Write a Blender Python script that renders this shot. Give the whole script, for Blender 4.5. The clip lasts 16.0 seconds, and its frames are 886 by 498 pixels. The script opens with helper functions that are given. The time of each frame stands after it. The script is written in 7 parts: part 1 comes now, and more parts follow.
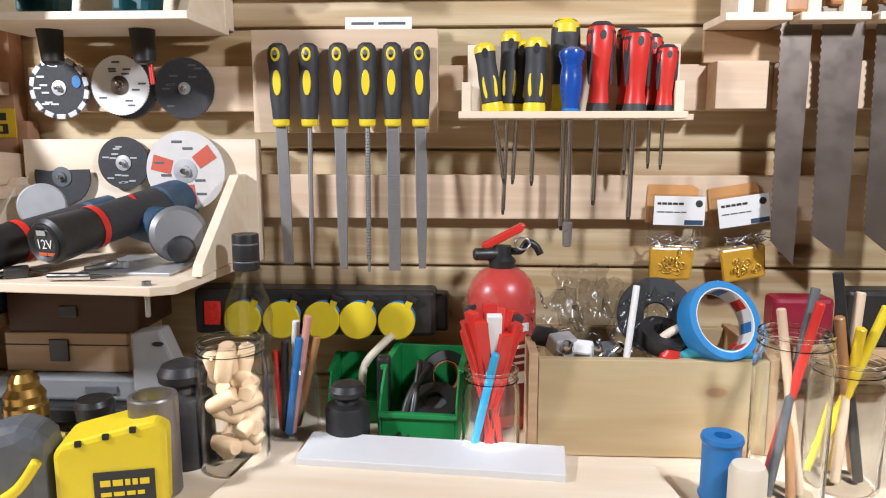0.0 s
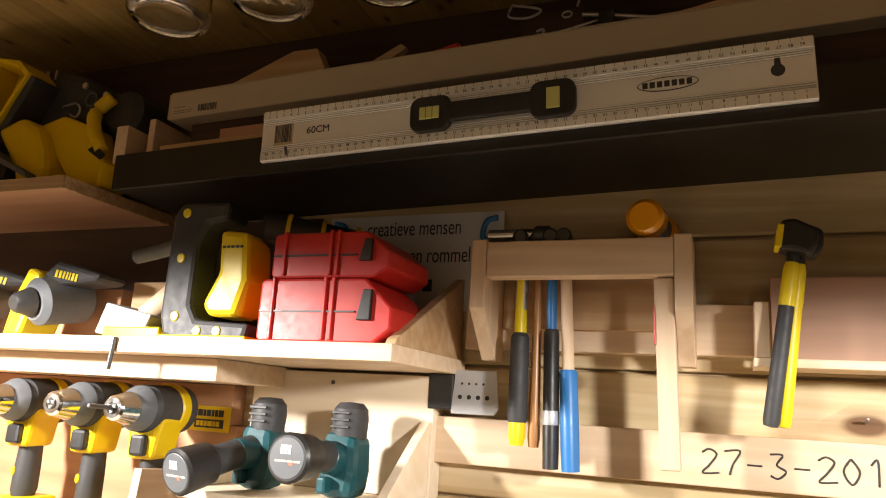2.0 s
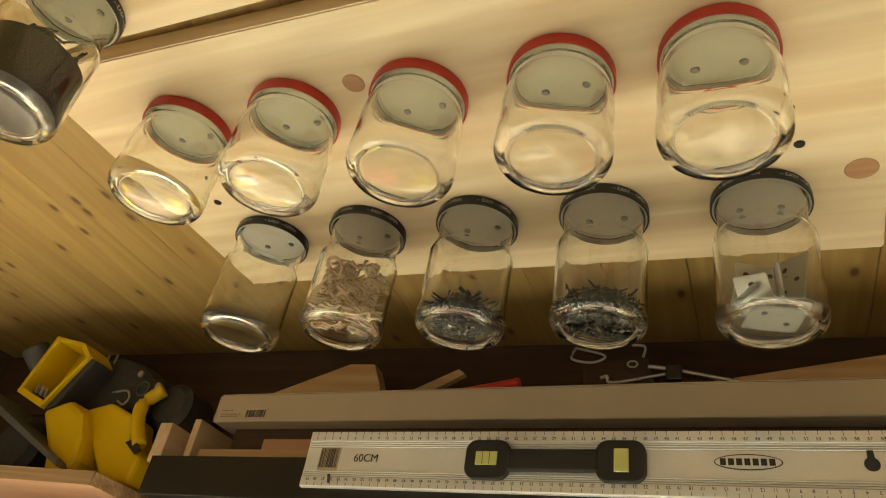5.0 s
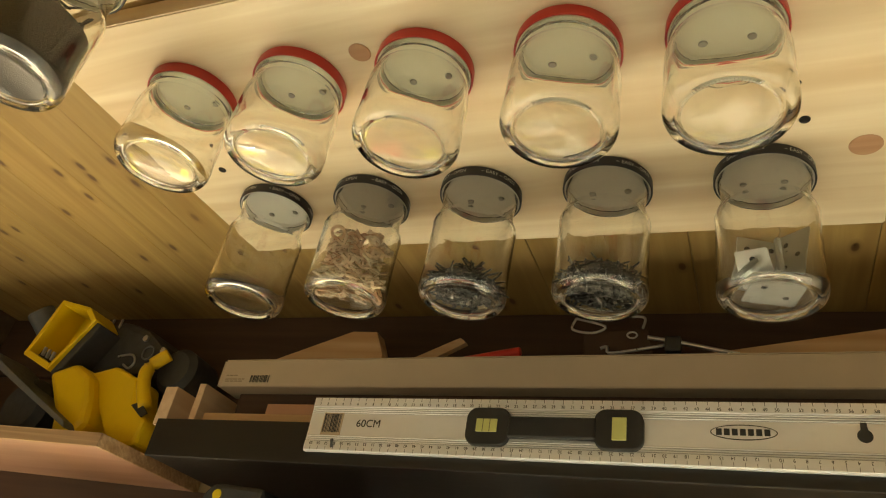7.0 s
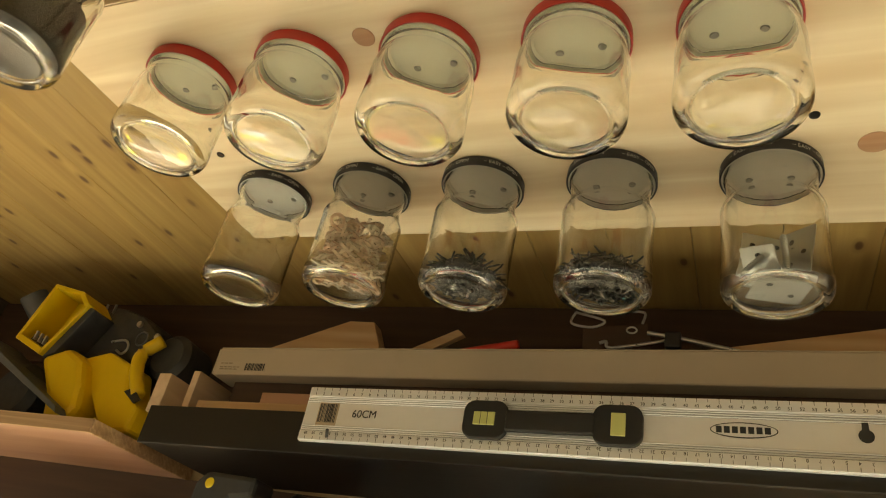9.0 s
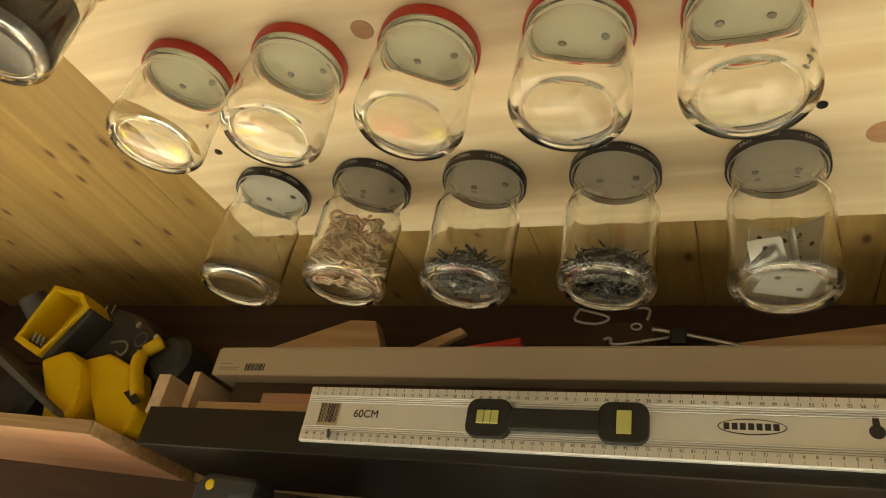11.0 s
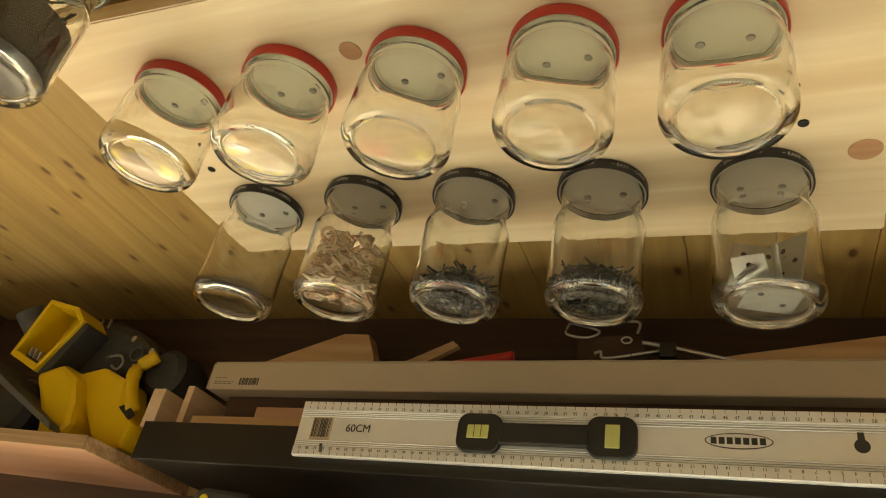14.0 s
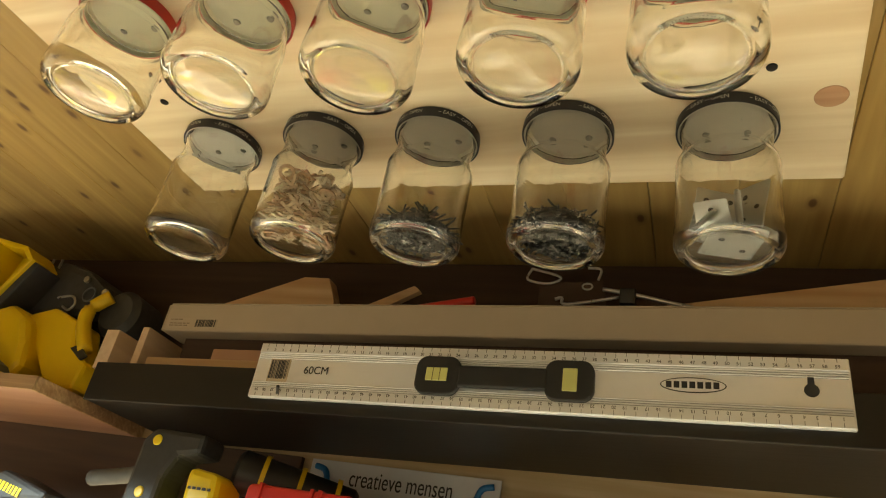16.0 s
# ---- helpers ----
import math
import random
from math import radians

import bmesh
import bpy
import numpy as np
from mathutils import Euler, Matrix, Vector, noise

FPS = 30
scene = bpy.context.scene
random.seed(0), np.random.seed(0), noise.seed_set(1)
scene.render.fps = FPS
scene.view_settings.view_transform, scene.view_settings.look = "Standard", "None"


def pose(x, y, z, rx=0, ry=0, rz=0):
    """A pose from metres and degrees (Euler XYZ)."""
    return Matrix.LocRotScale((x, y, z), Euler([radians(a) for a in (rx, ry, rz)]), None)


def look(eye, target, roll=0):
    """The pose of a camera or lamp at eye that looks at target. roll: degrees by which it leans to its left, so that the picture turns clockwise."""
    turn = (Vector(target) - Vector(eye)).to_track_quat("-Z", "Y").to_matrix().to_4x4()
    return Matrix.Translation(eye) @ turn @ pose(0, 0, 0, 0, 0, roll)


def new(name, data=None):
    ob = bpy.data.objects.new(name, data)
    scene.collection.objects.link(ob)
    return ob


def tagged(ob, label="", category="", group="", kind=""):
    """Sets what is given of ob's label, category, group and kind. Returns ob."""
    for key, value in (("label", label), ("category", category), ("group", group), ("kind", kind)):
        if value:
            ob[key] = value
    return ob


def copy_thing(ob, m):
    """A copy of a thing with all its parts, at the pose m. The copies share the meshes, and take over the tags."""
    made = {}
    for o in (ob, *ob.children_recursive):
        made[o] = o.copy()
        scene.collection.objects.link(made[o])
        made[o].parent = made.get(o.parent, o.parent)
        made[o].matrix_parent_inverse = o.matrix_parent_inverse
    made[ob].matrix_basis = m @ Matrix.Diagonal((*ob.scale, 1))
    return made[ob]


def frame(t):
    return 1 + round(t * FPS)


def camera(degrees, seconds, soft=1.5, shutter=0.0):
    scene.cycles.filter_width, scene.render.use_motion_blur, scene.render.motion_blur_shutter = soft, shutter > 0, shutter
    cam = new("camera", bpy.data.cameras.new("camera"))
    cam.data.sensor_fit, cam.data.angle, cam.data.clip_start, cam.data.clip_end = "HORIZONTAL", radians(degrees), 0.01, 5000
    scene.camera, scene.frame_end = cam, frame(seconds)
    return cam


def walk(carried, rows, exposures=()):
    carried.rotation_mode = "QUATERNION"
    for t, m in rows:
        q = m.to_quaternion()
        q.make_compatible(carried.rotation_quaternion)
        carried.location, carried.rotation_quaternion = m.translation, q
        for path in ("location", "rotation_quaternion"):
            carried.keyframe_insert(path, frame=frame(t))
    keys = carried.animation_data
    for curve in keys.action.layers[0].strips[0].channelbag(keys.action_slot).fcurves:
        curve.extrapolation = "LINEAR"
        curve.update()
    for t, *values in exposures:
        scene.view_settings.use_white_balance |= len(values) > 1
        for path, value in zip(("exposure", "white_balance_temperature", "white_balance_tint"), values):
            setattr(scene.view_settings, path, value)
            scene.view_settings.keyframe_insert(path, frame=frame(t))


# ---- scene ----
cam = camera(63.7, 16.0, soft=1.1)
PATH = [
    (0, (0.049, -0.961, 1.296), (-0.045, 1.012, 0.988), 0.0),
    (0.5, (0.042, -0.938, 1.289), (-0.377, 1.01, 1.118), 0.9),
    (1, (0.001, -0.922, 1.343), (-0.529, 1.006, 1.322), 0.7),
    (1.5, (-0.026, -0.907, 1.434), (-0.513, 1.025, 1.609), 2.3),
    (2, (0.06, -0.864, 1.541), (-0.666, 0.948, 1.977), 3.5),
    (2.5, (0.069, -0.854, 1.584), (-0.77, 0.83, 2.264), 4.7),
    (3, (0.06, -0.846, 1.593), (-0.741, 0.712, 2.558), 7.3),
    (3.5, (0.053, -0.853, 1.609), (-0.744, 0.619, 2.705), 10.0),
    (4, (0.043, -0.861, 1.609), (-0.742, 0.578, 2.755), 11.4),
    (6.5, (0.023, -0.882, 1.615), (-0.768, 0.62, 2.672), 12.1),
    (7, (0.028, -0.88, 1.61), (-0.76, 0.633, 2.655), 12.3),
    (7.5, (0.025, -0.878, 1.609), (-0.759, 0.652, 2.632), 12.4),
    (8, (0.023, -0.878, 1.611), (-0.759, 0.66, 2.622), 12.5),
    (8.5, (0.014, -0.879, 1.615), (-0.765, 0.66, 2.627), 12.7),
    (9, (0.019, -0.874, 1.613), (-0.757, 0.657, 2.641), 13.1),
    (11.5, (0.014, -0.861, 1.617), (-0.766, 0.667, 2.644), 12.6),
    (12, (0.015, -0.858, 1.619), (-0.766, 0.67, 2.646), 12.5),
    (12.5, (0.019, -0.859, 1.616), (-0.761, 0.662, 2.653), 12.5),
    (13, (0.029, -0.866, 1.621), (-0.752, 0.656, 2.657), 12.5),
    (13.5, (0.031, -0.869, 1.62), (-0.752, 0.644, 2.667), 12.6),
    (14, (0.028, -0.87, 1.62), (-0.752, 0.645, 2.666), 12.6),
    (14.5, (0.027, -0.867, 1.62), (-0.754, 0.648, 2.666), 12.7),
    (15, (0.023, -0.869, 1.621), (-0.759, 0.648, 2.664), 13.1),
    (15.5, (0.022, -0.861, 1.619), (-0.764, 0.656, 2.659), 13.5),
    (16, (0.027, -0.853, 1.619), (-0.667, 0.765, 2.568), 11.7),
]
walk(cam, [(t, look(eye, target, roll)) for t, eye, target, roll in PATH],
     [(0, 0.13, 6200, 14), (1.0, 0.27, 6300, 14), (1.5, 0.45, 6700, 14), (2.0, 0.85, 7400, 14), (2.6, 1.55, 7800, 4), (3.4, 2.15, 6600, -8), (16, 2.15, 6600, -8)])

# ---- world and lamps ----
world = bpy.data.worlds.new("world")
scene.world = world
world.use_nodes = True
world.node_tree.nodes["Background"].inputs[0].default_value = (1.0, 0.86, 0.68, 1)
world.node_tree.nodes["Background"].inputs[1].default_value = 0.02


def lamp(x, y, z, watts, cone):
    """A low work lamp whose shade lets light out downwards and sideways only."""
    d = bpy.data.lights.new("pendant_lamp", "SPOT")
    d.energy, d.color, d.shadow_soft_size = watts, (0.93, 0.95, 0.98), 0.04
    d.spot_size, d.spot_blend = radians(cone), 0.13
    o = new("pendant_lamp", d)
    o.location = (x, y, z)


lamp(-0.88, -0.68, 1.703, 44, 178)
lamp(0.55, -0.74, 1.703, 28, 178)


# ---- materials ----
def nodes(name):
    m = bpy.data.materials.new(name)
    m.use_nodes = True
    t = m.node_tree
    return m, t, t.nodes["Principled BSDF"]


def add(t, kind, **kw):
    n = t.nodes.new("ShaderNode" + kind)
    for k, v in kw.items():
        n.inputs[k].default_value = v
    return n


def ramp(t, fac, stops):
    r = t.nodes.new("ShaderNodeValToRGB")
    e = r.color_ramp.elements
    while len(e) < len(stops):
        e.new(0.5)
    for el, (p, c) in zip(e, stops):
        el.position, el.color = p, (*c, 1) if len(c) == 3 else c
    t.links.new(fac, r.inputs[0])
    return r.outputs[0]


def mix(t, fac, a, b, mode="MIX"):
    n = t.nodes.new("ShaderNodeMix")
    n.data_type, n.blend_type = "RGBA", mode
    for sock, v in ((n.inputs[0], fac), (n.inputs[6], a), (n.inputs[7], b)):
        if hasattr(v, "links"):
            t.links.new(v, sock)
        else:
            sock.default_value = v if isinstance(v, float) else (*v, 1)
    return n.outputs[2]


def coords(t, scale, shift=True):
    """Object coordinates in metres, shifted piece by piece, scaled axis by axis."""
    tc = t.nodes.new("ShaderNodeTexCoord")
    mp = add(t, "Mapping", Scale=scale)
    t.links.new(tc.outputs["Object"], mp.inputs[0])
    if shift:
        oi = t.nodes.new("ShaderNodeObjectInfo")
        mul = t.nodes.new("ShaderNodeVectorMath")
        mul.operation = "SCALE"
        mul.inputs[0].default_value = (7.3, 3.1, 5.7)
        t.links.new(oi.outputs["Random"], mul.inputs["Scale"])
        t.links.new(mul.outputs[0], mp.inputs["Location"])
    return mp.outputs[0]


def noise_tex(t, vec, scale, detail=4.0, rough=0.55, dist=0.0):
    n = add(t, "TexNoise", Scale=scale, Detail=detail, Roughness=rough, Distortion=dist)
    t.links.new(vec, n.inputs["Vector"])
    return n.outputs[0]


def bump(t, p, height, strength, dist=0.001):
    b = add(t, "Bump", Strength=strength, Distance=dist)
    t.links.new(height, b.inputs["Height"])
    t.links.new(b.outputs[0], p.inputs["Normal"])


def wood(name, light, dark, along="x", knots=0.0, rough=0.6, stain=None, grain=1.0, knot_colour=(0.12, 0.055, 0.02), dense=1.0, boards=False):
    m, t, p = nodes(name)
    a = "xyz".index(along)
    fine = [150.0 * grain] * 3
    fine[a] = 5.0
    wide = [26.0 * grain] * 3
    wide[a] = 1.6
    v1, v2 = coords(t, fine), coords(t, wide)
    g1 = noise_tex(t, v1, 1.0, 5.0)
    g2 = noise_tex(t, v2, 1.0, 3.0, 0.5, 1.2)
    w = add(t, "TexWave", Scale=1.1, Distortion=5.0, Detail=2.0)
    w.bands_direction = "DIAGONAL"
    t.links.new(v2, w.inputs["Vector"])
    rings = ramp(t, w.outputs[1], [(0.0, (0.25,) * 3), (0.75, (0.6,) * 3), (1.0, (1.0,) * 3)])
    body = mix(t, ramp(t, g2, [(0.36, (0, 0, 0)), (0.64, (1, 1, 1))]), light, dark)
    body = mix(t, 0.32, body, mix(t, rings, dark, light), "MIX")
    body = mix(t, ramp(t, g1, [(0.45, (0, 0, 0)), (0.8, (0.5, 0.5, 0.5))]), body, dark)
    if stain:
        cloud = noise_tex(t, coords(t, (3.0, 3.0, 6.0)), 1.0, 4.0, 0.6)
        body = mix(t, ramp(t, cloud, [(0.45, (0, 0, 0)), (0.7, (0.7, 0.7, 0.7))]), body, stain)
    if knots:
        sep, com = t.nodes.new("ShaderNodeSeparateXYZ"), t.nodes.new("ShaderNodeCombineXYZ")
        t.links.new(coords(t, tuple((5.0 if q == a else 10.0) * dense for q in range(3))), sep.inputs[0])
        t.links.new(sep.outputs[a], com.inputs[0])
        t.links.new(sep.outputs[2 if a == 0 else 0], com.inputs[1])
        vo = add(t, "TexVoronoi", Scale=1.0)
        vo.voronoi_dimensions = "2D"
        t.links.new(com.outputs[0], vo.inputs["Vector"])
        spot = ramp(t, vo.outputs["Distance"], [(0.0, (1, 1, 1)), (0.055 * knots, (0.95, 0.95, 0.95)), (0.085 * knots, (0.35, 0.35, 0.35)), (0.16 * knots, (0, 0, 0))])
        keep = ramp(t, vo.outputs["Color"], [(0.36, (0, 0, 0)), (0.44, (1, 1, 1))])
        body = mix(t, mix(t, 1.0, spot, keep, "MULTIPLY"), body, knot_colour)
    if boards:
        gi = t.nodes.new("ShaderNodeNewGeometry")
        body = mix(t, 1.0, body, ramp(t, gi.outputs["Random Per Island"], [(0.0, (0.80, 0.76, 0.68)), (0.5, (1.0, 1.0, 1.0)), (1.0, (1.12, 1.08, 0.98))]), "MULTIPLY")
    t.links.new(body, p.inputs["Base Color"])
    p.inputs["Roughness"].default_value = rough
    bump(t, p, g1, 0.4 if knots else 0.25, 0.0012 if knots else 0.0008)
    return m


def paint(name, rgb, rough=0.5, metal=0.0, var=0.12, scale=60.0, relief=0.1, dust=0.0, coat=0.0):
    """Plain surface with slight clouding, fine grain and, on worn things, dust."""
    m, t, p = nodes(name)
    v = coords(t, (1.0, 1.0, 1.0))
    n1 = noise_tex(t, v, scale, 5.0, 0.6)
    n2 = noise_tex(t, v, scale * 0.18, 3.0)
    dark = tuple(c * (1 - var) for c in rgb)
    lite = tuple(min(1, c * (1 + var)) for c in rgb)
    c = mix(t, n2, dark, lite)
    c = mix(t, ramp(t, n1, [(0.5, (0, 0, 0)), (0.8, (0.35, 0.35, 0.35))]), c, tuple(x * (1 - 1.5 * var) for x in rgb))
    if dust:
        c = mix(t, ramp(t, noise_tex(t, v, 22.0, 6.0, 0.65), [(0.5, (0, 0, 0)), (0.75, (dust,) * 3)]), c, (0.42, 0.33, 0.24))
    t.links.new(c, p.inputs["Base Color"])
    p.inputs["Metallic"].default_value = metal
    p.inputs["Coat Weight"].default_value = coat
    rr = ramp(t, n1, [(0.3, (max(0.02, rough - 0.08),) * 3), (0.75, (min(1, rough + 0.1),) * 3)])
    t.links.new(rr, p.inputs["Roughness"])
    if relief:
        bump(t, p, n1, relief, 0.0006)
    return m


def glass_mat(name, rgb=(0.96, 0.98, 0.96), rough=0.0, ior=1.45, clear=0.0):
    m, t, p = nodes(name)
    p.inputs["Base Color"].default_value = (*rgb, 1)
    p.inputs["Transmission Weight"].default_value = 1.0
    p.inputs["Roughness"].default_value = rough
    p.inputs["IOR"].default_value = ior
    bump(t, p, noise_tex(t, coords(t, (1, 1, 1)), 45.0, 2.0), 0.2, 0.001)
    if clear:
        tr, mx = add(t, "BsdfTransparent", Color=(*rgb, 1)), t.nodes.new("ShaderNodeMixShader")
        mx.inputs[0].default_value = clear
        t.links.new(p.outputs[0], mx.inputs[1])
        t.links.new(tr.outputs[0], mx.inputs[2])
        t.links.new(mx.outputs[0], t.nodes["Material Output"].inputs[0])
    return m


# paler tone for the unseen south wall, which bounces fill onto the shelf front
ROOMPINE = wood("bounce_fill_pine", (0.50, 0.40, 0.28), (0.36, 0.27, 0.17), "x", 0.5, 0.7)
# dark tone for the unseen side walls, so they throw back little light
DARKPINE = wood("low_bounce_boards", (0.17, 0.12, 0.075), (0.10, 0.07, 0.04), "x", 0.6, 0.7)
def thin_glass(name, tint, rough=0.02, wavy=0.3):
    """A thin clear wall: lets light straight through, with the gloss of glass."""
    m, t, p = nodes(name)
    p.inputs["Base Color"].default_value = (0.9, 0.9, 0.9, 1)
    tr = add(t, "BsdfTransparent", Color=(*tint, 1))
    gl = add(t, "BsdfGlossy", Roughness=rough)
    lw = add(t, "LayerWeight", Blend=0.5)
    pw = t.nodes.new("ShaderNodeMath")
    pw.operation = "POWER"
    pw.inputs[1].default_value = 4.0
    t.links.new(lw.outputs["Facing"], pw.inputs[0])
    fr = t.nodes.new("ShaderNodeMath")
    fr.operation = "MULTIPLY_ADD"
    fr.inputs[1].default_value, fr.inputs[2].default_value = 0.70, 0.03
    t.links.new(pw.outputs[0], fr.inputs[0])
    b = add(t, "Bump", Strength=wavy, Distance=0.001)
    t.links.new(noise_tex(t, coords(t, (1, 1, 1)), 40.0, 2.0), b.inputs["Height"])
    t.links.new(b.outputs[0], gl.inputs["Normal"])
    t.links.new(b.outputs[0], lw.inputs["Normal"])
    mx = t.nodes.new("ShaderNodeMixShader")
    for k, o in enumerate((fr, tr, gl)):
        t.links.new(o.outputs[0], mx.inputs[k])
    t.links.new(mx.outputs[0], t.nodes["Material Output"].inputs[0])
    return m


# unseen floor: near-black so little light rises to the ceiling corner
FLOORBOARD = wood("low_bounce_floor_boards", (0.085, 0.062, 0.042), (0.05, 0.035, 0.024), "y", 0.0, 0.7)
PINE = wood("pine_planed", (0.74, 0.58, 0.42), (0.60, 0.43, 0.28), "x", 0.0, 0.55)
PINE_Z = wood("pine_planed_upright", (0.74, 0.58, 0.42), (0.60, 0.43, 0.28), "z", 0.0, 0.55)
PINE_Y = wood("pine_planed_deep", (0.74, 0.58, 0.42), (0.60, 0.43, 0.28), "y", 0.0, 0.55)
WALLWOOD = wood("rough_wall_pine", (0.68, 0.55, 0.36), (0.42, 0.28, 0.13), "x", 1.5, 0.75, (0.42, 0.35, 0.19))
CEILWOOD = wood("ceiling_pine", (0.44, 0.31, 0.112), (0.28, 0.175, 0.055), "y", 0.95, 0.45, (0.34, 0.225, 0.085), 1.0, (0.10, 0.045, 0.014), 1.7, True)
JARBOARD = wood("jar_board_pine", (0.86, 0.74, 0.53), (0.66, 0.50, 0.30), "x", 0.0, 0.45, None, 0.7)
PLY = wood("birch_plywood", (0.84, 0.74, 0.59), (0.74, 0.60, 0.43), "x", 0.0, 0.55, None, 0.6)
PLYEDGE = wood("plywood_edge", (0.60, 0.42, 0.24), (0.30, 0.18, 0.09), "x", 0.0, 0.7, None, 2.5)
BROWNPLY = wood("brown_plywood", (0.50, 0.28, 0.16), (0.38, 0.19, 0.10), "x", 0.0, 0.6, None, 0.7)
PINKPLY = wood("reddish_plywood", (0.50, 0.30, 0.20), (0.40, 0.22, 0.14), "x", 0.0, 0.55, None, 0.6)
BLACKSHELF = wood("black_stained_shelf", (0.011, 0.009, 0.007), (0.006, 0.005, 0.004), "x", 0.0, 0.42, (0.016, 0.013, 0.009))
STICKER = paint("faded_sticker", (0.52, 0.44, 0.34), 0.6, 0, 0.05)
GREYINK = paint("grey_ink", (0.25, 0.20, 0.15), 0.7)
CARD = paint("grey_card", (0.50, 0.42, 0.32), 0.6, 0, 0.06, 30)


# ---- mesh helpers ----
def box(x0, y0, z0, x1, y1, z1, bev=0.0015, bm=None):
    """A box between two corners, edges rounded off."""
    b = bmesh.new()
    bmesh.ops.create_cube(b, size=1.0, matrix=Matrix.Translation(((x0 + x1) / 2, (y0 + y1) / 2, (z0 + z1) / 2)) @ Matrix.Diagonal((x1 - x0, y1 - y0, z1 - z0, 1)))
    if bev:
        bmesh.ops.bevel(b, geom=b.edges[:], offset=min(bev, 0.3 * min(abs(x1 - x0), abs(y1 - y0), abs(z1 - z0))), segments=2, profile=0.5, affect="EDGES")
    return join(bm, b)


def join(bm, b, m=None):
    """Adds the bmesh b (moved by m) to bm, or returns b alone."""
    if m is not None:
        b.transform(m)
    if bm is None:
        return b
    me = bpy.data.meshes.new("tmp")
    b.to_mesh(me)
    b.free()
    bm.from_mesh(me)
    bpy.data.meshes.remove(me)
    return bm


def lathe(profile, seg=32, bm=None, m=None):
    """A turned body from (radius, height) pairs."""
    b = bmesh.new()
    rings = []
    for r, z in profile:
        if r < 1e-6:
            rings.append([b.verts.new((0, 0, z))])
        else:
            rings.append([b.verts.new((r * math.cos(2 * math.pi * k / seg), r * math.sin(2 * math.pi * k / seg), z)) for k in range(seg)])
    for lo, hi in zip(rings, rings[1:]):
        for k in range(seg):
            q = [lo[k % len(lo)], lo[(k + 1) % len(lo)], hi[(k + 1) % len(hi)], hi[k % len(hi)]]
            q = list(dict.fromkeys(q))
            if len(q) > 2:
                b.faces.new(q)
    bmesh.ops.recalc_face_normals(b, faces=b.faces[:])
    for f in b.faces:
        f.smooth = True
    for e in b.edges:
        if len(e.link_faces) == 2 and e.calc_face_angle() > max(0.45, 7.3 / seg):
            e.smooth = False
    return join(bm, b, m)


def along(p, q):
    """Pose whose z axis runs from p to q."""
    p, q = Vector(p), Vector(q)
    return Matrix.Translation(p) @ (q - p).to_track_quat("Z", "Y").to_matrix().to_4x4()


def rod(p, q, r, r2=None, seg=16, bm=None, bev=0.0):
    """A round bar from p to q, tapering to r2, with rounded ends."""
    n = (Vector(q) - Vector(p)).length
    r2 = r if r2 is None else r2
    e = bev or min(r, r2) * 0.25
    return lathe([(0, 0), (r - e, 0), (r, e), (r2, n - e), (r2 - e, n), (0, n)], seg, bm, along(p, q))


def slab(outline, depth, bev=0.001, bm=None, m=None):
    """A plate: the outline in x and z, thick along y (from 0 to depth)."""
    b = bmesh.new()
    f = b.faces.new([b.verts.new((x, 0, z)) for x, z in outline])
    ex = bmesh.ops.extrude_face_region(b, geom=[f])
    bmesh.ops.translate(b, vec=(0, depth, 0), verts=[v for v in ex["geom"] if isinstance(v, bmesh.types.BMVert)])
    bmesh.ops.recalc_face_normals(b, faces=b.faces[:])
    if bev:
        bmesh.ops.bevel(b, geom=b.edges[:], offset=bev, segments=2, profile=0.5, affect="EDGES", clamp_overlap=True)
    return join(bm, b, m)


def oval(cx, cz, rx, rz, n=20, start=0.0, end=360.0):
    return [(cx + rx * math.cos(radians(start + (end - start) * k / n)), cz + rz * math.sin(radians(start + (end - start) * k / n))) for k in range(n if end - start >= 360 else n + 1)]


def tube(points, r, seg=8, bm=None):
    """A bent round bar or cable through the points."""
    pts = [Vector(p) for p in points]
    fine = []
    for k in range(len(pts) - 1):
        a, b_, c, d = pts[max(k - 1, 0)], pts[k], pts[k + 1], pts[min(k + 2, len(pts) - 1)]
        for s in range(5):
            u = s / 5
            fine.append(0.5 * (2 * b_ + (c - a) * u + (2 * a - 5 * b_ + 4 * c - d) * u * u + (3 * b_ - a - 3 * c + d) * u ** 3))
    fine.append(pts[-1])
    b = bmesh.new()
    rings = []
    for k, q in enumerate(fine):
        way = (fine[min(k + 1, len(fine) - 1)] - fine[max(k - 1, 0)]).normalized()
        side = way.cross(Vector((0.31, 0.17, 0.94))).normalized()
        up = way.cross(side)
        rings.append([b.verts.new(q + r * (math.cos(2 * math.pi * j / seg) * side + math.sin(2 * math.pi * j / seg) * up)) for j in range(seg)])
    for lo, hi in zip(rings, rings[1:]):
        for j in range(seg):
            b.faces.new((lo[j], lo[(j + 1) % seg], hi[(j + 1) % seg], hi[j]))
    b.faces.new(rings[0][::-1]), b.faces.new(rings[-1])
    bmesh.ops.recalc_face_normals(b, faces=b.faces[:])
    for f in b.faces:
        f.smooth = True
    return join(bm, b)


def mesh_ob(name, bm, material):
    me = bpy.data.meshes.new(name)
    bm.to_mesh(me)
    bm.free()
    me.materials.append(material)
    return new(name, me)


def part(name, bm, material, parent, label=""):
    o = mesh_ob(name, bm, material)
    o.parent = parent
    return tagged(o, label) if label else o


def thing(name, label, category, m, group=""):
    o = new(name)
    o.empty_display_size = 0.02
    o.matrix_basis = m
    return tagged(o, label, category, group)


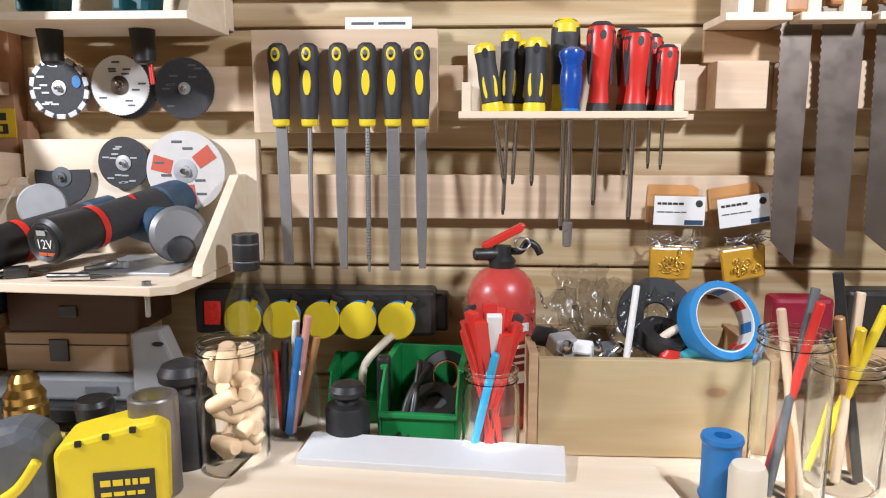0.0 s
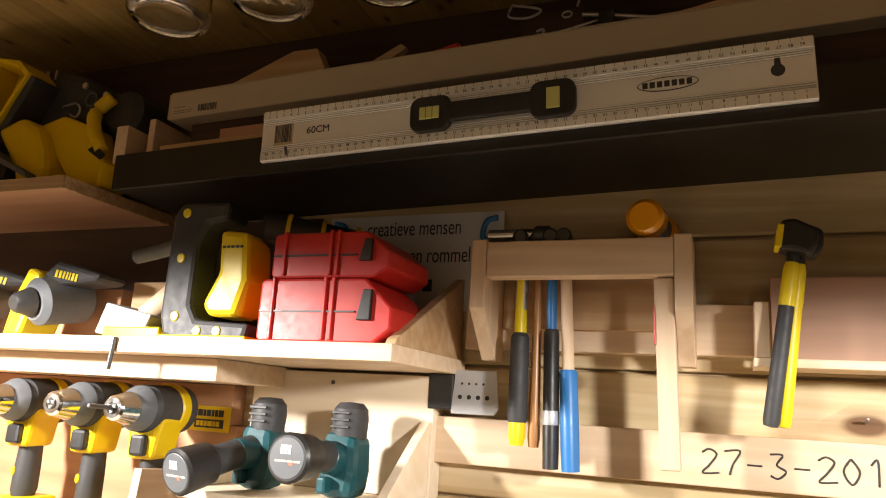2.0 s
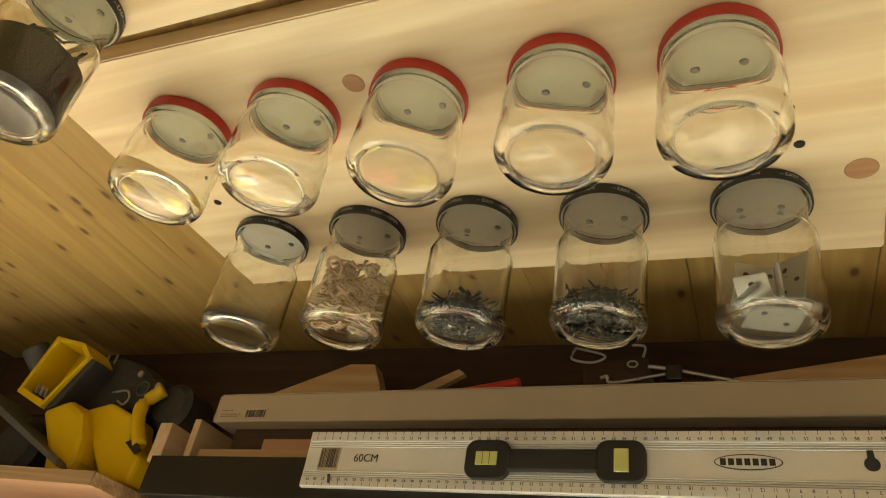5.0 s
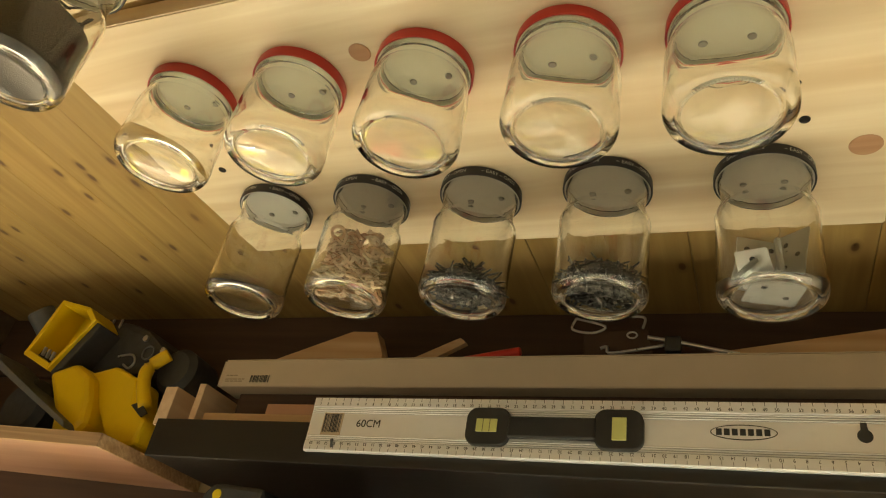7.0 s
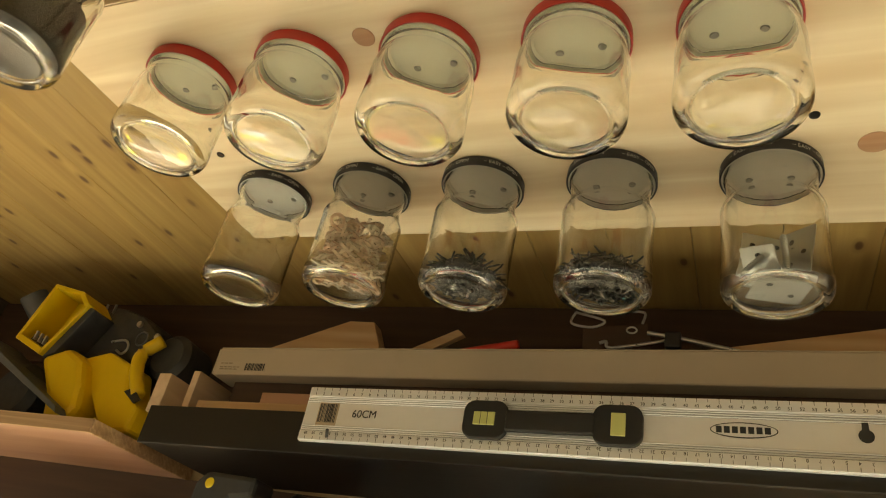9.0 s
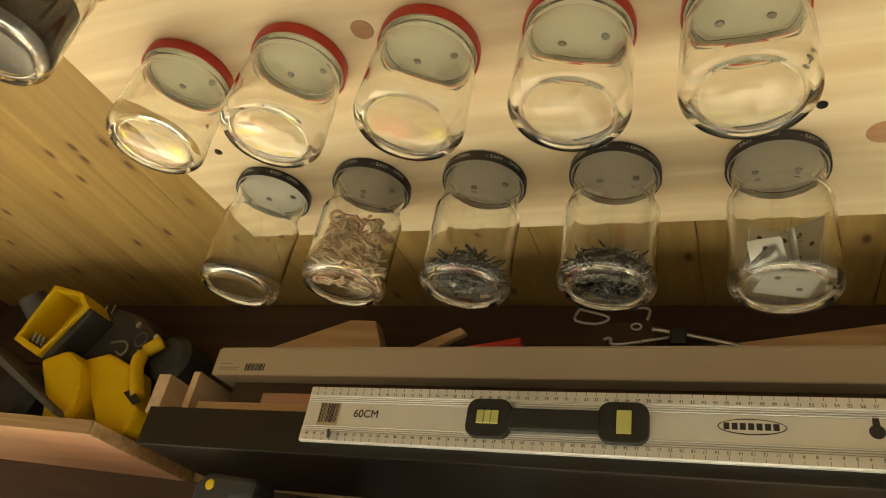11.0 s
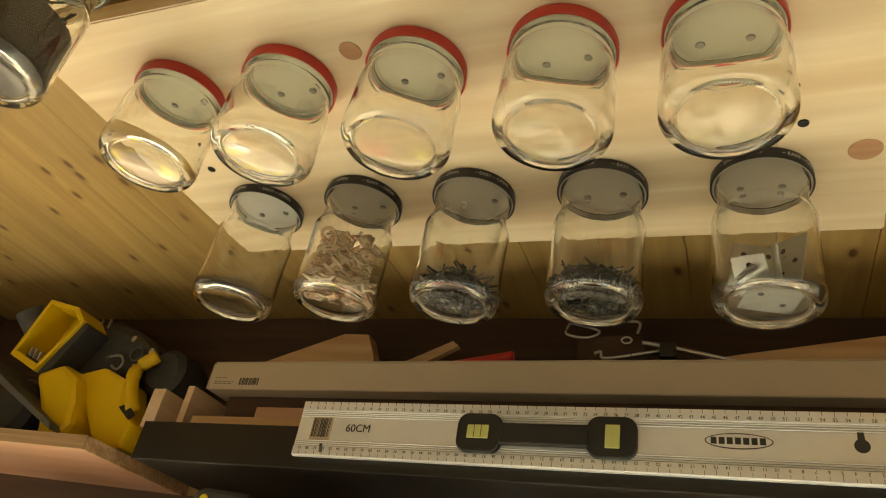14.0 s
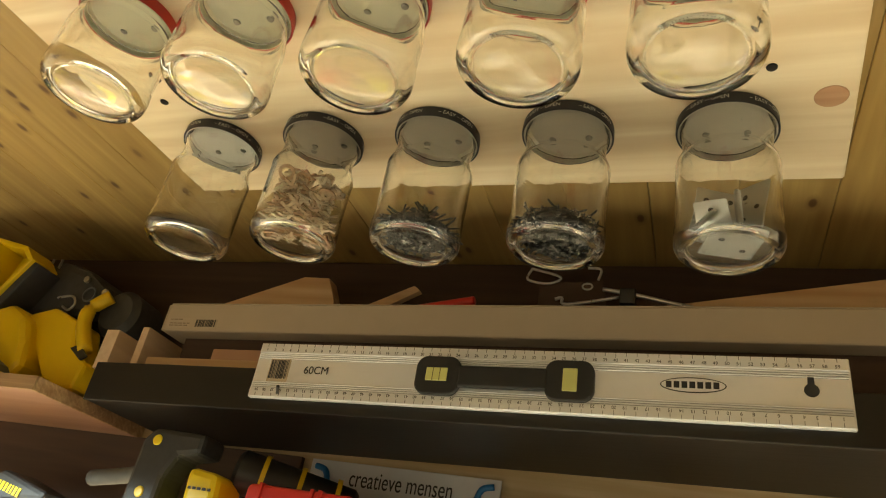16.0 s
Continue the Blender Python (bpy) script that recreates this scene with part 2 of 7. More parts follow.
def single(name, bm, material, label, category, m=None, group=""):
    """A thing that is one mesh."""
    o = mesh_ob(name, bm, material)
    if m is not None:
        o.matrix_basis = m
    return tagged(o, label, category, group)


def setting(name, bm, material, label, m=None):
    o = mesh_ob(name, bm, material)
    if m is not None:
        o.matrix_basis = m
    return tagged(o, label, name.split("_")[0], kind="structure")


# ---- the room ----
WX0, WX1, WY1, CEIL, BENCH = -1.35, 1.45, -2.3, 2.092, 0.945
PITCH = 0.158
north = setting("wall_north", box(WX0, 0.012, -0.02, WX1, 0.05, CEIL + 0.05, 0), WALLWOOD, "rough horizontal pine plank wall behind the bench")
WALLPLANKS = []
z = -0.14
while z < CEIL:
    top = min(z + PITCH - 0.0035, CEIL - 0.001)
    b = box(WX0, 0.0, max(z, 0), WX1, 0.0125, top, 0.003)
    WALLPLANKS.append(part("plank", b, WALLWOOD, north))
    z += PITCH
# side walls out of view, kept dark to hold down the bounce
west = setting("wall_west", box(WX0 - 0.04, WY1, 0, WX0, 0.05, CEIL + 0.05, 0), DARKPINE, "unseen side wall, coloured dark to cut bounce light")
east = setting("wall_east", box(WX1, WY1, 0, WX1 + 0.04, 0.05, CEIL + 0.05, 0), DARKPINE, "unseen side wall, coloured dark to cut bounce light")
south = setting("wall_south", box(WX0, WY1 - 0.04, 0, WX1, WY1, CEIL + 0.05, 0), ROOMPINE, "unseen wall across the room, toned to bounce light")
floor = setting("floor", box(WX0 - 0.04, WY1 - 0.04, -0.03, WX1 + 0.04, 0.05, 0.0, 0), FLOORBOARD, "unseen board floor, coloured dark to cut bounce light")
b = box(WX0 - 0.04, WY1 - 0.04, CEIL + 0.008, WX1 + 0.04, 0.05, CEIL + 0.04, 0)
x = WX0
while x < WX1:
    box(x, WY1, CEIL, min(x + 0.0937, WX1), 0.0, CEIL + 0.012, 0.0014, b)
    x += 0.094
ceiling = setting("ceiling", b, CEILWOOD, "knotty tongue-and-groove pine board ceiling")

# battens screwed to the wall
for k, (x0, x1, z0, z1) in enumerate([(-0.24, 0.30, 1.615, 1.672), (-0.275, 0.262, 1.477, 1.532), (-0.545, 0.42, 1.330, 1.388), (-0.245, 0.60, 1.190, 1.248)]):
    setting("batten_%d" % (k + 1), box(x0, -0.022, z0, x1, 0.0, z1, 0.0015), PINE, "pale planed pine batten across the wall")

# bench
bench = thing("workbench", "pale wooden workbench top crowded with tools", "workbench", pose(0, 0, 0))
part("worktop", box(WX0 + 0.01, -0.52, BENCH - 0.035, WX1 - 0.01, -0.002, BENCH, 0.002), PLY, bench)
for x in (-1.2, 1.3):
    part("leg", box(x - 0.04, -0.49, 0, x + 0.04, -0.41, BENCH - 0.035, 0.002), PINE_Z, bench)
    part("leg", box(x - 0.04, -0.10, 0, x + 0.04, -0.02, BENCH - 0.035, 0.002), PINE_Z, bench)

# overhead black shelf
SLOPE = pose(-0.69, 0, 1.80) @ pose(0, 0, 0, 0, -1.6, 0) @ pose(0.69, 0, -1.80)
shelf = thing("wall_shelf", "thick black-stained wooden shelf high on the wall", "shelf", SLOPE)
part("board", box(-0.69, -0.1800, 1.797, 1.0, -0.002, 1.845, 0.002), BLACKSHELF, shelf)
part("edge_band", box(-0.691, -0.1838, 1.7965, 1.0, -0.1803, 1.8455, 0.001), BLACKSHELF, shelf, "black front edge band")
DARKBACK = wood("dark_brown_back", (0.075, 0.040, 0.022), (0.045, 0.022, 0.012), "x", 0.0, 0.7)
# added dark sheet: gives the wall above the shelf its deep shade by colour
bp = thing("dark_boarding", "added dark boards standing in for shade above the black shelf", "panel", pose(0, 0, 0))
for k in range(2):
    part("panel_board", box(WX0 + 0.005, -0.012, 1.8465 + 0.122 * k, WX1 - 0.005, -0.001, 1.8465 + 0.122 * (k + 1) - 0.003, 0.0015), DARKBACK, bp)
# reddish side shelf
side = thing("side_shelf", "reddish plywood shelf board beside the black shelf", "shelf", pose(0, 0, 0))
part("board", box(-1.34, -0.209, 1.795, -0.7485, -0.003, 1.812, 0.001), PINKPLY, side)
part("front_edge", box(-1.34, -0.212, 1.7945, -0.745, -0.2093, 1.8125, 0.001), PLYEDGE, side, "layered plywood edge")
part("end_edge", box(-0.7483, -0.209, 1.7945, -0.745, -0.003, 1.8125, 0.001), PLYEDGE, side, "layered plywood edge")

# ceiling board that carries the jars
bd = bmesh.new()
corners = [(-0.587, -0.233), (0.150, -0.222), (0.130, -0.596), (-0.606, -0.606)]
lo = [bd.verts.new((x, y, 2.068)) for x, y in corners]
hi = [bd.verts.new((x, y, CEIL)) for x, y in corners]
bd.faces.new(lo), bd.faces.new(hi[::-1])
for k in range(4):
    bd.faces.new((lo[k], lo[(k + 1) % 4], hi[(k + 1) % 4], hi[k]))
bmesh.ops.recalc_face_normals(bd, faces=bd.faces[:])
bmesh.ops.bevel(bd, geom=bd.edges[:], offset=0.0015, segments=2, affect="EDGES")
jar_board = thing("jar_board", "pale pine board screwed under the ceiling carrying jars", "board", pose(0, 0, 0))
part("board", bd, JARBOARD, jar_board)

# jars hanging from their lids
GLASS = thin_glass("jar_glass", (0.975, 0.98, 0.955))
JARGLASS = glass_mat("clear_jar_glass", (0.985, 0.99, 0.965), 0.0, 1.46)


LINER = paint("lid_inside", (0.72, 0.69, 0.53), 0.45, 0.0, 0.05)
GREYLINER = paint("grey_lid_inside", (0.58, 0.54, 0.46), 0.5, 0.0, 0.08)
WHITELINER = paint("white_lid_inside", (0.84, 0.84, 0.80), 0.45, 0.0, 0.05)
RED = paint("red_lid", (0.45, 0.03, 0.02), 0.35)
BLK = paint("black_lid", (0.012, 0.012, 0.016), 0.35)
BLACKHOLE = paint("dark_hole", (0.02, 0.02, 0.018), 0.7)
WHITE = paint("white_print", (0.75, 0.75, 0.72), 0.6, 0, 0.03)


def bars(n, w, h, gap, seed=1):
    """A plain line of print: n bars in the xz plane."""
    rnd, b, x = random.Random(seed), bmesh.new(), 0.0
    for k in range(n):
        q = w * rnd.uniform(0.6, 1.3)
        box(x, -0.0004, 0, x + q, 0, h, 0, b)
        x += q + gap
    return b


def rrect(cx, cz, w, h, rad, n=6):
    pts = []
    for sx, sz, a0 in ((1, 1, 0), (-1, 1, 90), (-1, -1, 180), (1, -1, 270)):
        pts += [(cx + sx * (w / 2 - rad) + rad * math.cos(radians(a0 + 90 * k / n)), cz + sz * (h / 2 - rad) + rad * math.sin(radians(a0 + 90 * k / n))) for k in range(n + 1)]
    return pts


def words(text, size, thick=0.0002, fat=0.0):
    """Raised lettering in the xz plane, centred, facing -y."""
    cu = bpy.data.curves.new("lettering", "FONT")
    cu.body, cu.size, cu.extrude, cu.align_x, cu.align_y = text, size, thick, "CENTER", "CENTER"
    cu.offset, cu.resolution_u = fat, 4 if fat else 12
    ob = new("lettering", cu)
    me = bpy.data.meshes.new_from_object(ob)
    b = bmesh.new()
    b.from_mesh(me)
    bpy.data.objects.remove(ob)
    bpy.data.curves.remove(cu)
    bpy.data.meshes.remove(me)
    b.transform(pose(0, 0, 0, 90))
    return b


def jar(x, y, lid_mat, rl, r, h, label, lid_label, straight, base=2.068, liner=None):
    o = thing("hanging_jar", label, "jar", pose(x, y, base, 0, 0, random.uniform(-6, 6)), "jars under the ceiling board")
    lid = part("lid", lathe([(0, 0), (rl - 0.001, 0), (rl, -0.001), (rl + 0.0004, -0.0105), (rl - 0.0001, -0.0118), (rl - 0.0010, -0.0118), (rl - 0.0016, -0.0105), (rl - 0.0016, -0.002), (0, -0.002)], 56), lid_mat, o, lid_label)
    part("liner", lathe([(0, -0.0022), (rl - 0.0017, -0.0022), (rl - 0.0017, -0.0117), (rl - 0.0023, -0.0118), (rl - 0.0025, -0.0066), (rl - 0.0040, -0.0068), (rl - 0.0062, -0.0050), (rl - 0.0075, -0.0036), (0, -0.0036)], 48), liner or LINER, lid)
    for a in (0.6, 2.5):
        part("screw_head", lathe([(0, -0.0055), (0.003, -0.005), (0.0036, -0.0036), (0, -0.0036)], 12, None, pose(0.5 * rl * math.cos(a), 0.5 * rl * math.sin(a), 0)), DULLHEAD, lid)
    if lid_mat is BLK:
        for k in range(5):
            b = words("\u2013 EASY \u2013 OPEN", 0.0058)
            b.transform(pose(0, -rl - 0.0004, -0.0062))
            for v in b.verts:
                a = v.co.x / rl
                v.co.x, v.co.y = (rl + 0.0007) * math.sin(a), -(rl + 0.0007) * math.cos(a)
            b.transform(pose(0, 0, 0, 0, 0, 72 * k - 25))
            part("lettering", b, WHITE, lid, "small white lettering")
    w, n = 0.0024, rl - 0.0030
    if straight:
        outer = [(n - 0.0005, -0.0072), (n, -0.0085), (n, -0.0150), (n + 0.0008, -0.0165), (n + 0.0008, -0.0185), (n - 0.0004, -0.0205), (n + 0.0002, -0.0235), (r - 0.0022, -0.0300), (r - 0.0010, -0.0370), (r - 0.0008, -0.050), (r - 0.0009, -h + 0.030), (r - 0.0005, -h + 0.021)]
    else:
        outer = [(n - 0.0005, -0.0072), (n, -0.0085), (n - 0.0006, -0.0150), (n - 0.0022, -0.0190), (n - 0.0030, -0.0270), (n - 0.0026, -0.0350), (n - 0.0010, -0.0400), (r - 0.0034, -0.0440), (r - 0.0010, -0.0480), (r - 0.0002, -0.0520), (r - 0.0008, -0.0570), (r - 0.0008, -h + 0.036), (r - 0.0005, -h + 0.024)]
    foot = [(r, -h + 0.015), (r, -h + 0.010), (r - 0.0005, -h + 0.0062), (r - 0.0018, -h + 0.0032), (r - 0.0040, -h + 0.0010), (r - 0.0066, -h), (r - 0.0088, -h + 0.0004), (r - 0.0105, -h + 0.0020), (r - 0.0140, -h + 0.0030), (r * 0.42, -h + 0.0046), (0, -h + 0.0052)]
    floor_in = [(0, -h + 0.0085), (r * 0.42, -h + 0.0080), (r * 0.66, -h + 0.0064), (r - 0.0095, -h + 0.0052), (r - 0.0065, -h + 0.0056), (r - 0.0042, -h + 0.0080), (r - 0.0030, -h + 0.0120), (r - 0.0027, -h + 0.0170)]
    inner = [(a_ - w, b_) for a_, b_ in reversed(outer)]
    g = part("glass", lathe(floor_in + inner + outer + foot, 72), JARGLASS, o, "clear glass body with a thick base")
    for p in g.data.polygons:
        p.use_smooth = True
    for e in g.data.edges:
        e.use_edge_sharp = False
    g.visible_shadow = False
    knurl = bmesh.new()
    for k in range(90):
        join(knurl, box(-0.0003, r * 0.70, -h + 0.0016, 0.0003, r * 0.75, -h + 0.0026, 0), pose(0, 0, 0, 0, 0, 4 * k))
    kn = part("knurling", knurl, JARGLASS, o, "ring of fine moulded ridges")
    tagged(kn, kind="stuff")
    kn.visible_shadow = False
    return o


def bits(o, name, count, r, z0, z1, size, material, label, seed, shape="stick"):
    """Loose pieces lying in a jar, from height z0 to z1."""
    rnd = random.Random(seed)
    b = bmesh.new()
    for k in range(count):
        a, d = rnd.uniform(0, 6.283), (r - size[0] * 0.62) * math.sqrt(rnd.random())
        m = pose(d * math.cos(a), d * math.sin(a), rnd.uniform(z0, z1), rnd.uniform(-35, 35) + (85 if shape == "screw" else 0), rnd.uniform(-40, 40), rnd.uniform(0, 360))
        if shape == "stick":
            join(b, box(-size[0] / 2, -size[1] / 2, -size[2] / 2, size[0] / 2, size[1] / 2, size[2] / 2, 0), m)
        else:
            join(b, lathe([(0, 0), (size[1], 0.0004), (size[1], 0.0016), (size[2], 0.002), (size[2] * 0.8, size[0]), (0, size[0] + 0.001)], 7), m)
    tagged(part(name, b, material, o, label), kind="stuff")


def cut_letters(o, count, r, z0, z1, seed):
    """Small flat letters tipped into a jar, lying flatter near the bottom."""
    rnd, b = random.Random(seed), bmesh.new()
    shapes = []
    for ch in "HERTANYKSLO":
        w = words(ch, 0.0215, 0.0008, 0.0006)
        bmesh.ops.remove_doubles(w, verts=w.verts[:], dist=0.00025)
        shapes.append(bpy.data.meshes.new("letter"))
        w.to_mesh(shapes[-1])
        w.free()
    for k in range(count):
        f = k / count
        d, a = (r - 0.0075) * math.sqrt(rnd.random()), rnd.uniform(0, 6.283)
        z = z0 + (z1 - z0) * f + (0.010 * (1 - (d / r) ** 2) if f > 0.6 else 0)
        tip = 8 if f < 0.16 else 48
        m = pose(d * math.cos(a), d * math.sin(a), z, 90 + rnd.uniform(-tip, tip), rnd.uniform(-tip, tip), 0) @ pose(0, 0, 0, 0, rnd.uniform(0, 360), 0)
        n0 = len(b.verts)
        b.from_mesh(rnd.choice(shapes))
        b.verts.ensure_lookup_table()
        bmesh.ops.transform(b, matrix=m, verts=b.verts[n0:])
    for me in shapes:
        bpy.data.meshes.remove(me)
    tagged(part("wooden_letters", b, DOWEL, o, "small cut plywood letters"), kind="stuff")


def letter_wood():
    """Thin birch faces with scorched brown edges, each piece its own shade."""
    m, t, p = nodes("cut_wood_letters")
    gi = t.nodes.new("ShaderNodeNewGeometry")
    c = ramp(t, gi.outputs["Random Per Island"], [(0.0, (0.66, 0.42, 0.26)), (0.4, (0.82, 0.64, 0.44)), (1.0, (0.90, 0.80, 0.62))])
    g = noise_tex(t, coords(t, (90.0, 400.0, 400.0)), 1.0, 4.0)
    t.links.new(mix(t, ramp(t, g, [(0.4, (0, 0, 0)), (0.75, (0.45,) * 3)]), c, (0.33, 0.18, 0.10)), p.inputs["Base Color"])
    p.inputs["Roughness"].default_value = 0.7
    return m


DULLHEAD = paint("dull_screw_head", (0.30, 0.29, 0.26), 0.5, 0.5)
DARKSTEEL = paint("dark_steel", (0.10, 0.10, 0.10), 0.4, 0.8)
SCREWS = paint("black_screws", (0.030, 0.029, 0.028), 0.35, 0.6)
GREYSCREWS = paint("oiled_steel_screws", (0.16, 0.155, 0.14), 0.3, 0.8)
DOWEL = letter_wood()
GREYPLATE = paint("pale_steel_plate", (0.50, 0.51, 0.49), 0.35, 0.55)
for x, y in [(-0.475, -0.5115), (-0.351, -0.506), (-0.225, -0.500), (-0.099, -0.4955), (0.020, -0.493)]:
    jar(x, y, RED, 0.0435, 0.0450, 0.094, "empty clear glass jar hanging from its red lid", "red metal lid", True)
BJ = []
for k, (x, y) in enumerate([(-0.492, -0.327), (-0.362, -0.326), (-0.232, -0.321), (-0.099, -0.317), (0.0435, -0.313)]):
    what = ("empty clear jar", "clear jar of small cut wooden letters", "clear jar of black screws and nails", "clear jar of small black screws", "clear jar of pale metal brackets")[k]
    BJ.append(jar(x, y, BLK, 0.0435, 0.0437, 0.136, "%s hanging from its black lid" % what, "black metal lid", False, 2.068, WHITELINER if k == 0 else GREYLINER))
cut_letters(BJ[1], 130, 0.0400, -0.1265, -0.066, 3)
bits(BJ[2], "screws", 150, 0.041, -0.1262, -0.116, (0.016, 0.003, 0.0012), SCREWS, "black screws", 4, "screw")
bits(BJ[2], "nails", 26, 0.034, -0.1262, -0.1245, (0.026, 0.0025, 0.002), GREYSCREWS, "grey steel nails", 15)
bits(BJ[2], "clips", 18, 0.026, -0.112, -0.096, (0.028, 0.005, 0.0014), SCREWS, "black flat clips", 5)
for q, hgt in ((2, 0.009), (3, 0.011)):
    part("screw_heap", lathe([(0, -0.1235), (0.027, -0.1240), (0.029, -0.121), (0.028, -0.1240 + hgt), (0.015, -0.1215 + hgt), (0, -0.122 + hgt)], 30), paint("screw_mass", (0.012, 0.011, 0.010), 0.8, 0.0, 0.6, 500, 1.0), BJ[q], "dense heap of black screws")
bits(BJ[3], "screws", 260, 0.0405, -0.1268, -0.110, (0.011, 0.0026, 0.0011), SCREWS, "small black screws", 6, "screw")
bits(BJ[3], "bright_screws", 90, 0.0345, -0.1265, -0.1245, (0.011, 0.0024, 0.0010), GREYSCREWS, "small oiled steel screws", 16, "screw")


def plate(w, h, holes, m):
    """A pressed steel plate with round holes, standing in the xz plane."""
    b = slab(rrect(0, 0, w, h, 0.002, 3), 0.0015, 0.0003, None)
    d = bmesh.new()
    for hx, hz in holes:
        for yy in (-0.0002, 0.0016):
            lathe([(0, 0), (0.0026, 0), (0.0026, 0.0002), (0, 0.0002)], 14, d, pose(hx, yy, hz, 90))
    b.transform(m)
    d.transform(m)
    return b, d


for w_, h_, holes, m_ in [(0.040, 0.046, [(-0.011, 0.012), (0.010, 0.014), (0.002, -0.010)], pose(-0.008, 0.010, -0.094, 12, 0, 24)),
                          (0.034, 0.052, [(-0.007, 0.014), (0.008, 0.000), (-0.004, -0.016)], pose(0.017, 0.006, -0.090, -6, 8, -48)),
                          (0.044, 0.040, [(-0.010, 0.008), (0.011, -0.006)], pose(0.002, 0.0, -0.1262, 90, 0, 15)),
                          (0.030, 0.030, [(0.0, 0.006)], pose(-0.012, -0.012, -0.110, 40, 10, -30))]:
    b, d = plate(w_, h_, holes, m_)
    br = part("bracket", b, GREYPLATE, BJ[4], "pale steel bracket with holes")
    part("holes", d, BLACKHOLE, br, "round bolt holes")
for p_, q_ in [((0.008, -0.012, -0.121), (0.007, -0.006, -0.078)), ((-0.026, -0.008, -0.123), (-0.010, -0.020, -0.108))]:
    b = rod(p_, q_, 0.0019, None, 10)
    for k in range(14):
        c_ = Vector(p_).lerp(Vector(q_), (k + 1) / 15)
        lathe([(0.0017, -0.0008), (0.0031, 0), (0.0017, 0.0008)], 12, b, along(c_, Vector(q_)))
    part("threaded_screw", b, GREYPLATE, BJ[4], "bright threaded screw")
# front board with a further jar
jb2 = thing("jar_board", "second pale pine board under the ceiling", "board", pose(0, 0, 0))
part("board", box(-0.535, -0.80, 2.068, 0.15, -0.622, CEIL, 0.0015), JARBOARD, jb2)
j = jar(-0.478, -0.664, BLK, 0.0415, 0.0415, 0.133, "clear glass jar of dark screws hanging from its black lid", "black metal lid", False)
part("screw_heap", lathe([(0, -0.1225), (0.036, -0.122), (0.038, -0.116), (0.037, -0.075), (0.020, -0.066), (0, -0.064)], 30), paint("screw_mass", (0.018, 0.017, 0.016), 0.5, 0.3, 0.6, 500, 1.0), j, "dense heap of dark screws")
bits(j, "screws", 60, 0.036, -0.072, -0.060, (0.016, 0.003, 0.0012), SCREWS, "dark screws", 8, "screw")
# plugs and screws in the jar board
PLUG = wood("knot_plug", (0.55, 0.34, 0.20), (0.42, 0.22, 0.11), "x", 0, 0.5, None, 1.5)
for x, y, r in [(-0.278, -0.527, 0.0105), (0.124, -0.341, 0.0135)]:
    part("plug", lathe([(0, 2.0672), (r - 0.001, 2.0672), (r, 2.0682), (r, 2.075), (0, 2.075)], 24, None, pose(x, y, 0)), PLUG, jar_board, "darker round wooden plug")
for x, y in [(-0.507, -0.433), (-0.523, -0.400), (0.068, -0.424), (0.076, -0.381)]:
    part("screw_head", lathe([(0, 2.0672), (0.0015, 2.0668), (0.0042, 2.0668), (0.0046, 2.0676), (0, 2.0685)], 14, None, pose(x, y, 0)), SCREWS, jar_board, "black screw head")

# spirit level
ALU = paint("brushed_aluminium", (0.86, 0.86, 0.86), 0.36, 0.45, 0.05, 80)
level = thing("spirit_level", "silver aluminium spirit level hung on the black shelf edge", "spirit level", pose(-0.4535, -0.1845, 1.816, 0, -1.6, 0))
part("rail", box(0, -0.006, 0, 0.6, 0, 0.064, 0.001), ALU, level)

# long card box on the shelf
lb = thing("long_box", "long plain grey-brown cardboard box lying on wood strips", "box", SLOPE)
part("body", box(-0.642, -0.150, 1.9045, 0.42, -0.104, 1.943, 0.002), CARD, lb)
part("end_flap", box(-0.6445, -0.1495, 1.9055, -0.6422, -0.1045, 1.942, 0.0008), CARD, lb, "folded end flap")
part("top_flap", box(-0.642, -0.1490, 1.9432, 0.42, -0.1045, 1.9447, 0.0005), CARD, lb, "folded top flap")
NUM = paint("dark_print", (0.03, 0.03, 0.03), 0.6, 0, 0.02)
BLACKP = paint("black_plastic", (0.018, 0.018, 0.018), 0.42, 0, 0.15, 90, 0.15, 0.04)
RUBBER = paint("charcoal_rubber", (0.035, 0.036, 0.038), 0.60, 0, 0.15, 90, 0.2, 0.02)
GREYP = paint("grey_plastic", (0.10, 0.11, 0.12), 0.5, 0, 0.12, 90, 0.12, 0.12)
YELLOW = paint("yellow_plastic", (0.72, 0.50, 0.01), 0.38, 0, 0.06, 60, 0.05, 0.04)
YELLOWB = paint("bright_yellow_plastic", (0.80, 0.62, 0.02), 0.40, 0, 0.06, 60, 0.05, 0.05)
REDP = paint("red_plastic", (0.60, 0.03, 0.02), 0.35, 0, 0.08, 50, 0.06, 0.05)
REDCASE = paint("red_case_plastic", (0.55, 0.025, 0.02), 0.42, 0, 0.08, 120, 0.15, 0.08)
TEAL = paint("teal_plastic", (0.004, 0.065, 0.078), 0.42, 0, 0.1, 70, 0.08, 0.08)
NAVY = paint("blue_tool_plastic", (0.02, 0.06, 0.11), 0.45, 0, 0.1, 70, 0.08, 0.1)
BLUE = paint("blue_lacquer", (0.01, 0.07, 0.35), 0.25, 0, 0.05, 50, 0.0, 0.0, 0.4)
BLUEP = paint("blue_plastic", (0.02, 0.17, 0.45), 0.4)
STEEL = paint("bright_steel", (0.50, 0.50, 0.50), 0.33, 0.9, 0.08, 120, 0.08)
FILESTEEL = paint("file_steel", (0.34, 0.34, 0.34), 0.45, 0.75, 0.12, 400, 0.5)
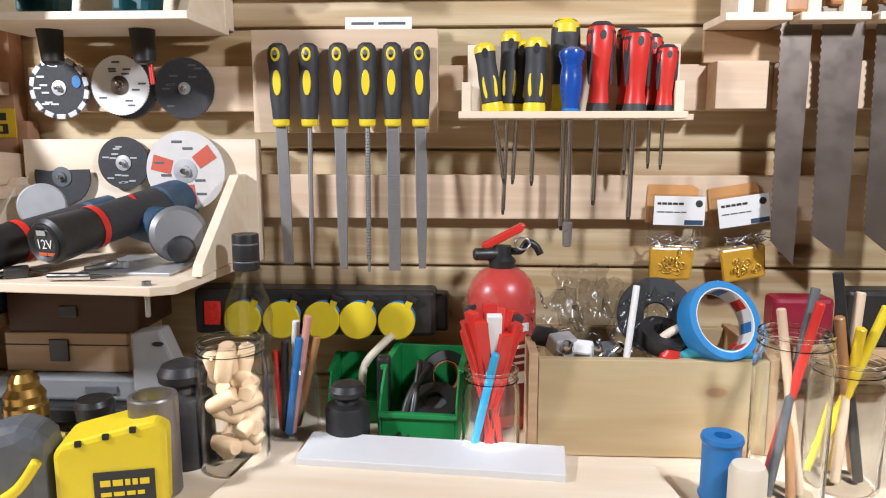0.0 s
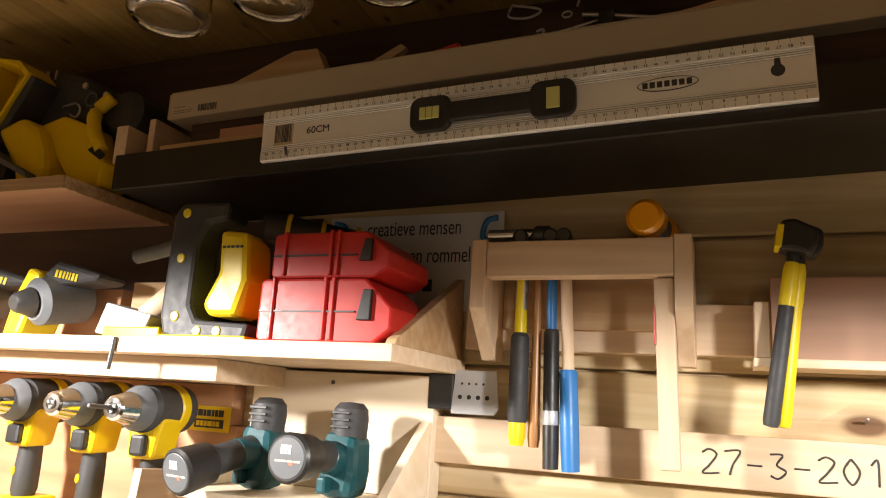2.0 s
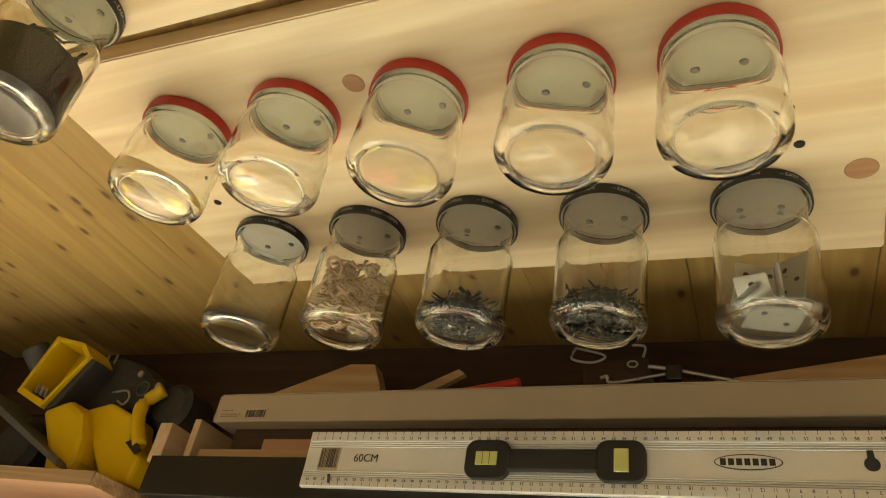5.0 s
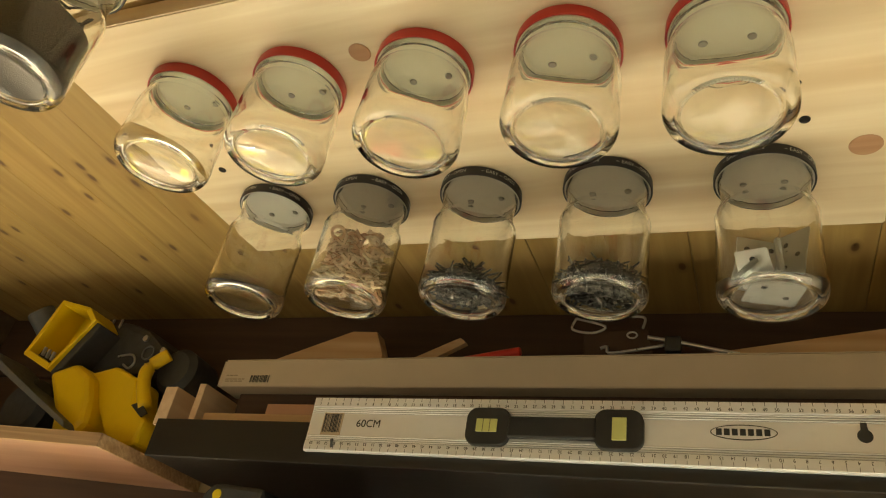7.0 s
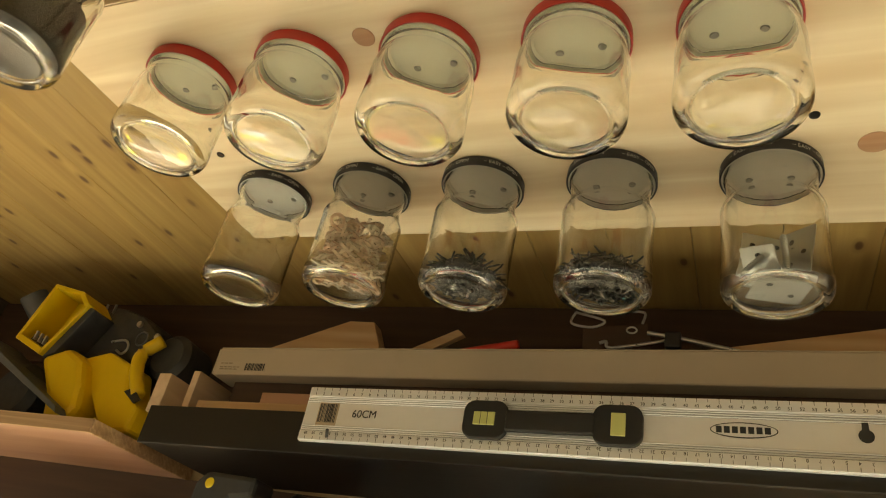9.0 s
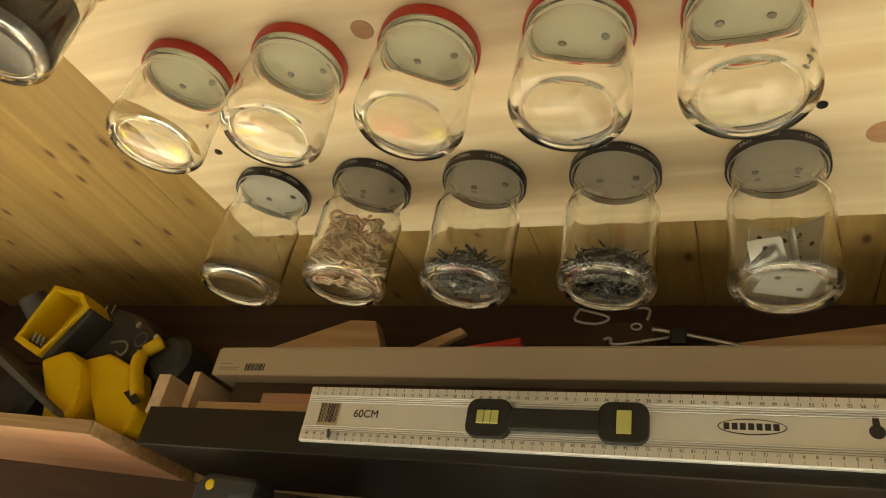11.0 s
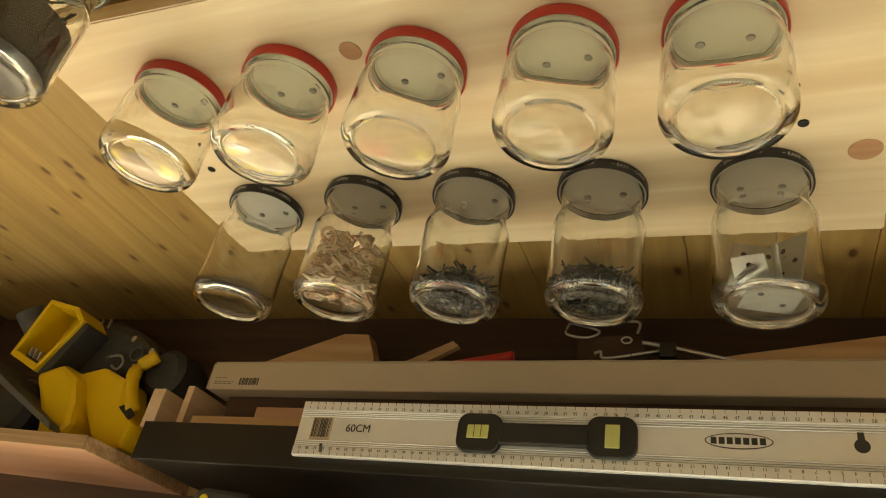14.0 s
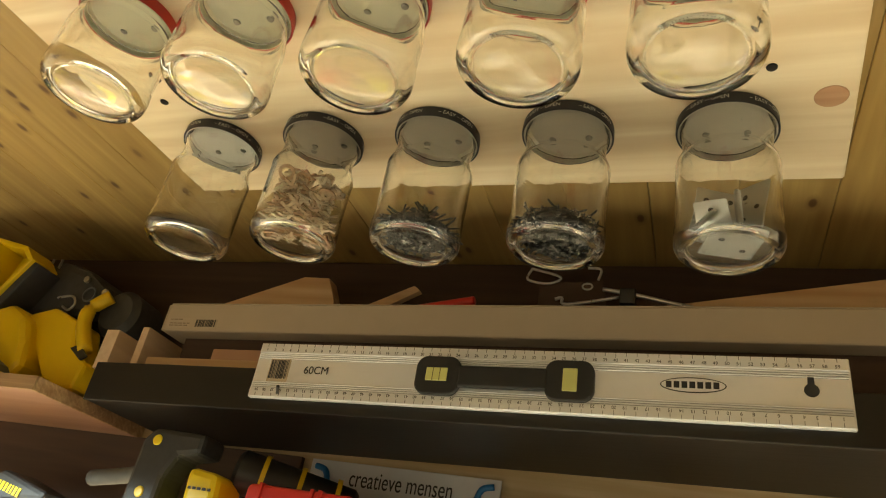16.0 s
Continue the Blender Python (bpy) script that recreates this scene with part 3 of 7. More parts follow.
CHROME = paint("chrome", (0.65, 0.65, 0.65), 0.16, 1.0, 0.03)
GREYSTEEL = paint("grey_disc_steel", (0.50, 0.51, 0.52), 0.42, 0.5, 0.08)
DISCBLACK = paint("black_cutting_disc", (0.035, 0.036, 0.04), 0.7, 0, 0.2, 300, 0.4)
DISCGREY = paint("pale_grinding_disc", (0.62, 0.60, 0.57), 0.75, 0, 0.08, 300, 0.4)
GREEN = paint("green_bin_plastic", (0.01, 0.24, 0.06), 0.42, 0, 0.08, 60, 0.05, 0.08)
BRASS = paint("worn_brass", (0.55, 0.34, 0.09), 0.32, 0.9, 0.15, 50, 0.1)
IRON = paint("black_cast_iron", (0.03, 0.03, 0.032), 0.5, 0.4, 0.2, 70, 0.3, 0.15)
PAPER = paint("white_paper", (0.76, 0.76, 0.74), 0.7, 0, 0.03)
CREAM = paint("cream_candle_plastic", (0.74, 0.66, 0.52), 0.5, 0, 0.04)
AMBER = paint("amber_plastic", (0.80, 0.33, 0.01), 0.2, 0, 0.2, 40, 0.05, 0, 0.5)
BAGCLEAR = thin_glass("clear_bag", (0.74, 0.74, 0.74), 0.24, 1.0)
BOXCLEAR = thin_glass("clear_plastic_box", (0.92, 0.93, 0.94), 0.08)
OLDBOX = wood("stained_pine_box", (0.60, 0.42, 0.25), (0.45, 0.27, 0.13), "x", 0.0, 0.6)
CRATEWOOD = wood("greenish_crate_board", (0.58, 0.45, 0.26), (0.45, 0.32, 0.16), "x", 0.8, 0.65, (0.50, 0.42, 0.24), 0.6, (0.34, 0.20, 0.10))
HANDLEWOOD = wood("varnished_handle_wood", (0.50, 0.26, 0.11), (0.34, 0.15, 0.05), "z", 0.0, 0.35)


def flatlathe(profile, squash, seg, bm=None, m=None):
    b = lathe(profile, seg)
    for v in b.verts:
        v.co.y *= squash
    return join(bm, b, m)


# ---- spirit level details ----
for z0, z1 in ((0.0, 0.012), (0.0515, 0.064)):
    part("scale_strip", box(0.001, -0.0078, z0 + 0.0008, 0.599, -0.0055, z1 - 0.0006, 0.0005), ALU, level, "ruled edge strip")
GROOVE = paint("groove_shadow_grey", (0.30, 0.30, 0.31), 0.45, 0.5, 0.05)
for z0 in (0.0127, 0.0150, 0.0173, 0.0456, 0.0479, 0.0502):
    part("ridge", rod((0.001, -0.0058, z0 + 0.0006), (0.599, -0.0058, z0 + 0.0006), 0.0010, None, 8), ALU, level, "raised aluminium ridge")
# no recess here: thin grey bars paint the shade beside each ridge
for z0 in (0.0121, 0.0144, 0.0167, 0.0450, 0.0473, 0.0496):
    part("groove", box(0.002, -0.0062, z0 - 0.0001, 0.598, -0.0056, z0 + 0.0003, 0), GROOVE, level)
b, n = bmesh.new(), bmesh.new()
for k in range(1, 60):
    for zz, turn in ((0.0630, 0), (0.0015, 180)):
        long_ = 0.0035 if k % 5 else 0.005
        d = -1 if zz > 0.03 else 1
        box(k * 0.01 - 0.0002, -0.0081, min(zz, zz + d * long_), k * 0.01 + 0.0002, -0.0078, max(zz, zz + d * long_), 0, b)
        w = words(str(k if turn == 0 else 60 - k), 0.0044)
        w.transform(pose(k * 0.01, -0.0079, 0.0555 if turn == 0 else 0.0088, 0, turn, 0))
        join(n, w)
tagged(part("rule_marks", b, NUM, level, "fine black centimetre marks"), kind="stuff")
tagged(part("ruler_print", n, NUM, level, "small black ruler numbers"), kind="stuff")
b = words("60CM", 0.0125)
b.transform(pose(0.078, -0.0064, 0.033))
part("lettering", b, NUM, level, "black size lettering")
part("sticker", box(0.018, -0.0064, 0.017, 0.044, -0.006, 0.046, 0.0002), paint("tan_sticker", (0.50, 0.40, 0.28), 0.6), level, "tan barcode sticker")
b = bmesh.new()
for k in range(13):
    x = 0.0195 + k * 0.0018
    box(x, -0.0067, 0.022, x + random.choice((0.0005, 0.0009, 0.0012)), -0.0064, 0.044, 0, b)
part("barcode", b, NUM, level)
grip = part("handle", slab([(0.245, 0.020), (0.336, 0.020), (0.336, 0.042), (0.245, 0.042)], 0.008, 0.002, None, pose(0, -0.0155, 0)), BLACKP, level, "black plastic grip")
for x in (0.2225, 0.3575):
    part("vial_block", slab(rrect(x, 0.0315, 0.048, 0.041, 0.012), 0.008, 0.0015, None, pose(0, -0.014, 0)), BLACKP, level, "black plastic vial housing")
VIALB = paint("vial_pale_green", (0.62, 0.62, 0.22), 0.35)
part("vial", box(0.2105, -0.0155, 0.025, 0.2335, -0.0135, 0.039, 0.001), VIALB, level, "pale green bubble vial")
part("vial", box(0.3515, -0.0155, 0.020, 0.3655, -0.0135, 0.043, 0.001), VIALB, level, "pale green bubble vial")
for z0 in (0.028, 0.034):
    part("vial_line", box(0.2180, -0.0158, 0.025, 0.2185, -0.0155, 0.039, 0) if z0 < 0.03 else box(0.2255, -0.0158, 0.025, 0.226, -0.0155, 0.039, 0), NUM, level)
b = slab(oval(0.470, 0.034, 0.029, 0.0075, 28), 0.0004, 0, None, pose(0, -0.0066, 0))
part("badge", b, NUM, level, "black outlined oval badge")
part("badge_face", slab(oval(0.470, 0.034, 0.0280, 0.0065, 28), 0.0004, 0, None, pose(0, -0.0069, 0)), ALU, level)
b = bmesh.new()
for k in range(7):
    box(0.4463 + k * 0.0069, -0.0073, 0.0308, 0.4463 + k * 0.0069 + 0.0050, -0.0069, 0.0372, 0.0003, b)
part("mark", b, NUM, level, "plain dark bars")
part("hang_hole", slab(oval(0.568, 0.0335, 0.0062, 0.0062, 20), 0.0004, 0, slab([(0.565, 0.036), (0.571, 0.036), (0.5705, 0.047), (0.5655, 0.047)], 0.0004, 0, None, pose(0, -0.0066, 0)), pose(0, -0.0067, 0)), NUM, level, "dark keyhole slot")
single("nail", rod((-0.417, -0.19, 1.822), (-0.409, -0.205, 1.826), 0.0018), DARKSTEEL, "small nail holding the spirit level", "nail")

# ---- things on the black shelf ----
part("sticker", box(-0.637, -0.1505, 1.9085, -0.560, -0.1500, 1.9230, 0.0002), STICKER, lb, "small pale printed sticker")
b = bmesh.new()
for k in range(14):
    x = -0.592 + k * 0.0022
    box(x, -0.1509, 1.9105, x + random.choice((0.0006, 0.0011, 0.0015)), -0.1505, 1.9205, 0, b)
part("barcode", b, NUM, lb, "small black barcode")
b = bmesh.new()
for zz, n in ((1.9200, 3), (1.9145, 5), (1.9115, 4)):
    join(b, bars(n, 0.0055, 0.0012, 0.0015, int(zz * 1e4)), pose(-0.633, -0.1505, zz))
part("print", b, GREYINK, lb, "lines of fine grey print")
for x0, y0, z0, x1, y1, z1, mat_, lab in [
        (-0.722, -0.160, 1.8458, -0.701, -0.060, 1.900, PINE_Y, "offcut of reddish wood standing on the shelf end"),
        (-0.672, -0.152, 1.8458, -0.661, -0.060, 1.908, PINE_Y, "thin offcut of wood standing on the shelf"),
        (-0.648, -0.152, 1.8458, -0.300, -0.128, 1.8665, OLDBOX, "long pale wooden strip lying on the shelf"),
        (-0.556, -0.145, 1.8668, -0.310, -0.128, 1.8830, PINKPLY, "reddish wooden strip lying on a longer strip"),
        # added support plank, dark so the gap below the box reads as shade
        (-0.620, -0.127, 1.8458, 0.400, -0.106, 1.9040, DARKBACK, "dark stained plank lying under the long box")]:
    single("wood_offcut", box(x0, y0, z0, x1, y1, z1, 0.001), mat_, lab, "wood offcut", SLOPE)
for pts, y0, d_, lab in [([(-0.630, 1.8458), (-0.438, 1.8458), (-0.438, 1.980), (-0.454, 2.016), (-0.493, 2.018), (-0.630, 1.970)], -0.085, 0.024, "sawn wooden lath leaning behind the long box"),
                         ([(-0.440, 1.8458), (-0.395, 1.8458), (-0.395, 1.975), (-0.328, 2.010), (-0.338, 2.018), (-0.440, 1.972)], -0.058, 0.010, "thin wooden lath leaning behind the long box"),
                         ([(-0.02, 1.8458), (0.60, 1.8458), (0.60, 2.062), (-0.02, 1.972)], -0.092, 0.018, "broad reddish board leaning behind the long box")]:
    single("lath", slab(pts, d_, 0.001, None, SLOPE @ pose(0, y0, 0)), OLDBOX, lab, "lath")
single("red_marker", rod((-0.335, -0.080, 1.979), (-0.245, -0.086, 1.994), 0.0065, 0.006, 14), REDP, "red marker lying on the laths", "marker")
cl = thing("wire_clamp", "small steel clamp with a brown plate and bent prongs", "clamp", pose(-0.12, -0.098, 1.945))
part("plate", slab([(-0.045, 0.072), (0.032, 0.078), (0.038, 0.045), (0.03, 0.0), (-0.04, 0.0)], 0.004, 0.001, None, pose(0, 0.006, 0)), DARKBACK, cl, "thin brown plate")
part("loop", tube([(-0.054, 0, 0.089), (-0.058, 0, 0.074), (-0.032, 0, 0.069), (-0.018, 0, 0.078), (-0.054, 0, 0.089)], 0.0016), STEEL, cl, "bent wire loop")
part("hook", tube([(0.014, 0, 0.091), (0.029, 0, 0.089), (0.027, 0, 0.075)], 0.0016), STEEL, cl, "bent wire hook")
part("ring", tube([(0.015 + 0.006 * math.cos(a), 0, 0.066 + 0.004 * math.sin(a)) for a in (0, 1.05, 2.09, 3.14, 4.19, 5.24, 6.28)], 0.0011), STEEL, cl)
part("prong", tube([(-0.022, 0, 0.048), (-0.014, 0, 0.050), (-0.007, 0, 0.042), (0.054, 0, 0.053)], 0.0020), STEEL, cl)
part("arm", tube([(0.033, 0, 0.063), (0.071, 0, 0.056), (0.133, 0, 0.042)], 0.0026), STEEL, cl)
part("grip", box(0.053, -0.006, 0.043, 0.071, 0.004, 0.063, 0.002), BLACKP, cl, "black plastic slider")

# cordless circular saw lying on the side shelf: yellow shell, open battery slot
sw = thing("cordless_saw", "yellow and black cordless saw without battery on the side shelf", "power saw", pose(-0.86, 0, 1.8128))


def saw_outline(pts):
    return [(x + 0.86, z - 1.8128) for x, z in pts]


def shell(pts, y0, y1, wall):
    """An open box: walls of the given thickness share round an outline, with a floor at y1."""
    cx, cz = sum(p[0] for p in pts) / len(pts), sum(p[1] for p in pts) / len(pts)
    ins = [(cx + (x - cx) * (1 - wall), cz + (z - cz) * (1 - wall)) for x, z in pts]
    b = slab([(cx + (x - cx) * 0.97, cz + (z - cz) * 0.97) for x, z in pts], 0.003, 0, None, pose(0, y1, 0))
    for k in range(len(pts)):
        q = (k + 1) % len(pts)
        slab([pts[k], pts[q], ins[q], ins[k]], y1 - y0, 0.0012, b, pose(0, y0, 0))
    return b


part("battery_socket", shell(saw_outline([(-0.995, 2.033), (-0.925, 2.018), (-0.900, 1.996), (-0.952, 1.911), (-1.022, 1.937)]), -0.178, -0.128, 0.16), YELLOW, sw, "yellow shell open where the battery goes")
ct = part("contacts", slab(saw_outline([(-1.000, 1.950), (-0.962, 1.938), (-0.968, 1.922), (-1.006, 1.936)]), 0.030, 0.001, None, pose(0, -0.166, 0)), BLACKP, sw, "black battery contacts")
for k in range(3):
    part("contact_fin", box(-0.012 * k - 0.108, -0.171, 0.118 + 0.004 * k, -0.012 * k - 0.105, -0.166, 0.132 + 0.004 * k, 0.0004), GREYSTEEL, ct)
part("socket_lip", slab(saw_outline([(-0.905, 1.996), (-0.892, 1.990), (-0.930, 1.918), (-0.952, 1.909)]), 0.050, 0.002, None, pose(0, -0.172, 0)), RUBBER, sw, "black rubber edge")
part("neck", slab(saw_outline([(-0.955, 1.910), (-0.905, 1.928), (-0.866, 1.908), (-0.846, 1.872), (-0.836, 1.838), (-0.852, 1.814), (-0.892, 1.814), (-0.905, 1.850)]), 0.055, 0.010, None, pose(0, -0.172, 0)), YELLOW, sw, "curved yellow grip neck")
part("body", slab(saw_outline([(-0.894, 1.919), (-0.844, 1.932), (-0.791, 1.912), (-0.778, 1.876), (-0.747, 1.852), (-0.750, 1.816), (-0.800, 1.814), (-0.837, 1.856)]), 0.050, 0.006, None, pose(0, -0.152, 0)), YELLOW, sw, "flat yellow gear cover")
part("guard", tube([(0.090, -0.135, 0.146), (0.070, -0.142, 0.122), (0.076, -0.146, 0.094), (0.098, -0.146, 0.058)], 0.010, 10), YELLOW, sw, "yellow curved blade guard")
part("motor", slab(saw_outline([(-0.952, 2.010), (-0.903, 2.024), (-0.842, 2.007), (-0.785, 1.971), (-0.800, 1.925), (-0.868, 1.930), (-0.926, 1.920), (-0.960, 1.935)]), 0.085, 0.014, None, pose(0, -0.128, 0)), RUBBER, sw, "black motor housing")
part("blade_cover", rod((0.098, -0.125, 0.128), (0.098, -0.055, 0.128), 0.036, 0.034, 28), RUBBER, sw, "round black cover")
for x, zz in ((-0.836, 1.988), (-0.791, 1.968)):
    part("screw", lathe([(0, 0), (0.005, 0), (0.005, 0.004), (0, 0.004)], 12, None, pose(x + 0.86, -0.128, zz - 1.8128, 90)), STEEL, sw, "bright screw head")
for x in (-0.923, -0.905):
    part("vent", box(x + 0.859, -0.1305, 0.194, x + 0.8615, -0.127, 0.210, 0.0005), STEEL, sw)
part("collar", tube([(0.041 + 0.011 * math.cos(a), -0.130, 0.151 + 0.011 * math.sin(a)) for a in (0, 0.9, 1.8, 2.7, 3.6, 4.5, 5.4, 6.28)], 0.0014), GREYP, sw)
part("hook", tube([(-0.015, -0.131, 0.144), (0.014, -0.133, 0.146), (0.026, -0.134, 0.134), (0.018, -0.133, 0.124), (0.003, -0.132, 0.130)], 0.0018), STEEL, sw, "bent steel belt hook")
part("slot", slab(saw_outline([(-0.782, 1.872), (-0.768, 1.878), (-0.748, 1.862), (-0.757, 1.856)]), 0.003, 0, None, pose(0, -0.1535, 0)), BLACKP, sw)
part("shoe", slab(saw_outline([(-1.10, 1.945), (-1.019, 1.907), (-0.852, 1.832), (-0.846, 1.822), (-1.012, 1.893), (-1.10, 1.932)]), 0.085, 0.001, None, pose(0, -0.190, 0)), GREYP, sw, "grey steel base plate")
part("blade_housing", rod((-0.150, -0.150, 0.050), (-0.150, -0.090, 0.050), 0.048, 0.046, 30), RUBBER, sw, "black blade housing")
part("dust_port", lathe([(0.020, 0), (0.022, 0.002), (0.022, 0.055), (0.018, 0.055), (0.018, 0.001), (0.020, 0)], 24, None, along((-0.232, -0.14, 0.222), (-0.20, -0.09, 0.17))), GREYP, sw, "grey round dust port")

# ---- file rack ----
single("file_board", box(-0.237, -0.046, 1.302, -0.001, -0.0225, 1.430, 0.0012), PINE, "pale pine board with six files hung on it", "board")
lab = thing("name_card", "small white paper card standing on the file board", "card", pose(-0.076, -0.040, 1.4305, -12))
part("card", box(-0.042, -0.0006, 0, 0.042, 0, 0.0155, 0.0002), PAPER, lab)
b = bmesh.new()
box(-0.034, -0.0010, 0.0055, -0.006, -0.0006, 0.0088, 0, b), box(0.0, -0.0010, 0.0055, 0.034, -0.0006, 0.0088, 0, b)
part("print", b, GREYP, lab, "plain grey bars of print")
HP = [(0, 0.094), (0.006, 0.0935), (0.0105, 0.090), (0.0128, 0.083), (0.0132, 0.072), (0.0118, 0.058), (0.0122, 0.045), (0.0125, 0.030), (0.0112, 0.016), (0.0108, 0.006), (0.0100, 0.0)]
for k, (x, top, low, kind, lean) in enumerate([(-0.1975, 1.407, 1.134, "flat", 1.2), (-0.1615, 1.409, 1.129, "round", -0.6), (-0.123, 1.413, 1.129, "half", 0.3), (-0.0885, 1.411, 1.125, "round", -0.2), (-0.0565, 1.411, 1.127, "flat", 0.2), (-0.022, 1.411, 1.130, "half", 0.5)]):
    nm = {"flat": "flat", "round": "thin round", "half": "half-round"}[kind]
    o = thing("file", "%s steel file with a black and yellow handle" % nm, "file", pose(x, -0.0605, 1.318, 0, -lean, 0), "files on the board")
    h = part("handle", flatlathe(HP, 0.92, 28), RUBBER, o, "black rubbery handle")
    part("ring", slab(oval(0, 0.079, 0.0056, 0.0085, 20), 0.004, 0.0008, None, pose(0, -0.0138, 0)), YELLOWB, h, "yellow ring")
    part("hole", slab(oval(0, 0.079, 0.0028, 0.0050, 16), 0.002, 0, None, pose(0, -0.0143, 0)), BLACKP, h)
    part("inlay", slab(oval(0, 0.045, 0.0050, 0.0155, 22), 0.004, 0.001, None, pose(0, -0.0130, 0)), YELLOWB, h, "yellow oval inlay")
    part("screw", lathe([(0, 0), (0.0028, 0.0005), (0.0030, 0.0015), (0, 0.002)], 12, None, pose(0, -0.0136, 0.0805, 90)), STEEL, h)
    part("collar", flatlathe([(0, -0.008), (0.0088, -0.008), (0.0102, -0.006), (0.0106, 0.0), (0.0100, 0.0012), (0, 0.0012)], 0.9, 24), YELLOWB, o, "yellow collar")
    n = low - 1.318
    if kind == "round":
        part("blade", lathe([(0, n), (0.0018, n), (0.0030, n * 0.7), (0.0032, -0.008), (0, -0.008)], 14), FILESTEEL, o)
    else:
        w = 0.0072 if k != 4 else 0.0080
        tip = 0.62 if kind == "half" else 0.9
        bl = slab([(-w, -0.008), (w, -0.008), (w, n * 0.55), (w * tip, n), (-w * tip, n), (-w, n * 0.55)], 0.0045 if kind == "flat" else 0.006, 0.0008, None, pose(0, -0.0025, 0))
        part("blade", bl, FILESTEEL, o)
    if k >= 3:
        t_ = bmesh.new()
        for q in range(44):
            zz = -0.014 - q * (abs(n) - 0.03) / 44
            if kind == "round":
                lathe([(0.0029, zz), (0.0038, zz - 0.001), (0.0029, zz - 0.0022)], 12, t_)
            else:
                box(-0.0066, -0.0032, zz - 0.0012, 0.0066, -0.0024, zz, 0, t_)
        part("teeth", t_, FILESTEEL, o)

# ---- screwdriver rack ----
rk = thing("screwdriver_rack", "pale plywood rack with a row of screwdrivers", "tool rack", pose(0, 0, 0))
part("back", box(0.036, -0.031, 1.3265, 0.302, -0.0225, 1.412, 0.001), PLY, rk)
part("shelf", box(0.027, -0.126, 1.318, 0.288, -0.0315, 1.3262, 0.001), PLY, rk)
part("cheek", slab([(-0.1, 1.3265), (-0.032, 1.3265), (-0.032, 1.362), (-0.085, 1.362), (-0.1, 1.350)], 0.011, 0.001, None, Matrix(((0, 1, 0, 0.030), (1, 0, 0, 0), (0, 0, 1, 0), (0, 0, 0, 1)))), PLY, rk)
part("cheek", slab([(-0.1, 1.3265), (-0.032, 1.3265), (-0.032, 1.362), (-0.1, 1.362)], 0.011, 0.001, None, Matrix(((0, 1, 0, 0.279), (1, 0, 0, 0), (0, 0, 1, 0), (0, 0, 0, 1)))), PLY, rk)
part("ledger", box(0.288, -0.031, 1.318, 0.322, -0.0005, 1.326, 0.001), PLY, rk)


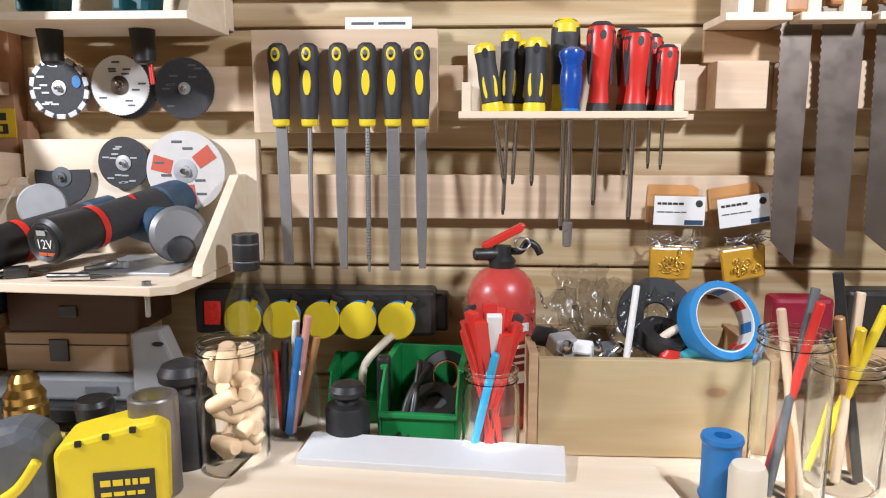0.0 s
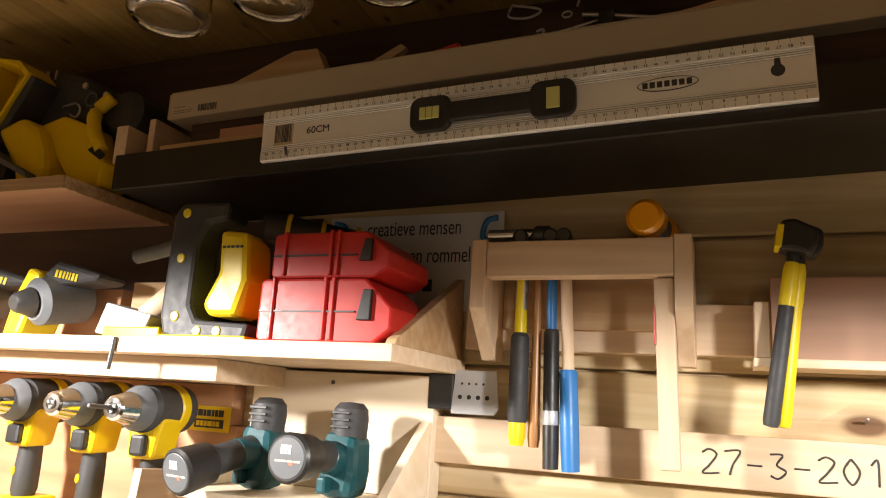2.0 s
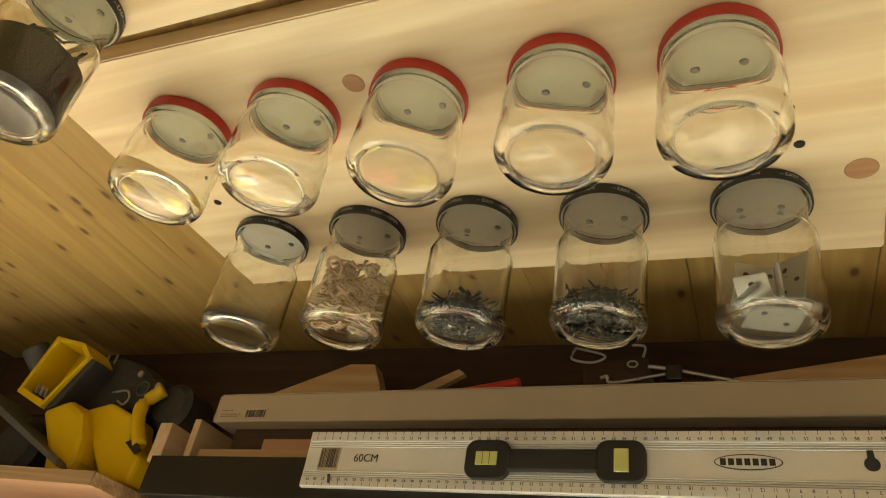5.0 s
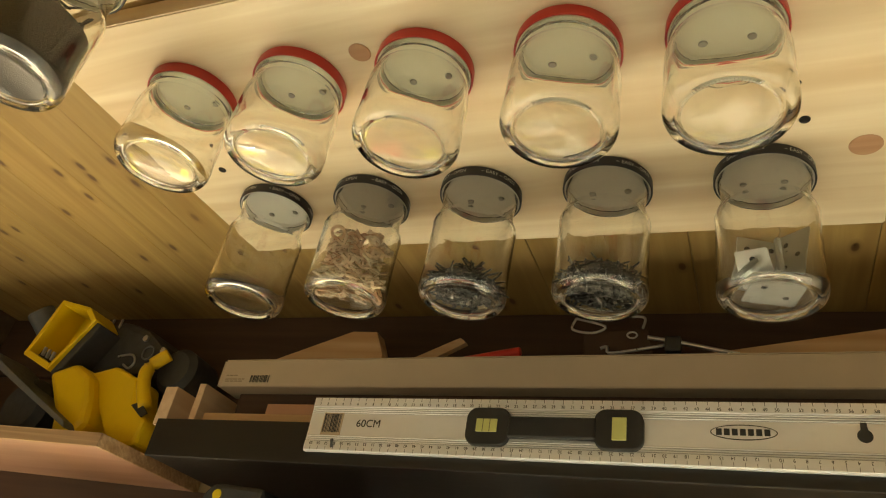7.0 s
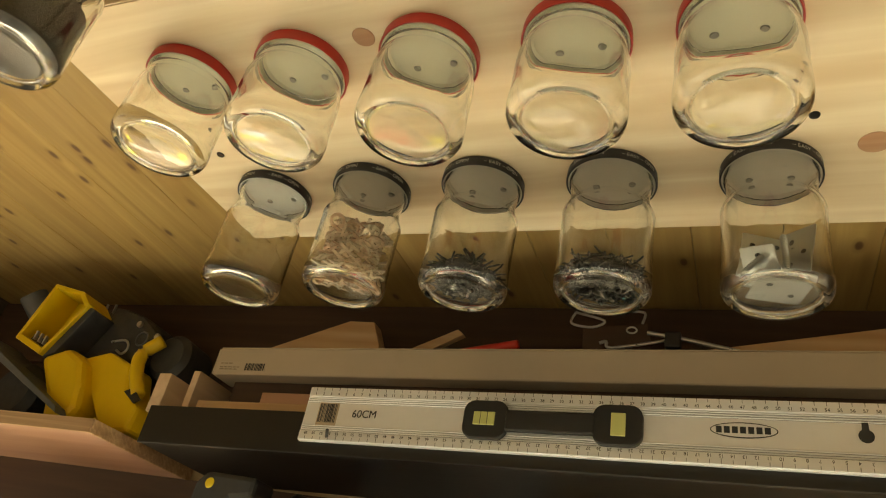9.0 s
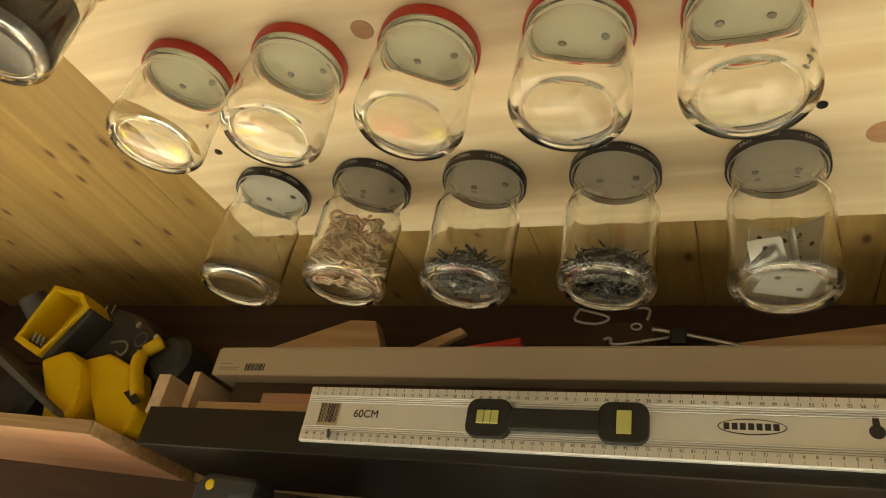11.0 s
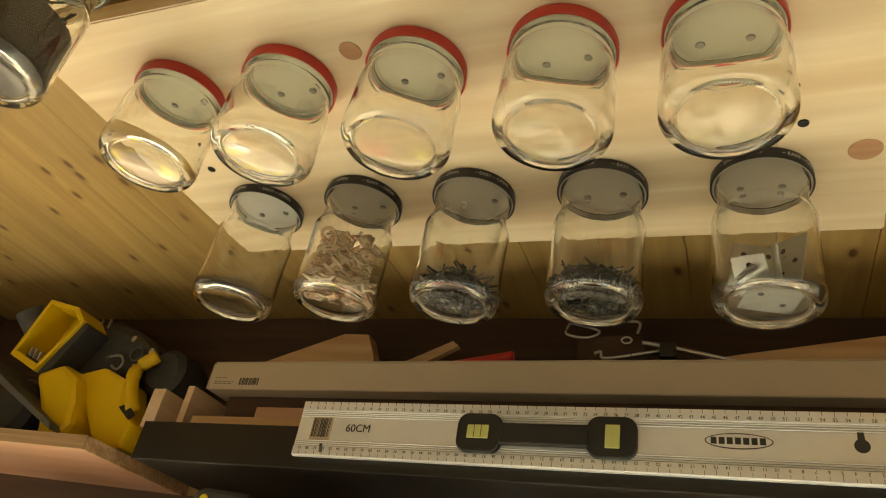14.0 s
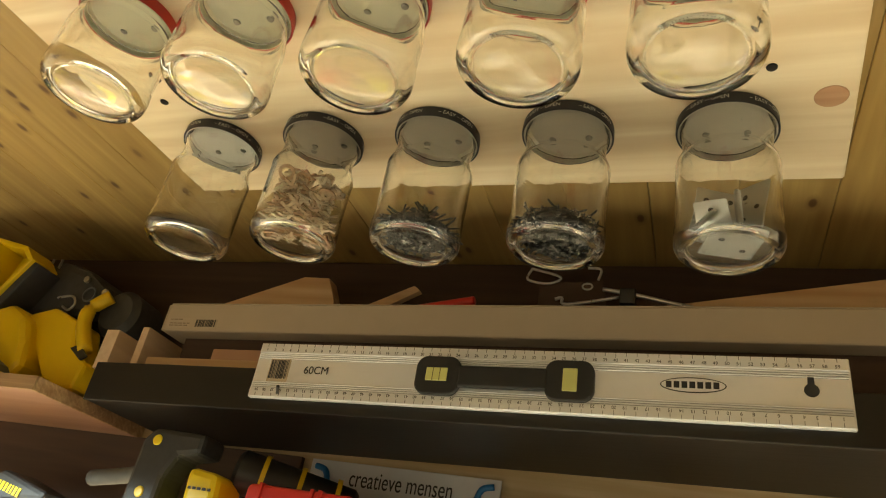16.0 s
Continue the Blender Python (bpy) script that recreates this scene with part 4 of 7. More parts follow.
def screwdriver(x, y, top, tip, r, kind, lean=0.0, shaft=0.003, yaw=0.0):
    n = top - 1.3265
    kinds = {"stanley": "black and yellow handled", "blue": "translucent blue handled", "red": "red and black handled", "big": "large yellow and black handled"}
    o = thing("screwdriver", "%s screwdriver standing in the plywood rack" % kinds[kind], "screwdriver", pose(x, y, 1.3262, 0, lean, yaw), "screwdrivers in the rack")
    if kind == "stanley":
        pr = [(0, n), (r * 0.6, n * 0.99), (r * 0.95, n * 0.94), (r, n * 0.86), (r * 0.92, n * 0.7), (r, n * 0.45), (r * 0.92, n * 0.2), (r * 0.95, 0.012)]
        part("handle", flatlathe([p for p in pr if p[1] <= n * 0.87] , 0.95, 20, None), RUBBER, o, "black grip")
        part("cap", flatlathe([(p[0] * 1.01, p[1]) for p in pr if p[1] >= n * 0.85], 0.95, 20), YELLOWB, o, "yellow end cap")
        part("collar", lathe([(0, 0.0), (r * 1.02, 0.0), (r * 1.05, 0.005), (r * 0.98, 0.011), (0, 0.011)], 20), YELLOWB, o, "yellow collar")
        part("hole", slab(oval(0, n * 0.84, r * 0.28, r * 0.45, 14), 0.002, 0, None, pose(0, -r * 0.98, 0)), BLACKP, o)
        for a in (-0.55, 0.55):
            part("stripe", slab(oval(0, n * 0.36, r * 0.2, n * 0.16, 14), 0.003, 0.0006, None, pose(r * math.sin(a) * 0.9, -r * math.cos(a) * 0.98, 0, 0, 0, -math.degrees(a) * 0.2)), YELLOWB, o, "yellow stripe")
    elif kind == "big":
        part("handle", flatlathe([(0, n * 0.7), (r, n * 0.7), (r * 0.95, n * 0.5), (r * 0.9, n * 0.2), (r * 1.0, 0.0), (0, 0.0)], 0.95, 22), YELLOWB, o, "yellow core")
        part("grip", flatlathe([(r * 0.8, n * 0.97), (r * 1.06, n * 0.88), (r * 1.1, n * 0.72), (r * 1.02, n * 0.5), (r * 0.98, n * 0.3)], 0.9, 22), RUBBER, o, "black grip")
        part("cap", flatlathe([(0, n), (r * 0.6, n * 0.99), (r * 0.98, n * 0.93), (r * 1.0, n * 0.84), (0, n * 0.84)], 1.0, 22), YELLOWB, o, "yellow cap")
        part("hole", slab(oval(0, n * 0.76, r * 0.22, r * 0.36, 14), 0.002, 0, None, pose(0, -r * 1.05, 0)), BLACKP, o)
    elif kind == "blue":
        part("handle", lathe([(0, n), (r * 0.6, n * 0.985), (r * 1.02, n * 0.93), (r * 1.08, n * 0.86), (r * 0.95, n * 0.78), (r * 0.78, n * 0.70), (r * 0.9, n * 0.55), (r * 0.92, n * 0.35), (r * 0.7, n * 0.12), (r * 0.72, 0.0), (0, 0)], 12), BLUE, o)
        part("collar", lathe([(0, -0.001), (r * 0.75, -0.001), (r * 0.75, 0.004), (0, 0.004)], 16), BLUEP, o)
    else:
        pr = [(0, n), (r * 0.55, n * 0.99), (r * 0.92, n * 0.94), (r * 1.05, n * 0.84), (r * 1.0, n * 0.66), (r * 0.82, n * 0.46), (r * 0.66, n * 0.28), (r * 0.78, n * 0.10), (r * 0.85, 0.0), (0, 0)]
        h = part("handle", flatlathe(pr, 0.95, 22), REDP, o, "red handle")
        part("cap", flatlathe([(q * 1.03, zz + 0.0004) for q, zz in pr if zz > n * 0.9], 0.97, 22), RUBBER, o, "black end")
        part("grip", flatlathe([(q * 1.04, zz) for q, zz in pr if zz < n * 0.12], 0.97, 22), RUBBER, o, "black collar")
        part("hole", slab(oval(0, n * 0.84, r * 0.22, r * 0.34, 14), 0.002, 0, None, pose(0, -r * 1.0, 0)), BLACKP, o)
        for a in (-62, 62):
            part("side_grip", slab([(-r * 0.35, n * 0.9), (r * 0.35, n * 0.9), (r * 0.3, n * 0.6), (0, n * 0.3), (-r * 0.3, n * 0.6)], 0.004, 0.001, None, pose(0, 0, 0, 0, 0, a) @ pose(0, -r * 1.0, 0, 0)), RUBBER, h, "black grip panel")
    m = tip - 1.3262
    part("shaft", rod((0, 0, 0.004), (0, 0, m + 0.006), shaft, None, 14), CHROME, o)
    if kind == "blue":
        part("sleeve", rod((0, 0, m + 0.03), (0, 0, m), 0.0062, 0.0055, 14), STEEL, o, "steel bit sleeve")
    else:
        part("tip", rod((0, 0, m + 0.012), (0, 0, m), shaft * 1.02, shaft * 0.5, 12), DARKSTEEL, o, "dark tip")


screwdriver(0.068, -0.092, 1.408, 1.240, 0.0125, "stanley", -9, 0.0028)
screwdriver(0.086, -0.062, 1.425, 1.200, 0.0125, "stanley", 2, 0.003)
screwdriver(0.098, -0.058, 1.415, 1.238, 0.0130, "stanley", 3, 0.003)
screwdriver(0.1165, -0.086, 1.414, 1.238, 0.0130, "stanley", 1, 0.003)
screwdriver(0.1555, -0.058, 1.440, 1.18, 0.0165, "big", 0, 0.004)
screwdriver(0.1590, -0.094, 1.402, 1.165, 0.0145, "blue", 0, 0.0035)
screwdriver(0.1930, -0.080, 1.432, 1.214, 0.0165, "red", 1, 0.0035)
screwdriver(0.2320, -0.056, 1.430, 1.250, 0.0150, "red", 0, 0.003)
screwdriver(0.2350, -0.088, 1.422, 1.195, 0.0165, "red", 1, 0.0035)
screwdriver(0.2610, -0.056, 1.421, 1.258, 0.0125, "red", 0, 0.0025)
screwdriver(0.2690, -0.090, 1.404, 1.258, 0.0130, "red", 1, 0.0025)


# ---- cutting discs ----
SILVER = paint("silver_disc", (0.85, 0.85, 0.84), 0.5, 0.0, 0.05)
def disc(x, y, z, r, material, label, teeth=0, hub=0.2, hubmat=None, marks=None, half=False):
    o = thing("cutting_disc", label, "disc", pose(x, y, z), "cutting discs on the wall")
    pts = oval(0, 0, r, r, 48) if not half else oval(0, 0, r, r, 30, 165, 375) + [(r * 0.45, r * 0.25), (-r * 0.5, r * 0.2)]
    if teeth:
        pts = []
        for k in range(teeth):
            a, q = 6.2832 * k / teeth, 6.2832 / teeth
            pts += [(r * math.cos(a), r * math.sin(a)), (r * 0.955 * math.cos(a + q * 0.55), r * 0.955 * math.sin(a + q * 0.55))]
    d = part("blade", slab(pts, 0.003, 0, None, pose(0, -0.003, 0)), material, o)
    part("hub", lathe([(0, 0.004), (r * hub * 0.45, 0.004), (r * hub * 0.5, 0.0015), (r * hub, 0.001), (r * hub, 0.0), (0, 0)], 24, None, pose(0, -0.003, 0, 90)), hubmat or GREYSTEEL, o, "round hub")
    part("screw", lathe([(0, 0.009), (r * 0.07, 0.0085), (r * 0.08, 0.004), (0, 0.003)], 14, None, pose(0, -0.003, 0, 90)), CHROME, o, "bright screw")
    if marks:
        b = bmesh.new()
        rnd = random.Random(int(r * 1e5) + teeth)
        for k in range(marks[0]):
            a, q = rnd.uniform(0, 6.283), rnd.uniform(0.42, 0.8) * r
            join(b, box(-r * 0.13, -0.0006, -r * 0.03, r * 0.13, 0, r * 0.03, 0), pose(q * math.cos(a), -0.003, q * math.sin(a)))
        part("print", b, marks[1], o, "small bars of print")
    return o


d = disc(-0.495, -0.034, 1.360, 0.0385, DISCBLACK, "black diamond cutting disc with a segmented pale rim", 0, 0.25, GREYSTEEL, (9, GREYSTEEL))
for k in range(14):
    a = 6.2832 * k / 14
    part("segment", slab([(-0.0062, 0), (0.0062, 0), (0.0055, 0.0065), (-0.0055, 0.0065)], 0.004, 0.0004, None, pose(0, -0.0036, 0, 0, math.degrees(a), 0) @ pose(0, 0, 0.0335)), GREYSTEEL, d, "pale diamond segment")
part("sticker", slab(oval(0.024, 0.008, 0.006, 0.008, 16), 0.0006, 0, None, pose(0, -0.0042, 0)), BLUEP, d, "small blue sticker")
disc(-0.413, -0.036, 1.363, 0.0385, SILVER, "pale silver grinding disc on the batten", 60, 0.32, CHROME, (10, GREYP))
disc(-0.407, -0.028, 1.360, 0.0400, DISCBLACK, "dark toothed disc behind the silver disc", 60, 0.2)
disc(-0.329, -0.034, 1.359, 0.0395, DISCBLACK, "dark grey fine-toothed saw disc", 72, 0.2, None, (8, GREYP))
disc(-0.490, -0.052, 1.246, 0.0370, DISCBLACK, "black half-moon cutting blade", 0, 0.35, GREYP, None, True)
disc(-0.407, -0.052, 1.264, 0.0335, DISCBLACK, "small black cutting disc with pale print", 0, 0.3, GREYSTEEL, (12, GREYSTEEL))
d = disc(-0.325, -0.055, 1.254, 0.0510, DISCGREY, "large pale grinding disc with red print", 0, 0.30, GREYSTEEL, (7, GREYP))
for a in (55, 175, 285):
    part("red_mark", slab([(-0.009, 0.018), (0.009, 0.018), (0.010, 0.044), (-0.010, 0.044)], 0.0004, 0, None, pose(0, -0.0035, 0, 0, a, 0)), paint("red_print", (0.55, 0.10, 0.06), 0.7), d, "red printed field")

SWAP = Matrix(((0, 1, 0, 0), (1, 0, 0, 0), (0, 0, 1, 0), (0, 0, 0, 1)))


def cheek(outline, x, thick=0.012):
    """An upright side panel across the wall: outline in y and z."""
    return slab(outline, thick, 0.001, None, pose(x, 0, 0) @ SWAP)



# ---- teal drill shelf ----
ms = thing("drill_shelf", "pale plywood wall shelf holding two teal drivers", "shelf", pose(0, 0, 0))
part("back", box(-0.537, -0.034, 1.434, -0.272, -0.002, 1.579, 0.001), PLY, ms)
part("shelf", box(-0.530, -0.168, 1.4245, -0.268, -0.0345, 1.4335, 0.001), PLY, ms)
part("cheek", cheek([(-0.035, 1.434), (-0.150, 1.434), (-0.140, 1.448), (-0.035, 1.525)], -0.287), PLY, ms)
part("cheek", cheek([(-0.035, 1.434), (-0.130, 1.434), (-0.120, 1.445), (-0.035, 1.495)], -0.537), PLY, ms)
part("screw_head", lathe([(0, 0.001), (0.003, 0.0005), (0.003, 0), (0, 0)], 10, None, pose(-0.415, -0.034, 1.566, 90)), DARKSTEEL, ms)


def teal_driver(x, end, label):
    o = thing("cordless_driver", label, "drill", pose(x, -0.098, 1.434), "teal drivers on their shelf")
    part("body", slab([(-0.020, 0.0), (0.022, 0.0), (0.026, 0.03), (0.024, 0.070), (-0.018, 0.075), (-0.022, 0.035)], 0.046, 0.010, None, pose(0, -0.02, 0)), TEAL, o, "teal plastic body")
    part("motor_cap", lathe([(0, 0.108), (0.014, 0.107), (0.020, 0.100), (0.0215, 0.088), (0.0205, 0.066), (0, 0.066)], 24, None, pose(0.004, 0.003, 0)), RUBBER, o, "black motor cap")
    for zz in (0.078, 0.086, 0.094):
        part("vent", box(-0.010, -0.0195, zz, 0.014, -0.0165, zz + 0.003, 0.0005), BLACKP, o)
    part("trigger", box(-0.014, -0.034, 0.006, -0.002, -0.018, 0.024, 0.003), TEAL, o)
    g = Vector(end)
    p0 = Vector((-0.002, -0.012, 0.047))
    part("grip", rod(p0, p0.lerp(g, 0.62), 0.0165, 0.0175, 22), RUBBER, o, "black rubber grip")
    part("grip_shell", rod(p0 + Vector((0, 0, -0.004)), p0.lerp(g, 0.30), 0.0185, 0.0180, 22), TEAL, o, "teal grip shell")
    bt = part("battery", rod(p0.lerp(g, 0.60), g, 0.0235, 0.0260, 30, None, 0.003), BLACKP, o, "round black battery end")
    part("label", lathe([(0, 0.0008), (0.0205, 0.0008), (0.0215, 0.0), (0, 0)], 28, None, along(g, g + (g - p0))), GREYP, bt, "grey printed label")
    fw = along(g, g + (g - p0))
    tilt = Matrix.Translation(g + (g - p0).normalized() * 0.0009) @ (p0 - g).to_track_quat("Y", "Z").to_matrix().to_4x4()
    part("print", bars(3, 0.004, 0.009, 0.001, 3), PAPER, bt, "pale print").data.transform(tilt @ pose(-0.008, 0, 0.004))
    part("print", bars(4, 0.006, 0.002, 0.001, 5), CREAM, bt).data.transform(tilt @ pose(-0.014, 0, -0.004))
    part("print", bars(1, 0.005, 0.005, 0.001, 5), paint("red_badge", (0.5, 0.15, 0.10), 0.6), bt).data.transform(tilt @ pose(0.003, 0, -0.007))
    part("nose", rod((0.002, 0.004, 0.0), (0.004, 0.004, -0.050), 0.0155, 0.0125, 20), BLACKP, o, "black nose through the shelf")


teal_driver(-0.470, (-0.024, -0.118, 0.022), "teal and black cordless driver with a round battery on the shelf")
teal_driver(-0.356, (-0.004, -0.112, 0.048), "teal and black cordless driver beside another on the shelf")
single("red_bit", rod((-0.346, -0.094, 1.384), (-0.344, -0.094, 1.360), 0.0028), REDP, "thin red driver bit under the shelf", "bit")

# ---- grinder shelf ----
gs = thing("grinder_shelf", "pale plywood wall shelf with raised sides and small machines", "shelf", pose(0, 0, 0))
part("back", box(-0.545, -0.046, 1.135, -0.236, -0.0225, 1.294, 0.001), PLY, gs)
part("shelf", slab([(-0.572, -0.238), (-0.285, -0.262), (-0.262, -0.250), (-0.236, -0.0465), (-0.56, -0.0465)], 0.010, 0.001, None, Matrix(((1, 0, 0, 0), (0, 0, 1, 0), (0, -1, 0, 1.145), (0, 0, 0, 1)))), PLY, gs)
part("cheek", cheek([(-0.047, 1.1455), (-0.210, 1.1455), (-0.205, 1.158), (-0.075, 1.250), (-0.047, 1.250)], -0.262), PLY, gs)
part("cheek", cheek([(-0.047, 1.1455), (-0.150, 1.1455), (-0.140, 1.165), (-0.065, 1.245), (-0.047, 1.245)], -0.553), PLY, gs)


def twelve_volt(p, q, label):
    o = thing("multi_tool", label, "power tool", pose(*p))
    v = Vector(q) - Vector(p)
    part("grip", rod((0, 0, 0), v * 0.62, 0.024, 0.0225, 24), RUBBER, o, "black ribbed grip")
    part("battery", rod(v * 0.60, v, 0.0235, 0.0255, 28, None, 0.004), BLACKP, o, "black battery end")
    for f in (0.62,):
        part("band", rod(v * f, v * (f + 0.025), 0.0247, 0.0250, 28), REDP, o, "red band")
    part("head", rod(-v * 0.28, v * 0.04, 0.026, 0.0255, 24), NAVY, o, "blue motor housing")
    tilt = Matrix.Translation(v * 1.009) @ (-v).to_track_quat("Y", "Z").to_matrix().to_4x4()
    part("end_label", rod(v, v * 1.004, 0.0195, 0.0195, 26), paint("dark_label", (0.03, 0.03, 0.03), 0.5), o)
    b = words("12V", 0.0145)
    b.transform(tilt @ pose(0, 0, -0.002))
    part("lettering", b, PAPER, o, "white voltage lettering")
    part("print", bars(2, 0.009, 0.0035, 0.001, 2), paint("orange_print", (0.6, 0.12, 0.04), 0.6), o).data.transform(tilt @ pose(-0.010, 0, -0.014))
    part("badge", bars(1, 0.017, 0.0055, 0.001, 4), GREYSTEEL, o, "pale oval badge").data.transform(tilt @ pose(-0.008, 0, 0.008))
    return o


o = twelve_volt((-0.440, -0.090, 1.192), (-0.494, -0.232, 1.1715), "black and blue cordless tool with a red-banded battery")
part("wheel", lathe([(0, 0.004), (0.026, 0.004), (0.028, 0.002), (0.028, -0.002), (0, -0.004)], 32, None, pose(-0.055, -0.005, 0.020, 80, 0, 30)), GREYSTEEL, o, "grey grinding wheel")
o = twelve_volt((-0.350, -0.085, 1.212), (-0.404, -0.240, 1.1870), "black cordless tool with red bands lying on the shelf")
part("foot", rod((0.02, 0.02, -0.008), (0.03, 0.03, -0.062), 0.020, 0.016), NAVY, o)
part("switch", slab(oval(0, 0, 0.010, 0.016, 16), 0.004, 0.001, None, pose(-0.010, -0.046, 0.002, 20, 0, -35)), REDP, o, "red switch")
sg = thing("circular_saw", "small grey circular saw with a steel base plate", "power saw", pose(-0.318, -0.135, 1.1452))
part("base_plate", box(-0.075, -0.07, 0, 0.03, 0.05, 0.004, 0.001), GREYSTEEL, sg, "steel base plate")
part("guard", lathe([(0, 0.012), (0.027, 0.012), (0.033, 0.008), (0.033, -0.010), (0.027, -0.014), (0, -0.014)], 36, None, pose(0.012, 0.0, 0.038, 80, 0, 30)), paint("grey_guard", (0.20, 0.20, 0.20), 0.45, 0.3), sg, "grey blade guard")
part("motor", rod((0.0, 0.0, 0.045), (-0.055, 0.03, 0.05), 0.024, 0.022), NAVY, sg, "blue motor")
part("knob", lathe([(0, 0), (0.014, 0), (0.016, 0.006), (0.012, 0.016), (0, 0.017)], 20, None, pose(0.022, -0.018, 0.022, 80, 0, 30)), BLACKP, sg, "black knob")
part("lever", box(-0.07, -0.05, 0.004, -0.03, -0.04, 0.012, 0.002), GREYSTEEL, sg)
part("clamp", tube([(-0.07, -0.06, 0.006), (-0.05, -0.062, 0.010), (-0.04, -0.05, 0.012), (-0.055, -0.04, 0.010)], 0.003), STEEL, sg, "small steel clamp")
kk = thing("hex_keys", "worn steel hex key set lying at the shelf edge", "tool", pose(-0.455, -0.215, 1.1455, 0, 0, 32))
for k in range(4):
    part("key", tube([(-0.03, k * 0.005 - 0.01, 0.004), (0.02, k * 0.003 - 0.006, 0.006), (0.03, k * 0.002 - 0.004, 0.006)], 0.0018), DARKSTEEL, kk)
part("holder", box(-0.012, -0.013, 0.0, 0.012, 0.010, 0.011, 0.002), DARKSTEEL, kk)
pe = thing("scriber", "silver metal scriber lying on the plywood shelf", "scriber", pose(-0.378, -0.236, 1.1505, 0, 90, 4))
part("barrel", rod((0, 0, -0.028), (0, 0, 0.018), 0.0042), CHROME, pe)
part("tip", rod((0, 0, 0.018), (0, 0, 0.040), 0.0030, 0.0006), DARKSTEEL, pe)
bl = thing("bolt", "steel bolt hanging through the shelf edge", "bolt", pose(-0.292, -0.253, 1.1455))
part("head", lathe([(0, 0.004), (0.005, 0.004), (0.0055, 0), (0, 0)], 6), STEEL, bl)
part("shank", rod((0, 0, 0), (0, 0, -0.034), 0.0028), STEEL, bl)

# ---- yellow drills and battery shelves ----
ss_ = thing("tool_cabinet", "open brown plywood wall cabinet with stacked shelves", "cabinet", pose(0, 0, 0))
part("back", box(-1.30, -0.030, 1.02, -0.562, -0.002, 1.50, 0.001), BROWNPLY, ss_, "brown back board")
part("back", box(-1.30, -0.030, 1.501, -0.572, -0.002, 1.555, 0.001), BROWNPLY, ss_)
part("back", box(-0.5615, -0.028, 1.225, -0.548, -0.002, 1.318, 0.001), BROWNPLY, ss_)
part("drill_shelf", slab([(-1.30, -0.212), (-0.600, -0.212), (-0.566, -0.0305), (-1.30, -0.0305)], 0.017, 0.001, None, Matrix(((1, 0, 0, 0), (0, 0, 1, 0), (0, -1, 0, 1.368), (0, 0, 0, 1)))), PINE, ss_, "pale wooden shelf")
part("end_panel", cheek([(-0.031, 1.3685), (-0.160, 1.3685), (-0.152, 1.448), (-0.031, 1.440)], -0.612), PINE_Y, ss_)
part("battery_shelf", slab([(-1.30, -0.215), (-0.560, -0.215), (-0.535, -0.0305), (-1.30, -0.0305)], 0.016, 0.001, None, Matrix(((1, 0, 0, 0), (0, 0, 1, 0), (0, -1, 0, 1.236), (0, 0, 0, 1)))), PINE, ss_, "pale wooden shelf")
part("end_panel", cheek([(-0.031, 1.2365), (-0.170, 1.2365), (-0.165, 1.285), (-0.031, 1.275)], -0.566), PINE_Y, ss_)
part("lower_shelf", box(-1.30, -0.205, 1.065, -0.535, -0.0305, 1.082, 0.001), OLDBOX, ss_, "reddish wooden shelf")


def drill(x, y, z, label, bit=False):
    o = thing("cordless_drill", label, "drill", pose(x, y, z, 0, 0, 6), "yellow drills on their shelf")
    part("foot", slab([(-0.032, 0.0), (0.034, 0.0), (0.036, 0.010), (0.028, 0.022), (-0.024, 0.022), (-0.034, 0.010)], 0.075, 0.004, None, pose(0, -0.045, 0)), YELLOW, o, "yellow battery foot")
    part("foot_slot", box(-0.020, -0.052, 0.004, 0.022, -0.044, 0.012, 0.002), BLACKP, o)
    part("grip", flatlathe([(0.013, 0.022), (0.015, 0.030), (0.0145, 0.06), (0.0135, 0.085), (0.0145, 0.098), (0, 0.098)], 1.25, 22, None, pose(0, 0, 0)), RUBBER, o, "black grip")
    part("grip_dot", slab(oval(-0.006, 0.055, 0.003, 0.006, 12), 0.003, 0.0006, None, pose(0, -0.0195, 0)), YELLOWB, o, "small yellow mark")
    part("neck", slab([(-0.018, 0.088), (0.018, 0.088), (0.024, 0.125), (0.030, 0.140), (-0.030, 0.140), (-0.022, 0.125)], 0.05, 0.006, None, pose(0, -0.030, 0)), YELLOW, o, "yellow shell")
    part("trigger", box(-0.011, -0.038, 0.092, 0.011, -0.024, 0.118, 0.004), BLACKP, o, "black trigger")
    part("motor", rod((0, 0.045, 0.150), (0, -0.040, 0.150), 0.0315, 0.0295, 30), RUBBER, o, "black motor housing")
    part("band", rod((0, 0.0, 0.150), (0, 0.03, 0.150), 0.0328, 0.0328, 30), YELLOW, o, "yellow housing band")
    part("gear", rod((0, -0.038, 0.150), (0, -0.062, 0.150), 0.0285, 0.0230, 30), GREYP, o, "grey gear ring")
    part("chuck", rod((0, -0.060, 0.150), (0, -0.090, 0.150), 0.0200, 0.0150, 28, None, 0.003), CHROME, o, "steel chuck")
    part("chuck_hole", rod((0, -0.0895, 0.150), (0, -0.0906, 0.150), 0.0070, 0.0065, 16), BLACKP, o)
    for a in (30, 150, 270):
        part("jaw", rod((0.004 * math.cos(radians(a)), -0.085, 0.150 + 0.004 * math.sin(radians(a))), (0.004 * math.cos(radians(a)), -0.0925, 0.150 + 0.004 * math.sin(radians(a))), 0.0028, 0.0022, 10), STEEL, o)
    if bit:
        part("bit", rod((0, -0.09, 0.150), (-0.004, -0.125, 0.152), 0.0028), DARKSTEEL, o, "short steel bit")


